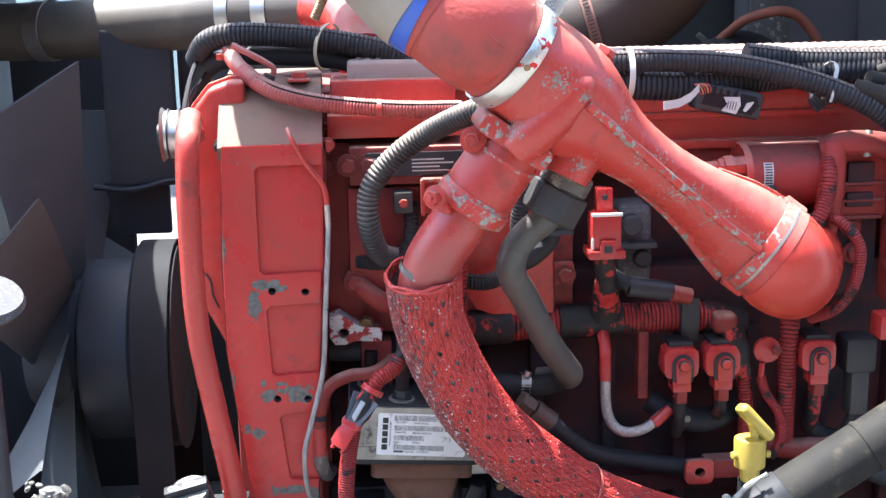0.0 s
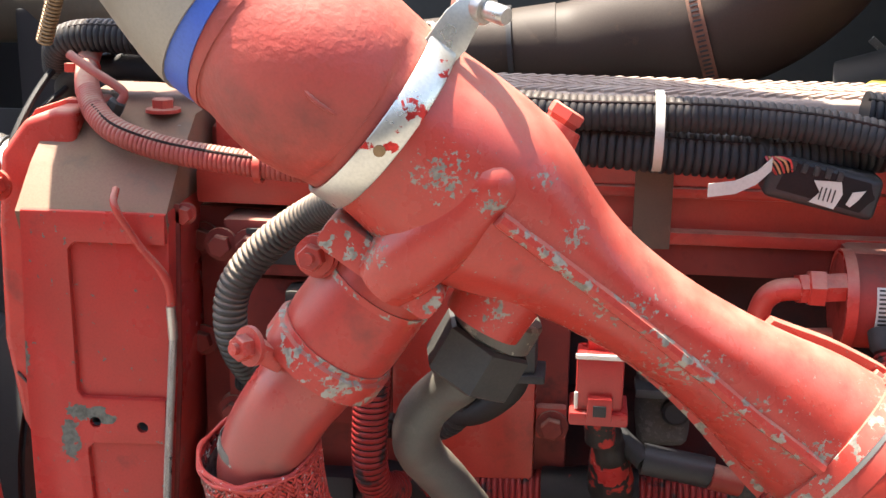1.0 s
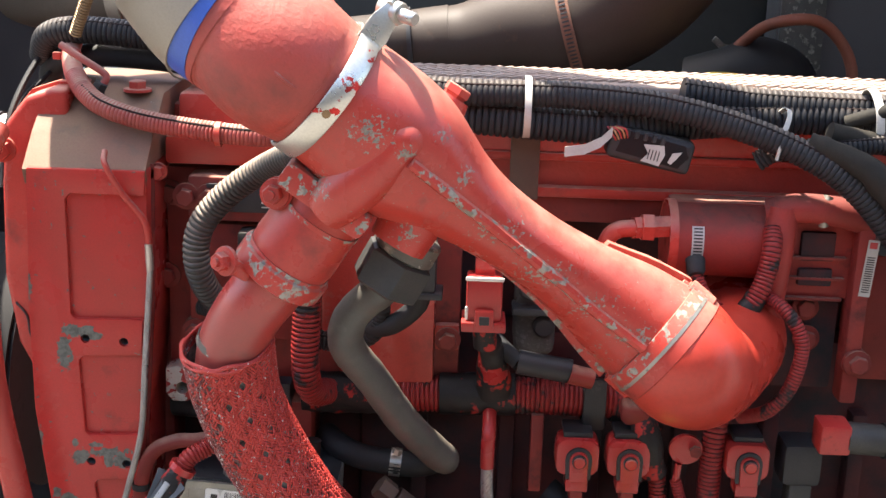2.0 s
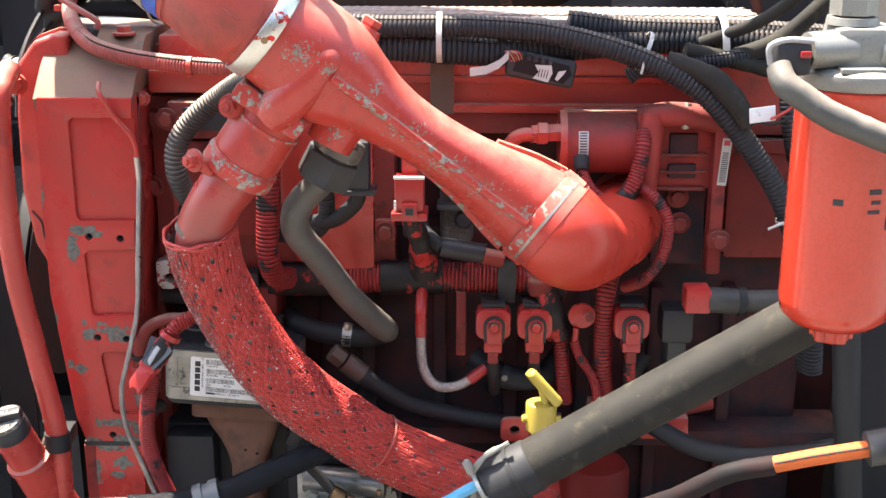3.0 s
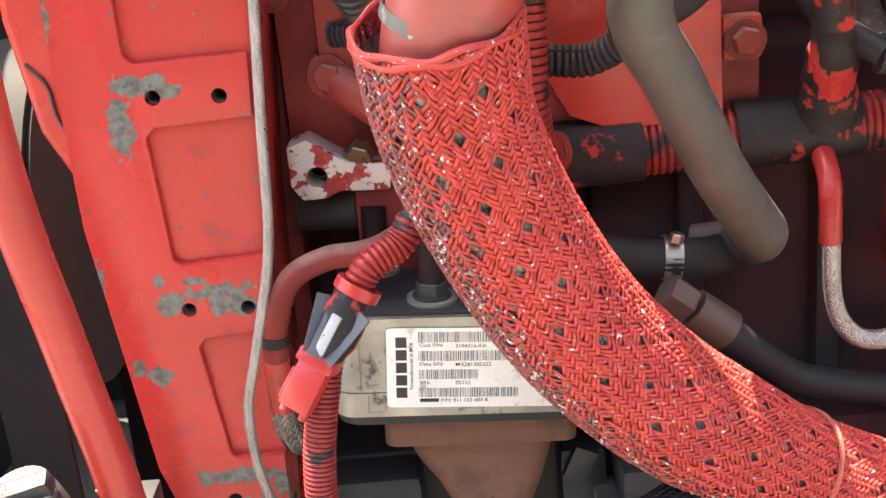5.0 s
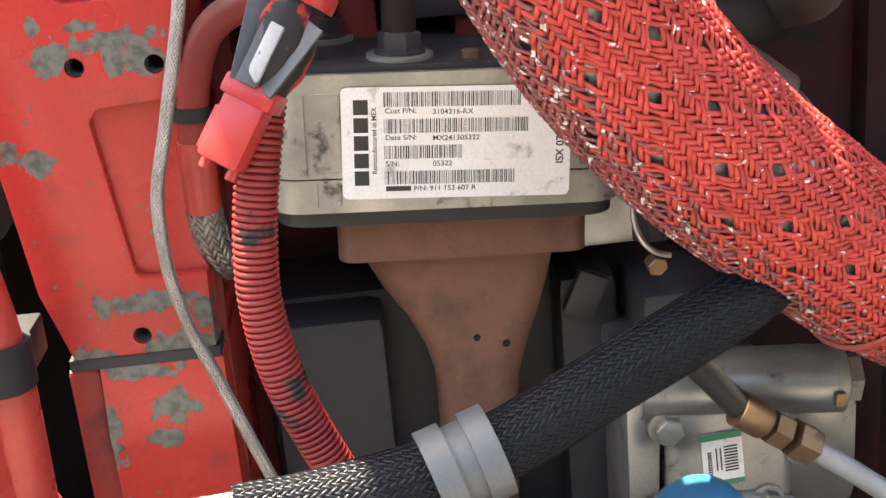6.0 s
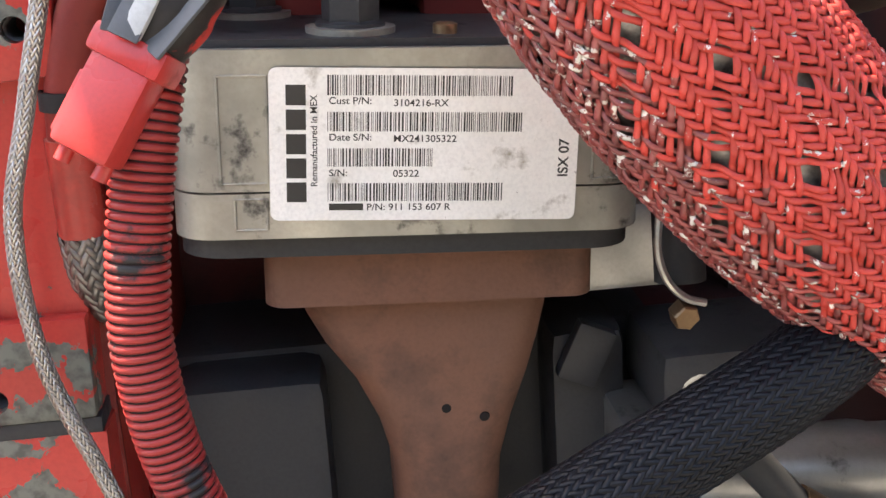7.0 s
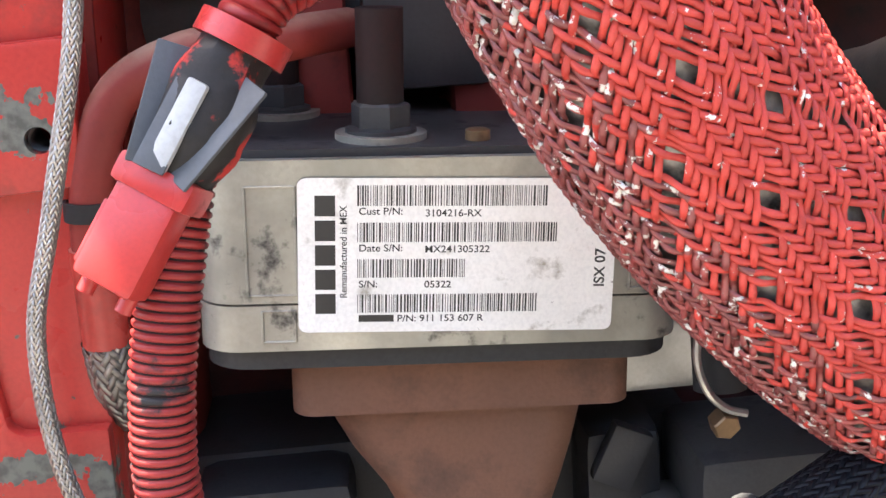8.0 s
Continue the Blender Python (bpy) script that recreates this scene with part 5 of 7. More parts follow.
hp = thing("black_coolant_hose", "black hose with a dull brown fitting running behind the sleeve", "hose")
part("hose", tube([(0.252, 1.278, 1.062), (0.270, 1.284, 1.044), (0.292, 1.300, 1.020), (0.32, 1.315, 0.998), (0.38, 1.32, 0.982), (0.45, 1.325, 0.968), (0.52, 1.33, 0.96)], 0.0105, 0.004, 18), "rubber", hp)
part("fitting", hexagon((0.226, 1.278, 1.084), (0.6, 0.02, -0.5), 0.0115, 0.022), "bracket", hp, "dull brown fitting")
part("ferrule", lathe([(0.024, 0.012), (0.05, 0.0125)], (0.226, 1.278, 1.084), (0.6, 0.02, -0.5), 18), "bracket", hp)

# loom along the block
loom = thing("main_loom", "horizontal red corrugated loom wrapped with black tape", "wiring loom")
RP = [(0.160, 1.345, 1.147), (0.21, 1.345, 1.147), (0.29, 1.342, 1.150), (0.37, 1.340, 1.152), (0.455, 1.340, 1.150), (0.50, 1.345, 1.140)]
part("conduit", tube(RP, 0.0172, ridge=(0.0046, 0.0018), seg=20), "red_conduit", loom)
part("groove_core", tube(RP, 0.0166, 0.004, 20), "groove", loom)
for a, b in ((0.15, 0.228), (0.283, 0.356), (0.450, 0.50)):
    q = [(x, 1.343, float(np.interp(x, [p[0] for p in RP], [p[2] for p in RP]))) for x in np.linspace(a, b, 6)]
    part("tape_wrap", tube(q, 0.0206, 0.003, 20, rough=0.0016), "tape", loom, "black tape with smears of red paint")
part("branch", tube([(0.335, 1.335, 1.160), (0.333, 1.322, 1.185), (0.331, 1.308, 1.205), (0.326, 1.295, 1.228)], [0.019, 0.0155, 0.0135, 0.010], 0.003, 18, rough=0.0022), "tape", loom)
part("branch_sleeve", tube([(0.334, 1.322, 1.180), (0.332, 1.310, 1.200)], 0.0138, 0.003, 16), "red_plastic", loom)
part("end_branch", tube([(0.46, 1.34, 1.15), (0.476, 1.315, 1.142), (0.483, 1.305, 1.120), (0.490, 1.31, 1.09)], 0.013, 0.003, 16, rough=0.002), "tape", loom)
part("end_cap", block((0.455, 1.302, 1.138), (0.484, 1.33, 1.163), 0.011, segments=3), "red_grimy", loom)
part("strap", block((0.420, 1.316, 1.128), (0.442, 1.323, 1.180), 0.004), "black_plastic", loom, "black loom strap")
part("strap_band", ring_band((0.431, 1.340, 1.150), (1, 0, 0), 0.0195, 0.022, 0.0018, 24), "black_plastic", loom)
dc = thing("loom_plug", "black cylindrical plug lying above the loom", "connector")
part("barrel", tube([(0.355, 1.305, 1.200), (0.405, 1.305, 1.192)], 0.0115, 0.004, 18), "black_plastic", dc)
part("red_collar", tube([(0.403, 1.30, 1.192), (0.425, 1.303, 1.186)], 0.0095, 0.004, 14), "red_grimy", dc)
part("tail", tube([(0.357, 1.30, 1.2), (0.335, 1.32, 1.215), (0.33, 1.36, 1.225)], 0.008, 0.004, 12), "rubber", dc)
rcn = thing("red_connector", "red painted plastic connector standing above the loom", "connector")
part("shell", block((0.305, 1.262, 1.252), (0.337, 1.292, 1.292), 0.003), "red_plastic", rcn)
part("latch", block((0.313, 1.256, 1.247), (0.330, 1.264, 1.264), 0.0015), "red_plastic", rcn)
part("latch_window", block((0.317, 1.2550, 1.251), (0.326, 1.2565, 1.259), 0.0006), "black_plastic", rcn)
part("lip", block((0.301, 1.258, 1.243), (0.341, 1.296, 1.2525), 0.002), "red_plastic", rcn)
part("upper_tab", block((0.312, 1.275, 1.290), (0.330, 1.29, 1.318), 0.002), "red_plastic", rcn)
# two pale strips stand for the sun glinting on the shell's edges
part("chipped_edge", block((0.304, 1.2612, 1.2895), (0.338, 1.2645, 1.2932), 0.0012), "bare", rcn, "pale strip painted for the sun glint on the top edge")
part("chipped_corner", block((0.3042, 1.2612, 1.2535), (0.3068, 1.2640, 1.266), 0.0009), "bare", rcn, "pale strip painted for the sunlit corner")
part("hole", lathe([(0, 0.0035), (0.001, 0.003)], (0.321, 1.275, 1.308), (0, -1, 0), 12), "black_plastic", rcn)
part("socket", tube([(0.322, 1.278, 1.246), (0.324, 1.284, 1.222)], 0.011, 0.004, 14, rough=0.001), "tape", rcn)
db = thing("dark_bracket", "dark cast bracket with two bosses behind the loom", "bracket")
part("casting", block((0.352, 1.345, 1.19), (0.392, 1.40, 1.285), 0.012, segments=3), "speckled", db)
part("boss", lathe([(0.0, 0.013), (0.016, 0.0125), (0.018, 0.010)], (0.366, 1.352, 1.262), (0, -1, 0), 20), "dark_metal", db)
part("boss", lathe([(0.0, 0.011), (0.012, 0.0105), (0.014, 0.008)], (0.380, 1.352, 1.222), (0, -1, 0), 20), "dark_metal", db)
part("rib", block((0.349, 1.330, 1.236), (0.394, 1.36, 1.243), 0.002), "dark_metal", db)
solo("vertical_stay", block((0.372, 1.32, 1.060), (0.384, 1.34, 1.14), 0.002), "red_grimy", "narrow red stay under the loom", "bracket")

# sensors
def pressure_sensor(x, z, mat="red_plastic", lead=0.05):
    t = thing("pressure_sensor", "red painted bolt-on sensor with a hanging plug", "sensor", group="sensors below the loom")
    part("body", turned(slab(rounded(0.041, 0.037, 0.010), -0.010, 0.02, 0.004), (x, 1.302, z)), mat, t)
    arch = [(r * math.cos(radians(a)), r * math.sin(radians(a))) for r in (0.0125,) for a in range(0, 181, 20)]
    part("bezel", turned(slab(arch + [(-0.0118, -0.020), (0.0118, -0.020)], -0.002, 0.006, 0.001), (x + 0.001, 1.2915, z - 0.001)), "black_plastic", t, "dark arched bezel")
    part("boot", turned(slab([(q[0] * 0.72, q[1] * 0.72) for q in arch] + [(-0.0084, -0.021), (0.0084, -0.021)], -0.003, 0.004, 0.0015), (x + 0.001, 1.2895, z - 0.001)), mat, t)
    part("bushing", lathe([(0, 0.0068), (0.0025, 0.0068), (0.0032, 0.0056)], (x + 0.001, 1.2862, z - 0.0005), (0, -1, 0), 20), "black_plastic", t)
    part("bolt_head", lathe([(0, 0.0056), (0.0036, 0.0056), (0.0044, 0.0046), (0.0040, 0.0030)], (x + 0.001, 1.2855, z - 0.0005), (0, -1, 0), 18), "red", t)
    part("top_cap", block((x - 0.014, 1.298, z + 0.018), (x + 0.014, 1.33, z + 0.024), 0.002), "black_plastic", t)
    plug = part("plug", block((x - 0.0105, 1.288, z - 0.033), (x + 0.0105, 1.312, z - 0.020), 0.002), mat, t)
    part("plug_latch", block((x - 0.006, 1.287, z - 0.046), (x + 0.006, 1.308, z - 0.032), 0.0015), "red_grimy", plug)
    part("lead", tube([(x, 1.30, z - 0.044), (x + 0.001, 1.302, z - 0.044 - lead * 0.5), (x + 0.003, 1.32, z - 0.044 - lead)], 0.0072, 0.004, 12, rough=0.0008), "tape", t)
    return t


pressure_sensor(0.4155, 1.110)
pressure_sensor(0.4635, 1.1105, lead=0.03)
pressure_sensor(0.575, 1.112)
s3 = thing("black_sensor", "black plastic sensor beside the red ones", "sensor")
part("body", block((0.610, 1.30, 1.085), (0.648, 1.34, 1.128), 0.008), "black_plastic", s3)
part("plug", block((0.618, 1.30, 1.035), (0.640, 1.325, 1.088), 0.004), "grey_hex", s3)
part("lead", tube([(0.628, 1.31, 1.04), (0.62, 1.32, 1.005), (0.60, 1.34, 0.985)], 0.007, 0.004, 12), "rubber", s3)
rs_ = thing("ring_terminal", "red painted ring terminal with a lead", "terminal")
part("ring", turned(slab([(0.016 * math.cos(radians(a)), 0.015 * math.sin(radians(a))) for a in range(0, 360, 20)], -0.002, 0.004, 0.0012), (0.518, 1.305, 1.118)), "red_plastic", rs_)
part("nut", hexagon((0.526, 1.299, 1.120), (0, -1, 0), 0.006, 0.006), "red_grimy", rs_)
part("tongue", tube([(0.512, 1.302, 1.104), (0.510, 1.300, 1.085)], 0.0035, 0.003, 8), "red_plastic", rs_)
part("lead", tube([(0.510, 1.300, 1.088), (0.517, 1.300, 1.068), (0.532, 1.30, 1.045), (0.5385, 1.30, 1.015), (0.530, 1.31, 0.985)], 0.0052, ridge=(0.003, 0.0009), seg=12), "red_conduit", rs_)
line_thing("corrugated_conduit", [(0.490, 1.312, 1.10), (0.495, 1.312, 1.080), (0.499, 1.315, 1.04), (0.505, 1.33, 1.00)], 0.0082, "red_conduit", "red corrugated conduit between the sensors", "conduit", ridge=(0.0040, 0.0014))
line_thing("corrugated_conduit", [(0.551, 1.325, 1.165), (0.545, 1.310, 1.135), (0.544, 1.310, 1.09), (0.545, 1.312, 1.045), (0.552, 1.33, 1.0)], 0.0105, "red_conduit", "thicker red corrugated conduit below the elbow", "conduit", ridge=(0.0044, 0.0015))
solo("tee_fitting", tube([(0.53, 1.335, 0.99), (0.57, 1.33, 0.985), (0.62, 1.33, 0.99), (0.68, 1.34, 1.0)], 0.013, 0.004, 16), "red_grimy", "red pipe running back along the block", "pipe")
bl = thing("braided_drain_line", "braided steel line with red painted ends", "hose")
BL = [(0.332, 1.33, 1.14), (0.3315, 1.312, 1.125), (0.331, 1.308, 1.10), (0.3325, 1.308, 1.058), (0.340, 1.307, 1.036), (0.355, 1.306, 1.026), (0.378, 1.307, 1.029), (0.398, 1.31, 1.043), (0.41, 1.32, 1.05)]
part("upper_sleeve", tube(BL[:3] + [(0.3312, 1.308, 1.090)], 0.0068, 0.004, 12), "red_plastic", bl, "red painted upper sleeve")
part("core", tube(BL[2:], 0.0048, 0.004, 12), "dark_metal", bl)
woven(BL[2:8], 0.0056, 16, 0.0016, 0.0016, 0.0003, "braid_red_steel", "woven_braid", bl, 0.08, "stainless steel braid")
part("end_sleeve", tube([(0.388, 1.306, 1.0345), (0.408, 1.312, 1.049)], 0.0068, 0.004, 12), "red_plastic", bl)

# yellow dipstick handle
yh = thing("dipstick_handle", "yellow plastic dipstick handle on a short tube", "dipstick")
YC = Vector((0.468, 1.205, 1.040))
part("barrel", lathe([(-0.020, 0.011), (-0.018, 0.0165), (0.010, 0.0172), (0.013, 0.0165), (0.016, 0.009)], YC, (0, 0.05, 1), 28), "yellow", yh)
part("grip", turned(block((-0.006, -0.009, -0.025), (0.006, 0.009, 0.025), 0.005, segments=3), (0.470, 1.198, 1.074), -18, -38, 25), "yellow", yh)
part("web", turned(block((-0.004, -0.006, -0.014), (0.004, 0.006, 0.014), 0.003), (0.470, 1.201, 1.062), 0, -12, 0), "yellow", yh)
for sgn in (-1, 1):
    part("pin", lathe([(0, 0.0042), (0.004, 0.0042), (0.005, 0.003)], YC + Vector((0.0165 * sgn, -0.004, -0.004)), (sgn, -0.2, 0), 14), "yellow", yh)
part("neck", lathe([(-0.036, 0.010), (-0.018, 0.0115)], YC, (0, 0.05, 1), 10), "yellow", yh)
part("tube", lathe([(-0.075, 0.0115), (-0.034, 0.0115)], YC, (0, 0.0, 1), 16), "rubber", yh, "black dipstick tube")
tb = thing("tube_bracket", "red bracket tab with a hole", "bracket")
tbm = part("tab", slab(rounded(0.034, 0.030, 0.008), -0.004, 0.004, 0.0015), "red", tb)
tbm.data.transform(pose(0.443, 1.305, 0.973))
cut(tbm, [lathe([(-0.02, 0.006), (0.02, 0.006)], (0.443, 1.305, 0.973), (0, 1, 0), 18)])
part("arm", block((0.452, 1.305, 0.962), (0.50, 1.33, 0.985), 0.003), "red_grimy", tb)
solo("red_step_bracket", block((0.592, 1.295, 0.966), (0.648, 1.36, 0.994), 0.004), "red", "red bracket low on the block", "bracket")
solo("oil_canister", lathe([(0, 0.0), (0.004, 0.036), (0.012, 0.041), (0.16, 0.041), (0.168, 0.036), (0.17, 0.02)], (0.535, 1.262, 0.785), (0, 0, 1), 36), "red_canister", "dark red canister low beside the block", "canister")
pr = thing("port_plug", "red plug with a grey tail behind the fuel filter", "connector")
part("cap", block((0.628, 1.255, 1.140), (0.656, 1.285, 1.168), 0.003), "red_plastic", pr)
part("barrel", tube([(0.654, 1.268, 1.153), (0.690, 1.268, 1.151)], 0.0145, 0.004, 18), "grey_hex", pr)
part("ring", ring_band((0.692, 1.268, 1.151), (1, 0, 0), 0.0145, 0.008, 0.002, 24), "rubber", pr)
part("tail", tube([(0.69, 1.268, 1.151), (0.74, 1.262, 1.155), (0.80, 1.27, 1.15)], 0.0125, 0.004, 18), "grey_hex", pr)

# fuel pump group
fp = thing("fuel_pump", "red cylindrical fuel pump with a bar code sticker", "fuel pump")
part("body", tube([(0.488, 1.345, 1.315), (0.580, 1.345, 1.313)], 0.034, 0.006, 36), "red_dusky", fp)
part("top_web", block((0.492, 1.345, 1.325), (0.60, 1.40, 1.350), 0.006), "red_grimy", fp)
part("end_ring", ring_band((0.492, 1.345, 1.315), (1, 0, 0), 0.033, 0.008, 0.003, 36), "red", fp)
part("union", tube([(0.49, 1.325, 1.330), (0.455, 1.318, 1.329)], 0.011, 0.004, 6), "red", fp)
part("nut", hexagon((0.476, 1.32, 1.3295), (-1, 0, 0), 0.0135, 0.014), "red", fp)
part("pipe", tube([(0.458, 1.318, 1.329), (0.442, 1.318, 1.327), (0.433, 1.320, 1.318), (0.432, 1.325, 1.300), (0.45, 1.34, 1.285), (0.49, 1.35, 1.283)], 0.008, 0.003, 14), "red", fp)
stk = thing("sticker", "small white bar code sticker on the pump", "sticker")
def on_pump(x, a, lift):
    """A point on the pump's round front, at the angle a above its middle."""
    return (0.5135 + x, 1.345 - (0.034 + lift) * math.cos(radians(a)), 1.315 + (0.034 + lift) * math.sin(radians(a)))


sh_bm = bmesh.new()
skin(sh_bm, [[on_pump(-0.0055, a, 0.0002), on_pump(0.0055, a, 0.0002), on_pump(0.0055, a, 0.0006), on_pump(-0.0055, a, 0.0006)] for a in range(-16, 33, 6)])
part("sheet", sh_bm, "white", stk)
code = bmesh.new()
for a in range(-13, 30, 5):
    skin(code, [[on_pump(-0.004, a + d, 0.0006), on_pump(0.004, a + d, 0.0006), on_pump(0.004, a + d, 0.0009), on_pump(-0.004, a + d, 0.0009)] for d in (0.0, 2.4)])
part("bar_code", code, "ink", stk)
ip = thing("injection_manifold", "red cast fuel manifold with bolts and ribs", "fuel manifold")
part("main_casting", block((0.588, 1.335, 1.262), (0.672, 1.41, 1.350), 0.008), "red_dusky", ip)
part("upper_lug", tube([(0.578, 1.33, 1.345), (0.605, 1.322, 1.352), (0.640, 1.322, 1.350), (0.668, 1.33, 1.342)], 0.014, 0.004, 16), "red_dusky", ip)
part("column", tube([(0.590, 1.322, 1.352), (0.586, 1.315, 1.31), (0.584, 1.318, 1.265), (0.582, 1.33, 1.225)], [0.014, 0.015, 0.014, 0.016], 0.004, 18), "red_dusky", ip)
# dark blocks set on the casting in place of its shaded recesses
part("window", block((0.612, 1.330, 1.300), (0.644, 1.338, 1.328), 0.003), "red_deep", ip)
part("window", block((0.612, 1.330, 1.276), (0.644, 1.338, 1.293), 0.003), "red_deep", ip)
part("long_leg", block((0.660, 1.318, 1.165), (0.676, 1.345, 1.345), 0.004), "red_dusky", ip)
part("leg_eye", lathe([(-0.008, 0.013), (0.008, 0.013), (0.010, 0.011)], (0.671, 1.325, 1.207), (0, -1, 0), 24), "red_dusky", ip)
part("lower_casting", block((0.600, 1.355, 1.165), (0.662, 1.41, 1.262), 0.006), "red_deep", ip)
for x, z in ((0.628, 1.249), (0.632, 1.218), (0.672, 1.207)):
    part("bolt_head", hexagon((x, 1.352 if x < 0.65 else 1.316, z), (0, -1, 0), 0.009, 0.010, washer=0.013), "red_grimy", ip)
part("clip_arch", tube([(0.628, 1.318, 1.365), (0.624, 1.314, 1.352), (0.626, 1.316, 1.338)], 0.0045, 0.003, 10), "alu_dirty", ip)
for k in range(3):
    part("cast_rib", block((0.598, 1.330 - 0.001 * k, 1.262 + 0.02 * k), (0.655, 1.337, 1.265 + 0.02 * k), 0.001), "red_grimy", ip)
st2 = thing("sticker", "narrow white bar code sticker on the manifold leg", "sticker")
S2 = pose(0.6705, 1.3172, 1.272, 90, 0, 0) @ Matrix.Rotation(radians(-4), 4, "Z")
part("sheet", placed(block((-0.0052, 0, -0.0002), (0.0052, 0.054, 0.0002), 0), S2), "white", st2)
bars([(-0.0035, 0.046, 0.0035, 0.052)], S2 @ Matrix.Translation((0, 0, 0.0003)), "wire_red", "red_mark", st2, 0.00006)
bars([(-0.0035, 0.004 + 0.0022 * k, 0.0035, 0.0051 + 0.0022 * k) for k in range(16)], S2 @ Matrix.Translation((0, 0, 0.0003)), "ink", "bar_code", st2, 0.00006)
sbx = thing("red_side_box", "dark red casting beside the manifold", "engine part")
part("casting", block((0.69, 1.38, 1.165), (0.80, 1.45, 1.31), 0.008), "red_grimy", sbx)
part("flange_lip", block((0.685, 1.372, 1.296), (0.805, 1.39, 1.312), 0.003), "red_grimy", sbx)
for bx in (0.70, 0.785):
    part("bolt_head", hexagon((bx, 1.372, 1.304), (0, -1, 0), 0.0065, 0.007), "dark_metal", sbx)
line_thing("corrugated_conduit", [(0.510, 1.312, 1.302), (0.512, 1.298, 1.292), (0.522, 1.290, 1.274), (0.538, 1.290, 1.262), (0.556, 1.292, 1.262), (0.568, 1.30, 1.276)], 0.0055, "red_conduit", "thin red conduit from the pump", "conduit", ridge=(0.0030, 0.0009), seg=12)
line_thing("corrugated_conduit", [(0.555, 1.292, 1.258), (0.566, 1.292, 1.275), (0.574, 1.296, 1.295), (0.578, 1.30, 1.318), (0.580, 1.312, 1.335)], 0.0085, "red_conduit", "red conduit climbing the manifold", "conduit", ridge=(0.0038, 0.0012), seg=14)
solo("taped_joint", tube([(0.546, 1.292, 1.256), (0.560, 1.292, 1.264), (0.568, 1.293, 1.276)], [0.008, 0.0105, 0.010], 0.003, 14, rough=0.0015), "tape", "black taped joint of the conduits", "tape")
line_thing("corrugated_conduit", [(0.574, 1.31, 1.275), (0.590, 1.282, 1.268), (0.604, 1.272, 1.248), (0.606, 1.270, 1.225), (0.598, 1.270, 1.195), (0.582, 1.275, 1.172), (0.565, 1.30, 1.155)], 0.0062, "red_conduit", "thin red conduit looping round the elbow", "conduit", ridge=(0.0032, 0.001), seg=12)
solo("sensor_boot", lathe([(0, 0.009), (0.012, 0.0085), (0.016, 0.006)], (0.511, 1.305, 1.305), (0, -0.7, -0.7), 16), "rubber", "black boot on the pump lead", "connector")

# dark hoses low between the sensors and the block
line_thing("dark_elbow_hose", [(0.392, 1.345, 1.050), (0.415, 1.335, 1.036), (0.445, 1.333, 1.026), (0.478, 1.338, 1.030), (0.50, 1.36, 1.045)], 0.0145, "rubber", "oily black elbow hose below the sensors", "hose", seg=18)
line_thing("dark_elbow_hose", [(0.60, 1.345, 1.055), (0.585, 1.338, 1.030), (0.592, 1.335, 1.005), (0.622, 1.338, 0.992)], 0.010, "rubber", "thin oily black hose behind the last sensor", "hose", seg=16)
hs = thing("hose_strap", "dark metal strap round the elbow hose", "clip")
part("band", ring_band((0.430, 1.334, 1.030), (0.9, -0.05, -0.3), 0.0146, 0.008, 0.0012, 24), "dark_metal", hs)
part("screw", hexagon((0.430, 1.318, 1.034), (0, -1, 0.2), 0.0042, 0.005), "grey_cast", hs)


# ---- wiring at the top ----
line_thing("wiring_conduit", [(0.225, 1.32, 1.450), (0.270, 1.312, 1.450), (0.30, 1.310, 1.449), (0.394, 1.310, 1.449), (0.483, 1.308, 1.441), (0.574, 1.300, 1.416), (0.643, 1.292, 1.378), (0.705, 1.290, 1.306), (0.742, 1.292, 1.242), (0.770, 1.30, 1.155), (0.785, 1.32, 1.05)],
           0.0118, "black_conduit", "black corrugated loom across the head and down the side", "wiring loom", ridge=(0.0050, 0.0011), seg=18)
line_thing("wiring_conduit", [(0.235, 1.335, 1.425), (0.30, 1.325, 1.425), (0.365, 1.322, 1.422), (0.431, 1.325, 1.420), (0.52, 1.345, 1.425), (0.60, 1.352, 1.430), (0.67, 1.352, 1.430), (0.75, 1.36, 1.425)],
           0.0150, "black_conduit", "thick black corrugated conduit below the first loom", "wiring loom", ridge=(0.0058, 0.0020), seg=20)
line_thing("wiring_conduit", [(0.495, 1.352, 1.449), (0.56, 1.354, 1.442), (0.63, 1.354, 1.440), (0.70, 1.36, 1.438), (0.80, 1.38, 1.43)], 0.0135, "black_conduit", "black conduit behind the looms", "wiring loom", ridge=(0.0055, 0.0018), seg=18)
line_thing("wiring_conduit", [(0.56, 1.315, 1.395), (0.575, 1.312, 1.405), (0.61, 1.31, 1.41), (0.66, 1.31, 1.415), (0.72, 1.33, 1.42)], 0.0085, "black_conduit", "short black branch conduit", "wiring loom", ridge=(0.0042, 0.0014))
line_thing("taped_cable", [(0.60, 1.30, 1.418), (0.645, 1.285, 1.400), (0.668, 1.278, 1.378), (0.688, 1.272, 1.350)], [0.009, 0.012, 0.013, 0.010], "strut", "black taped cable end", "cable", rough=0.0015)
line_thing("taped_cable", [(0.62, 1.31, 1.425), (0.68, 1.315, 1.412), (0.724, 1.320, 1.400), (0.775, 1.32, 1.385), (0.83, 1.34, 1.37)], 0.009, "strut", "black cable crossing the looms", "cable", rough=0.001)
line_thing("taped_cable", [(0.666, 1.32, 1.413), (0.724, 1.318, 1.437), (0.783, 1.318, 1.490), (0.86, 1.33, 1.55)], 0.0095, "strut", "black cable rising to the cab", "cable")
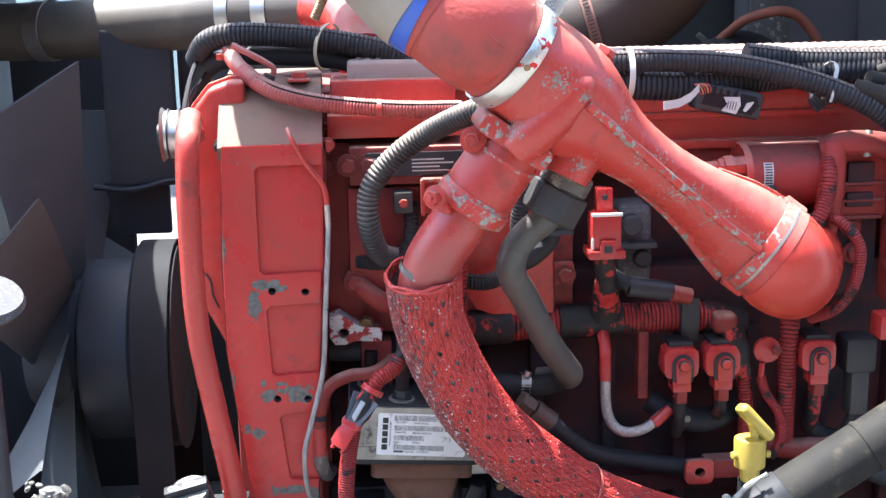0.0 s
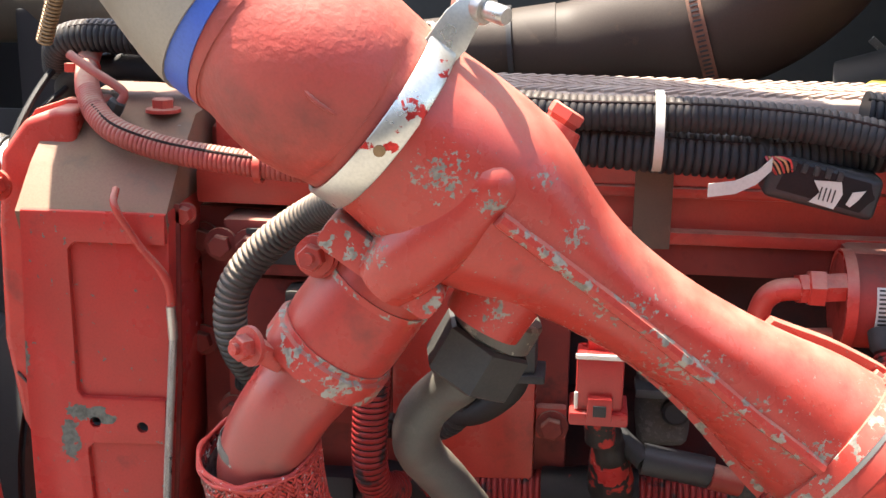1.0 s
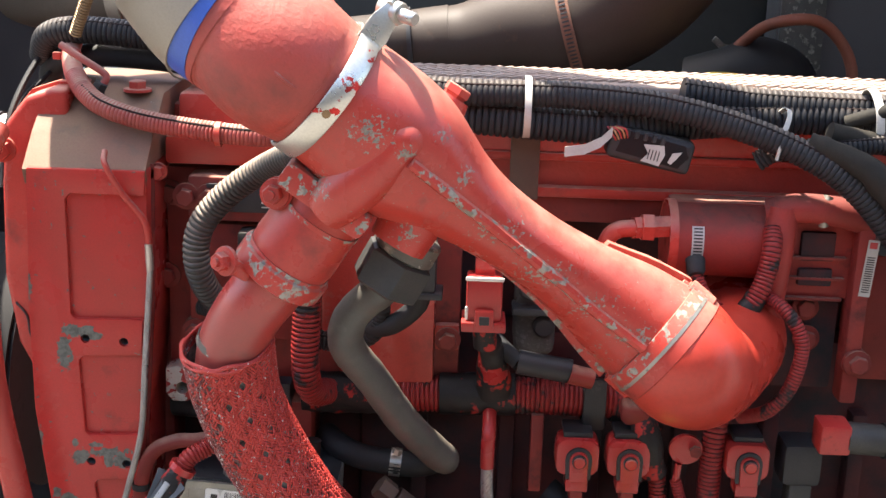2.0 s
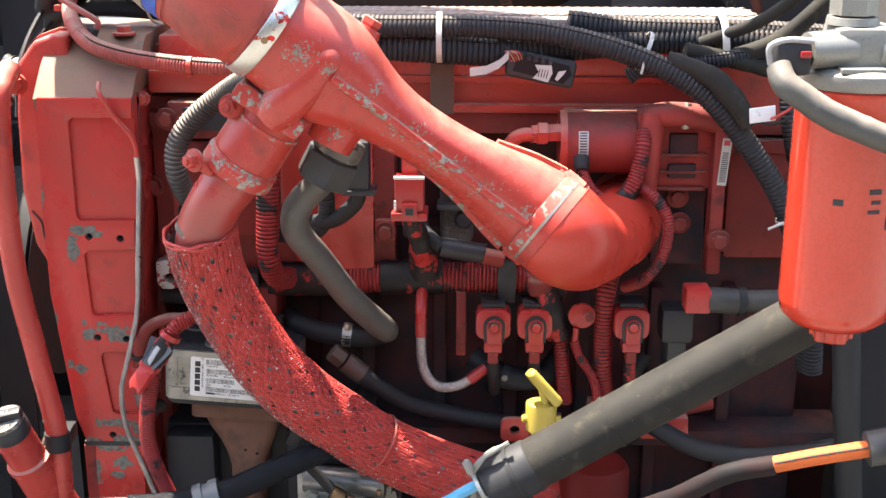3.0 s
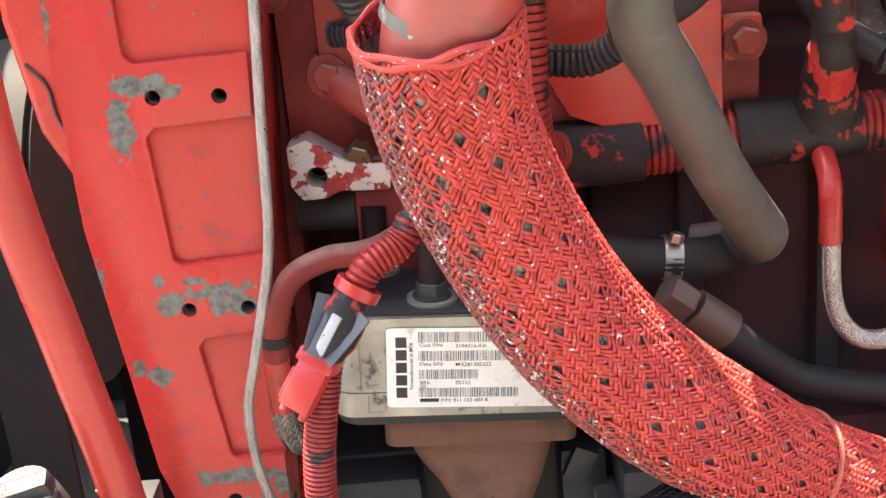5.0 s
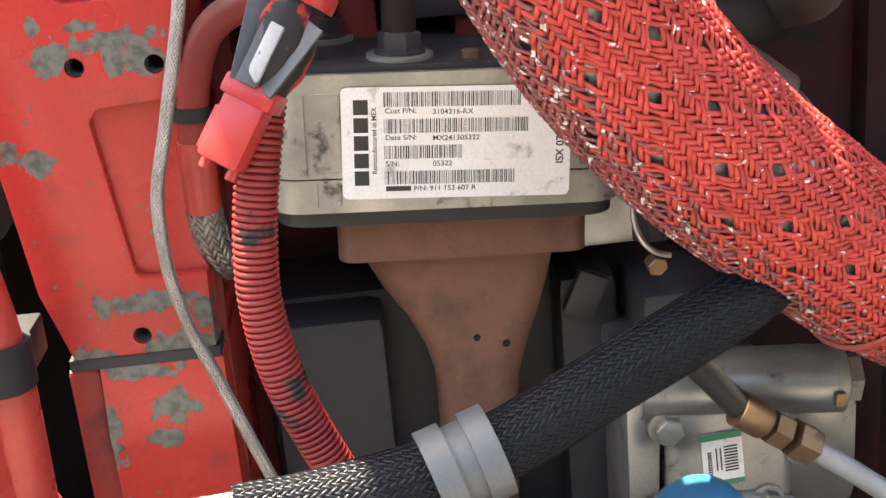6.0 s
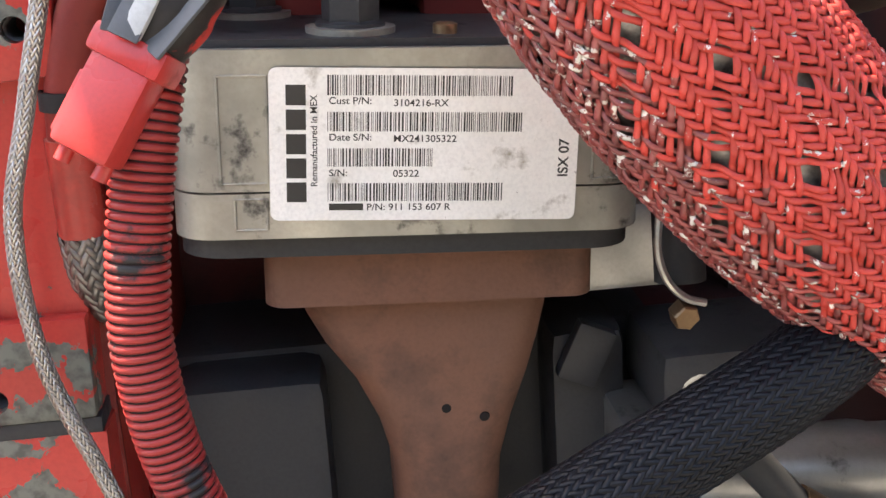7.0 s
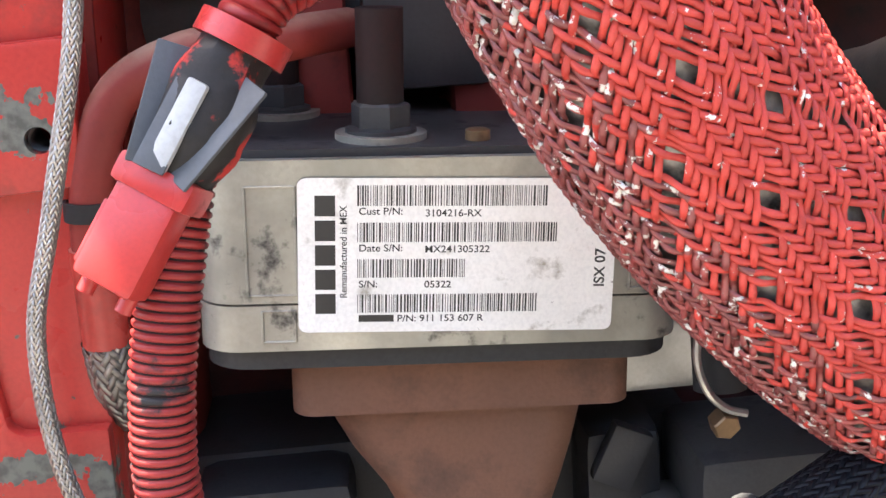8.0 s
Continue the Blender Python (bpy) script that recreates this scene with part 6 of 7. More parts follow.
line_thing("wiring_conduit", [(0.735, 1.305, 1.40), (0.739, 1.300, 1.349), (0.762, 1.300, 1.256), (0.779, 1.300, 1.159), (0.79, 1.31, 1.05)], 0.0115, "black_conduit", "black conduit dropping beside the filter", "wiring loom", ridge=(0.0048, 0.0014))
line_thing("taped_cable", [(0.64, 1.33, 1.43), (0.70, 1.30, 1.46), (0.76, 1.28, 1.51), (0.85, 1.28, 1.56)], 0.007, "strut", "thin black cable at the firewall", "cable")
line_thing("red_wire", [(0.685, 1.255, 1.362), (0.707, 1.24, 1.366), (0.728, 1.215, 1.395), (0.745, 1.21, 1.44), (0.765, 1.22, 1.49), (0.80, 1.25, 1.52)], 0.0016, "wire_red", "thin red wire with a paper flag", "wire", seg=8)
line_thing("black_wire", [(0.685, 1.255, 1.358), (0.71, 1.24, 1.360), (0.735, 1.212, 1.39), (0.752, 1.21, 1.44), (0.775, 1.22, 1.49), (0.81, 1.25, 1.52)], 0.0016, "rubber", "thin black wire beside the red one", "wire", seg=8)
solo("paper_flag", turned(block((-0.014, -0.0012, -0.008), (0.014, 0.0012, 0.008), 0.0008), (0.693, 1.243, 1.368), 0, -6, 8), "paper", "white paper flag on the wires", "label")
cable_tie((0.3525, 1.316, 1.437), (1, 0, 0.0), 0.0265, 0.0060)
cable_tie((0.575, 1.322, 1.420), (0.8, 0, -0.35), 0.0235, 0.0045, tail=(-0.004, -0.006, -0.018))
cable_tie((0.664, 1.338, 1.432), (1, 0, 0.1), 0.0275, 0.0075)
cable_tie((0.742, 1.292, 1.242), (0.4, 0, -0.9), 0.0135, 0.0040, tail=(-0.026, -0.004, -0.008))
flag = thing("cable_tie_tail", "loose flat white strap end by the module", "cable tie", group="cable ties on the loom")
fb = bmesh.new()
skin(fb, [[Vector((x, 1.300 - 0.004 * k, z)) + Vector((0, 0, s)) for s in (0.0045, -0.0045)] + [Vector((x, 1.3012 - 0.004 * k, z)) + Vector((0, 0, s)) for s in (-0.0045, 0.0045)] for k, (x, z) in enumerate(((0.428, 1.420), (0.418, 1.411), (0.404, 1.405), (0.386, 1.403)))])
part("strap", fb, "white", flag)
for k in range(5):
    line_thing("lead_wire", [(0.424 + 0.002 * k, 1.305, 1.424), (0.428 + 0.003 * k, 1.302, 1.418 + 0.001 * k), (0.436 + 0.002 * k, 1.312, 1.406)], 0.0009, "wire_tan" if k % 2 else "wire_red", "thin coloured lead into the module", "wire", "leads of the module", seg=6)
md = thing("wiring_module", "black plastic module with a torn white label", "connector")
MM = pose(0.466, 1.318, 1.404, 0, 12, 0)
part("case", placed(block((-0.040, -0.012, -0.016), (0.036, 0.02, 0.014), 0.006, segments=3), MM), "black_plastic", md)
part("raised_lid", placed(slab([(-0.030, 0.012), (0.028, 0.010), (0.033, 0.000), (0.026, -0.012), (-0.034, -0.010)], -0.0121, -0.008, 0.0015), MM), "groove", md)
part("lead_boot", placed(tube([(-0.036, 0.0, 0.008), (-0.046, 0.0, 0.014), (-0.052, 0.004, 0.022)], [0.009, 0.007, 0.006], 0.003, 14, rough=0.001), MM), "rubber", md)
for k in range(6):
    part("rib", placed(block((-0.036 + 0.008 * k, -0.0135, 0.006), (-0.032 + 0.008 * k, -0.010, 0.013), 0.0008), MM), "black_plastic", md)
part("torn_label", placed(slab([(-0.010, 0.003), (0.008, 0.006), (0.011, -0.002), (0.008, -0.013), (-0.009, -0.012), (-0.004, -0.004)], -0.0128, -0.0122, 0), MM), "white", md, "torn white label")
part("torn_label", placed(slab([(0.017, 0.001), (0.025, 0.004), (0.022, -0.003), (0.018, -0.009), (0.015, -0.008)], -0.0128, -0.0122, 0), MM), "white", md)
bars([(-0.004 + 0.003 * k, -0.009, -0.003 + 0.003 * k, 0.000) for k in range(4)], MM @ pose(0, -0.0129, 0, 90), "ink", "print_bar", md, 0.00008)
sb = thing("loom_bracket", "bent steel bracket carrying the looms", "bracket")
part("upright", block((0.341, 1.348, 1.345), (0.368, 1.353, 1.425), 0.001), "bracket", sb)
part("foot", block((0.336, 1.335, 1.408), (0.374, 1.36, 1.416), 0.001), "bracket", sb)

# top left hoses
line_thing("heater_hose", [(-0.122, 1.44, 1.452), (-0.105, 1.41, 1.474), (-0.075, 1.40, 1.482), (-0.02, 1.395, 1.480), (0.03, 1.392, 1.474), (0.092, 1.392, 1.461), (0.13, 1.392, 1.448), (0.19, 1.40, 1.425)], 0.0125, "black_conduit", "black corrugated hose across the cover top", "hose", ridge=(0.0048, 0.0013), seg=18)
line_thing("heater_hose", [(-0.125, 1.47, 1.41), (-0.11, 1.435, 1.442), (-0.07, 1.42, 1.456), (0.017, 1.41, 1.454), (0.091, 1.405, 1.440), (0.18, 1.41, 1.419)], 0.0115, "rubber", "black rubber hose below it", "hose", seg=16)
cable_tie((0.030, 1.400, 1.465), (0.84, -0.54, -0.1), 0.0262, 0.0040, label="yellowed nylon cable tie round the heater hoses", mat="old_nylon")
line_thing("thin_black_cable", [(-0.10, 1.46, 1.468), (-0.12, 1.42, 1.45), (-0.13, 1.36, 1.40), (-0.132, 1.34, 1.34)], 0.003, "rubber", "thin black cable hanging by the cover", "cable", seg=8)
up = thing("upper_coolant_pipe", "dusty tan coolant pipe with band clamps", "pipe")
UPP = [(-0.75, 1.80, 1.475), (-0.50, 1.79, 1.470), (-0.33, 1.76, 1.472), (-0.20, 1.72, 1.482), (-0.10, 1.68, 1.492), (0.0, 1.62, 1.50), (0.09, 1.56, 1.50)]
part("pipe", tube(UPP, 0.040, 0.01, 32), "shaded_pipe", up)
for x, w in ((-0.36, 0.024), (-0.095, 0.018), (-0.045, 0.02)):
    i = min(range(len(UPP)), key=lambda k: abs(UPP[k][0] - x))
    yy, zz = float(np.interp(x, [p[0] for p in UPP], [p[1] for p in UPP])), float(np.interp(x, [p[0] for p in UPP], [p[2] for p in UPP]))
    part("clamp_band", ring_band((x, yy, zz), (0.92, -0.38, 0.05), 0.0405, w, 0.002, 36), "steel", up, "steel band clamp")
part("red_neck", tube([(0.02, 1.60, 1.50), (0.06, 1.52, 1.49), (0.07, 1.47, 1.45)], 0.036, 0.006, 28), "red", up, "red painted pipe neck")

# far pipe and duct
dt = thing("air_duct", "dusty brown air intake duct behind the engine", "air duct")
part("duct_neck", tube([(0.02, 1.92, 1.40), (0.12, 1.94, 1.410), (0.20, 1.955, 1.418), (0.27, 1.955, 1.424)], [0.040, 0.042, 0.044, 0.05], 0.01, 32), "brown_pipe", dt, "dusty neck of the duct")
part("duct_body", tube([(0.215, 1.955, 1.418), (0.29, 1.955, 1.424), (0.36, 1.95, 1.440), (0.435, 1.94, 1.452), (0.490, 1.935, 1.482), (0.540, 1.93, 1.530), (0.575, 1.925, 1.60), (0.59, 1.92, 1.74)], [0.046, 0.052, 0.066, 0.078, 0.085, 0.088, 0.09, 0.09], 0.01, 36), "brown_pipe", dt)
part("duct_clamp", ring_band((0.434, 1.94, 1.452), (0.93, -0.1, 0.28), 0.079, 0.016, 0.003, 48), "rust", dt, "rusty worm clamp")
part("duct_clamp", ring_band((0.216, 1.955, 1.419), (0.96, 0, 0.1), 0.047, 0.006, 0.003, 36), "dark_metal", dt)
slots = bmesh.new()
cax = Vector((0.93, -0.1, 0.28)).normalized()
cu1 = cax.orthogonal().normalized()
cu2 = cax.cross(cu1)
for k in range(90):
    w = 2 * math.pi * k / 90
    rad_ = cu1 * math.cos(w) + cu2 * math.sin(w)
    bmesh.ops.create_cube(slots, size=1.0, matrix=Matrix.Translation(Vector((0.434, 1.94, 1.452)) + rad_ * 0.0822) @ Matrix((cax, rad_, cax.cross(rad_))).transposed().to_4x4() @ Matrix.Diagonal((0.009, 0.0012, 0.0022, 1)))
tagged(part("clamp_thread", slots, "dark_metal", dt, "dark screw slots of the worm clamp"), kind="stuff")
line_thing("faded_hose", [(0.70, 2.15, 1.40), (0.712, 2.11, 1.424), (0.728, 2.06, 1.450), (0.760, 2.03, 1.463), (0.80, 2.045, 1.460), (0.832, 2.055, 1.438), (0.855, 2.06, 1.405), (0.862, 2.06, 1.37), (0.860, 2.07, 1.31)], 0.0085, "rust_hose", "faded red-brown hose arched at the firewall", "hose")
fc = thing("hose_nipple", "pale crusted nipple under the faded hose", "hose fitting")
part("stem", lathe([(-0.045, 0.010), (-0.01, 0.011), (0.0, 0.013), (0.012, 0.012)], (0.695, 2.16, 1.395), (0.3, -0.3, 0.8), 14), "collar", fc)
part("wing", turned(block((-0.026, -0.003, -0.005), (0.022, 0.003, 0.005), 0.002), (0.692, 2.155, 1.404), 0, 40, 0), "collar", fc)
line_thing("firewall_hose", [(0.64, 2.16, 1.345), (0.70, 2.14, 1.358), (0.745, 2.13, 1.372), (0.785, 2.13, 1.352), (0.80, 2.15, 1.28)], [0.045, 0.054, 0.056, 0.048, 0.04], "rubber", "fat black hose at the firewall", "hose", seg=20)
solo("yellow_cap", lathe([(0, 0.030), (0.02, 0.030), (0.026, 0.022)], (0.62, 1.80, 1.385), (0, 0, 1), 24), "yellow", "yellow cap behind the valve cover", "cap")
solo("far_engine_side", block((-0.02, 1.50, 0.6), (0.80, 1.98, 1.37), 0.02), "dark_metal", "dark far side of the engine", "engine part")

# ---- fan and pulleys ----
fan = thing("engine_fan", "dark grey plastic engine cooling fan", "fan")
FC = Vector((-0.325, 1.56, 1.08))
part("fan_hub", lathe([(-0.04, 0.04), (-0.038, 0.075), (0.02, 0.085), (0.028, 0.08), (0.03, 0.05)], FC, (1, 0, 0), 48), "fan", fan)
for k in range(8):
    blade = bmesh.new()
    rr = []
    for q in np.linspace(0.07, 0.34, 8):
        pitch = radians(58 - 20 * (q - 0.07) / 0.27)
        ch = 0.058 + 0.09 * (q - 0.07)
        rr.append([(ch * math.cos(pitch) * s * 0.75 + 0.004 * n, ch * math.sin(pitch) * s + 0.004 * n * 0.5 + 0.02 * math.sin(q * 6), q + 0.02 * s * (q - 0.07) / 0.27) for s, n in ((-1, 0.4), (-0.4, 0.7), (0.4, 0.7), (1, 0.4), (1, -0.4), (-1, -0.4))])
    skin(blade, rr)
    blade.transform(Matrix.Translation(FC) @ Matrix.Rotation(radians(45 * k + 14), 4, "X"))
    part("blade", blade, "fan_blade", fan)
dp = thing("fan_drive", "dark fan clutch and drive pulley with a worn belt", "fan drive")
PCt = Vector((-0.198, 1.555, 1.075))
part("clutch", lathe([(-0.095, 0.06), (-0.090, 0.112), (-0.084, 0.116), (-0.030, 0.116), (-0.026, 0.110)], PCt, (1, 0, 0), 56), "fan", dp)
part("pulley", lathe([(-0.026, 0.09), (-0.026, 0.134), (-0.022, 0.130), (0.022, 0.130), (0.026, 0.134), (0.026, 0.08)], PCt, (1, 0, 0), 64), "dark_metal", dp)
part("crank_pulley", lathe([(-0.026, 0.06), (-0.026, 0.130), (0.026, 0.130), (0.026, 0.06)], PCt - Vector((0, 0, 0.50)), (1, 0, 0), 48), "dark_metal", dp)
loop = [(0.134 * math.cos(radians(a)), 0.134 * math.sin(radians(a)) + (0 if a < 181 else -0.50)) for a in list(range(0, 181, 8)) + [180] + list(range(184, 361, 8)) + [360]]
strap = bmesh.new()
skin(strap, [[PCt + Vector((x, y * (1 + e / 0.134), z + (e * z / 0.134 if z > 0 else 0))) for x, e in ((-0.022, 0.0), (0.022, 0.0), (0.022, 0.005), (-0.022, 0.005))] for y, z in loop + loop[:1]], caps=False)
part("belt", strap, "belt", dp, "worn grey-black belt")
iw = thing("idler_pulley", "bright steel idler pulley", "pulley")
part("rim", lathe([(-0.020, 0.020), (-0.020, 0.031), (-0.016, 0.027), (0.016, 0.027), (0.020, 0.031), (0.020, 0.020)], (-0.140, 1.40, 1.372), (1, 0, 0), 40), "steel", iw)
part("hub", lathe([(-0.025, 0.012), (0.04, 0.012)], (-0.140, 1.40, 1.372), (1, 0, 0), 20), "dark_metal", iw)
for dx in (-0.012, 0.0, 0.012):
    part("groove", ring_band((-0.140 + dx, 1.40, 1.372), (1, 0, 0), 0.027, 0.002, 0.0022, 36), "dark_metal", iw)
sh = thing("fan_shroud", "black plastic radiator fan shroud", "fan shroud")
part("shroud_panel", block((-0.56, 1.42, 0.45), (-0.53, 2.30, 1.60), 0.01), "fan", sh)
# unseen panel added to keep the sun off the fan
part("top_panel", block((-0.53, 1.30, 1.588), (-0.315, 1.95, 1.61), 0.006), "fan", sh, "unseen flat black panel added to shade the fan")
part("upper_baffle", block((-0.28, 1.70, 1.26), (-0.185, 1.73, 1.475), 0.006), "fan", sh, "dark upright baffle")
part("lower_baffle", block((-0.315, 1.735, 1.185), (-0.205, 1.75, 1.262), 0.004), "fan", sh)
# dark panel added to close the pale gap behind the blades
part("shroud_ring", block((-0.46, 1.93, 0.80), (-0.29, 1.95, 1.50), 0.006), "fan", sh, "dark panel added to fill the pale gap behind the fan")
part("lower_lip", tube([(-0.30, 1.695, 1.262), (-0.25, 1.692, 1.258), (-0.20, 1.695, 1.268), (-0.17, 1.70, 1.27)], 0.004, 0.01, 8), "fan", sh)
solo("radiator", block((-0.68, 1.42, 0.45), (-0.565, 2.3, 1.60), 0.01), "dark_metal", "dark radiator core behind the shroud", "radiator")
solo("shroud_bracket", block((-0.188, 1.78, 1.30), (-0.168, 1.80, 1.45), 0.003), "fan", "dark bracket by the shroud", "bracket")
solo("pale_disc_cap", lathe([(0, 0.0), (0.001, 0.036), (0.006, 0.039), (0.012, 0.036)], (-0.29, 1.10, 1.262), (0.25, -0.3, 1), 32), "speckled", "pale speckled metal disc cap", "cap")
solo("cap_stem", lathe([(0, 0.012), (0.30, 0.012)], (-0.292, 1.104, 0.97), (0, 0, 1), 16), "dark_metal", "dark stem below the disc cap", "stem")

# ---- right: fuel filter, strut ----
ff = thing("fuel_filter", "glossy orange-red fuel filter canister with an aluminium head", "fuel filter")
FX, FY = 0.699, 0.955
can = part("canister", lathe([(0, 0.030), (0.002, 0.036), (0.010, 0.0445), (0.022, 0.0465), (0.192, 0.0465), (0.196, 0.0475), (0.202, 0.0475), (0.204, 0.044)], (FX, FY, 1.246), (0, 0, 1), 56), "red_filter", ff)
kn = lathe([(-0.016, 0.013), (-0.014, 0.015), (-0.004, 0.015), (0.002, 0.010)], (FX, FY, 1.246), (0, 0, 1), 20)
part("drain_knob", kn, "red_filter", ff)
for k in range(5):
    a = radians(72 * k)
    part("knob_lobe", lathe([(-0.014, 0.005), (-0.004, 0.005)], (FX + 0.014 * math.cos(a), FY + 0.014 * math.sin(a), 1.246), (0, 0, 1), 12), "red_filter", ff)
part("head_disc", lathe([(0.0, 0.046), (0.006, 0.048), (0.012, 0.047), (0.016, 0.040)], (FX, FY, 1.450), (0, 0, 1), 48), "alu", ff)
fhead = part("head_body", block((FX - 0.026, FY - 0.026, 1.462), (FX + 0.026, FY + 0.026, 1.498), 0.008), "alu", ff)
part("side_port", tube([(FX - 0.012, FY - 0.012, 1.480), (FX - 0.048, FY - 0.022, 1.480)], [0.016, 0.014], 0.004, 20), "alu", fhead)
part("side_port", tube([(FX + 0.012, FY - 0.012, 1.478), (FX + 0.06, FY - 0.02, 1.476)], [0.016, 0.020], 0.004, 20), "alu", fhead)
part("shelf", block((FX - 0.024, FY - 0.040, 1.464), (FX + 0.012, FY - 0.02, 1.468), 0.001), "alu", ff)
part("top_neck", lathe([(0, 0.021), (0.006, 0.020)], (FX - 0.008, FY, 1.498), (0, 0, 1), 24), "alu", ff)
part("top_hex", hexagon((FX - 0.008, FY, 1.502), (0, 0, 1), 0.0185, 0.018), "alu", ff)
for k, (x, y, w, h) in enumerate(((0.0, 0.03, 0.010, 0.004), (0.001, 0.022, 0.008, 0.003), (0.0, 0.014, 0.010, 0.003), (0.014, 0.0, 0.006, 0.010), (-0.028, 0.020, 0.008, 0.005))):
    ang = math.asin(max(-0.9, min(0.9, (x + 0.010) / 0.0467)))
    bars([(-w / 2, 0, w / 2, h)], pose(FX + 0.0467 * math.sin(ang), FY - 0.0467 * math.cos(ang), 1.34 + y, 90, 0, math.degrees(ang)), "dark_metal", "faded_mark", can, 0.0003)
part("mount_arm", block((FX + 0.02, FY - 0.02, 1.466), (1.0, FY + 0.02, 1.490), 0.004), "alu_dirty", ff, "mounting arm to the cab side")
part("mount_post", block((0.98, FY - 0.03, 1.44), (1.02, 1.40, 1.51), 0.004), "alu_dirty", ff)
wl = thing("fuel_line", "dusty dark rubber fuel hose with a quick connector", "hose")
part("hose", tube([(0.626, 0.915, 1.470), (0.630, 0.905, 1.458), (0.643, 0.90, 1.449), (0.664, 0.896, 1.436), (0.712, 0.892, 1.417), (0.78, 0.89, 1.397), (0.9, 0.92, 1.37)], [0.0095, 0.0105, 0.0105, 0.0108, 0.0108, 0.0108, 0.0108], 0.003, 20, rough=0.0006), "grey_rubber", wl)
part("connector", block((0.626, 0.916, 1.462), (0.652, 0.942, 1.488), 0.005), "black_plastic", wl, "dark quick connector")
part("latch", tube([(0.622, 0.925, 1.470), (0.620, 0.922, 1.484), (0.632, 0.918, 1.490), (0.652, 0.918, 1.489)], 0.0026, 0.003, 10), "zinc", wl)
part("lock_tab", block((0.642, 0.912, 1.477), (0.650, 0.918, 1.482), 0.0006), "red_plastic", wl, "small red lock tab")

st = thing("hood_strut", "thick grey rubber-sleeved strut with a dark end ferrule", "strut")
S0, S1 = Vector((0.440, 1.050, 1.050)), Vector((1.10, 1.065, 1.452))
SD = (S1 - S0).normalized()
part("sleeve", tube([S0, S0.lerp(S1, 0.5), S1], 0.0255, 0.01, 36, rough=0.0004), "strut", st)
part("joint_band", ring_band(S0 + SD * 0.103, SD, 0.0255, 0.004, 0.0012, 40), "strut", st)
part("ferrule", lathe([(-0.036, 0.024), (-0.034, 0.0265), (0.014, 0.0270), (0.016, 0.0255)], S0, SD, 36), "rubber", st, "black rubber ferrule")
part("ferrule_lip", ring_band(S0 + SD * -0.004, SD, 0.0265, 0.004, 0.0016, 36), "rubber", st)
part("end_clamp", lathe([(-0.042, 0.020), (-0.041, 0.0260), (-0.037, 0.0260), (-0.036, 0.022)], S0, SD, 32), "alu_dirty", st, "crusted metal end clamp")
part("clamp_tongue", tube([S0 - SD * 0.040 + Vector((-0.014, -0.012, 0.026)), S0 - SD * 0.02 + Vector((-0.016, -0.012, 0.034)), S0 + Vector((-0.012, -0.012, 0.036))], 0.003, 0.003, 8, rough=0.002), "alu", st)
part("clamp_screw", lathe([(0, 0.0045), (0.012, 0.0045), (0.014, 0.003)], S0 - SD * 0.038 + Vector((-0.016, -0.014, 0.026)), (-0.4, -0.2, 1), 12), "alu", st)
SB = Vector((0, -1, 0))
SB = (SB - SD * SB.dot(SD)).normalized()
RODM = Matrix.Translation(S0 - SD * 0.034) @ Matrix((SB, SB.cross(SD) * -1, SD)).transposed().to_4x4()
rod = part("rod", placed(block((-0.004, -0.012, -0.13), (0.004, 0.012, 0.0), 0.001), RODM), "collar", st, "grimy floor of the channel bar")
for y0 in (-0.0135, 0.0075):
    part("rail", placed(block((-0.004, y0, -0.13), (0.010, y0 + 0.006, 0.002), 0.001), RODM), "blue_paint", rod, "blue painted rail of the bar")
crust = bmesh.new()
rng_c = random.Random(4)
for k in range(26):
    a = rng_c.uniform(0, 2 * math.pi)
    q = S0 - SD * rng_c.uniform(0.034, 0.044) + (SB * math.cos(a) + SB.cross(SD) * math.sin(a)) * rng_c.uniform(0.016, 0.024)
    bmesh.ops.create_icosphere(crust, subdivisions=1, radius=rng_c.uniform(0.0015, 0.0035), matrix=Matrix.Translation(q) @ Matrix.Rotation(rng_c.uniform(0, 3), 4, "X") @ Matrix.Diagonal((1, 0.7, 1.3, 1)))
tagged(part("crust", crust, "alu", st, "pale flaking crust round the end"), kind="stuff")
ot = thing("orange_tube", "orange ribbed tube on a dark hose", "hose")
part("tube", tube([(0.634, 0.86, 1.158), (0.67, 0.86, 1.166), (0.712, 0.86, 1.174)], 0.0068, 0.003, 18), "orange_tube", ot)
part("ridge_line", tube([(0.634, 0.8545, 1.1620), (0.67, 0.8545, 1.1700), (0.712, 0.8545, 1.1780)], 0.0007, ridge=(0.0024, 0.0006), seg=6), "dark_metal", ot)
part("end_boot", tube([(0.708, 0.86, 1.173), (0.73, 0.86, 1.177)], 0.014, 0.003, 18), "grey_hex", ot, "grey end boot")
part("dark_hose", tube([(0.636, 0.86, 1.158), (0.60, 0.87, 1.144), (0.565, 0.89, 1.112), (0.52, 0.94, 1.062), (0.46, 1.0, 0.99), (0.40, 1.06, 0.93)], 0.0082, 0.004, 16, rough=0.0005), "groove", ot, "dark hose tail")
line_thing("thin_line", [(0.700, 0.985, 1.25), (0.73, 1.00, 1.236), (0.78, 1.02, 1.22), (0.86, 1.05, 1.20)], 0.0030, "rubber", "thin dark line behind the filter", "hose", seg=8)
line_thing("low_pipe", [(0.60, 1.30, 0.985), (0.66, 1.25, 0.975), (0.74, 1.22, 0.985), (0.84, 1.20, 1.02), (0.95, 1.2, 1.06)], 0.011, "rubber", "dark pipe low behind the strut", "pipe")
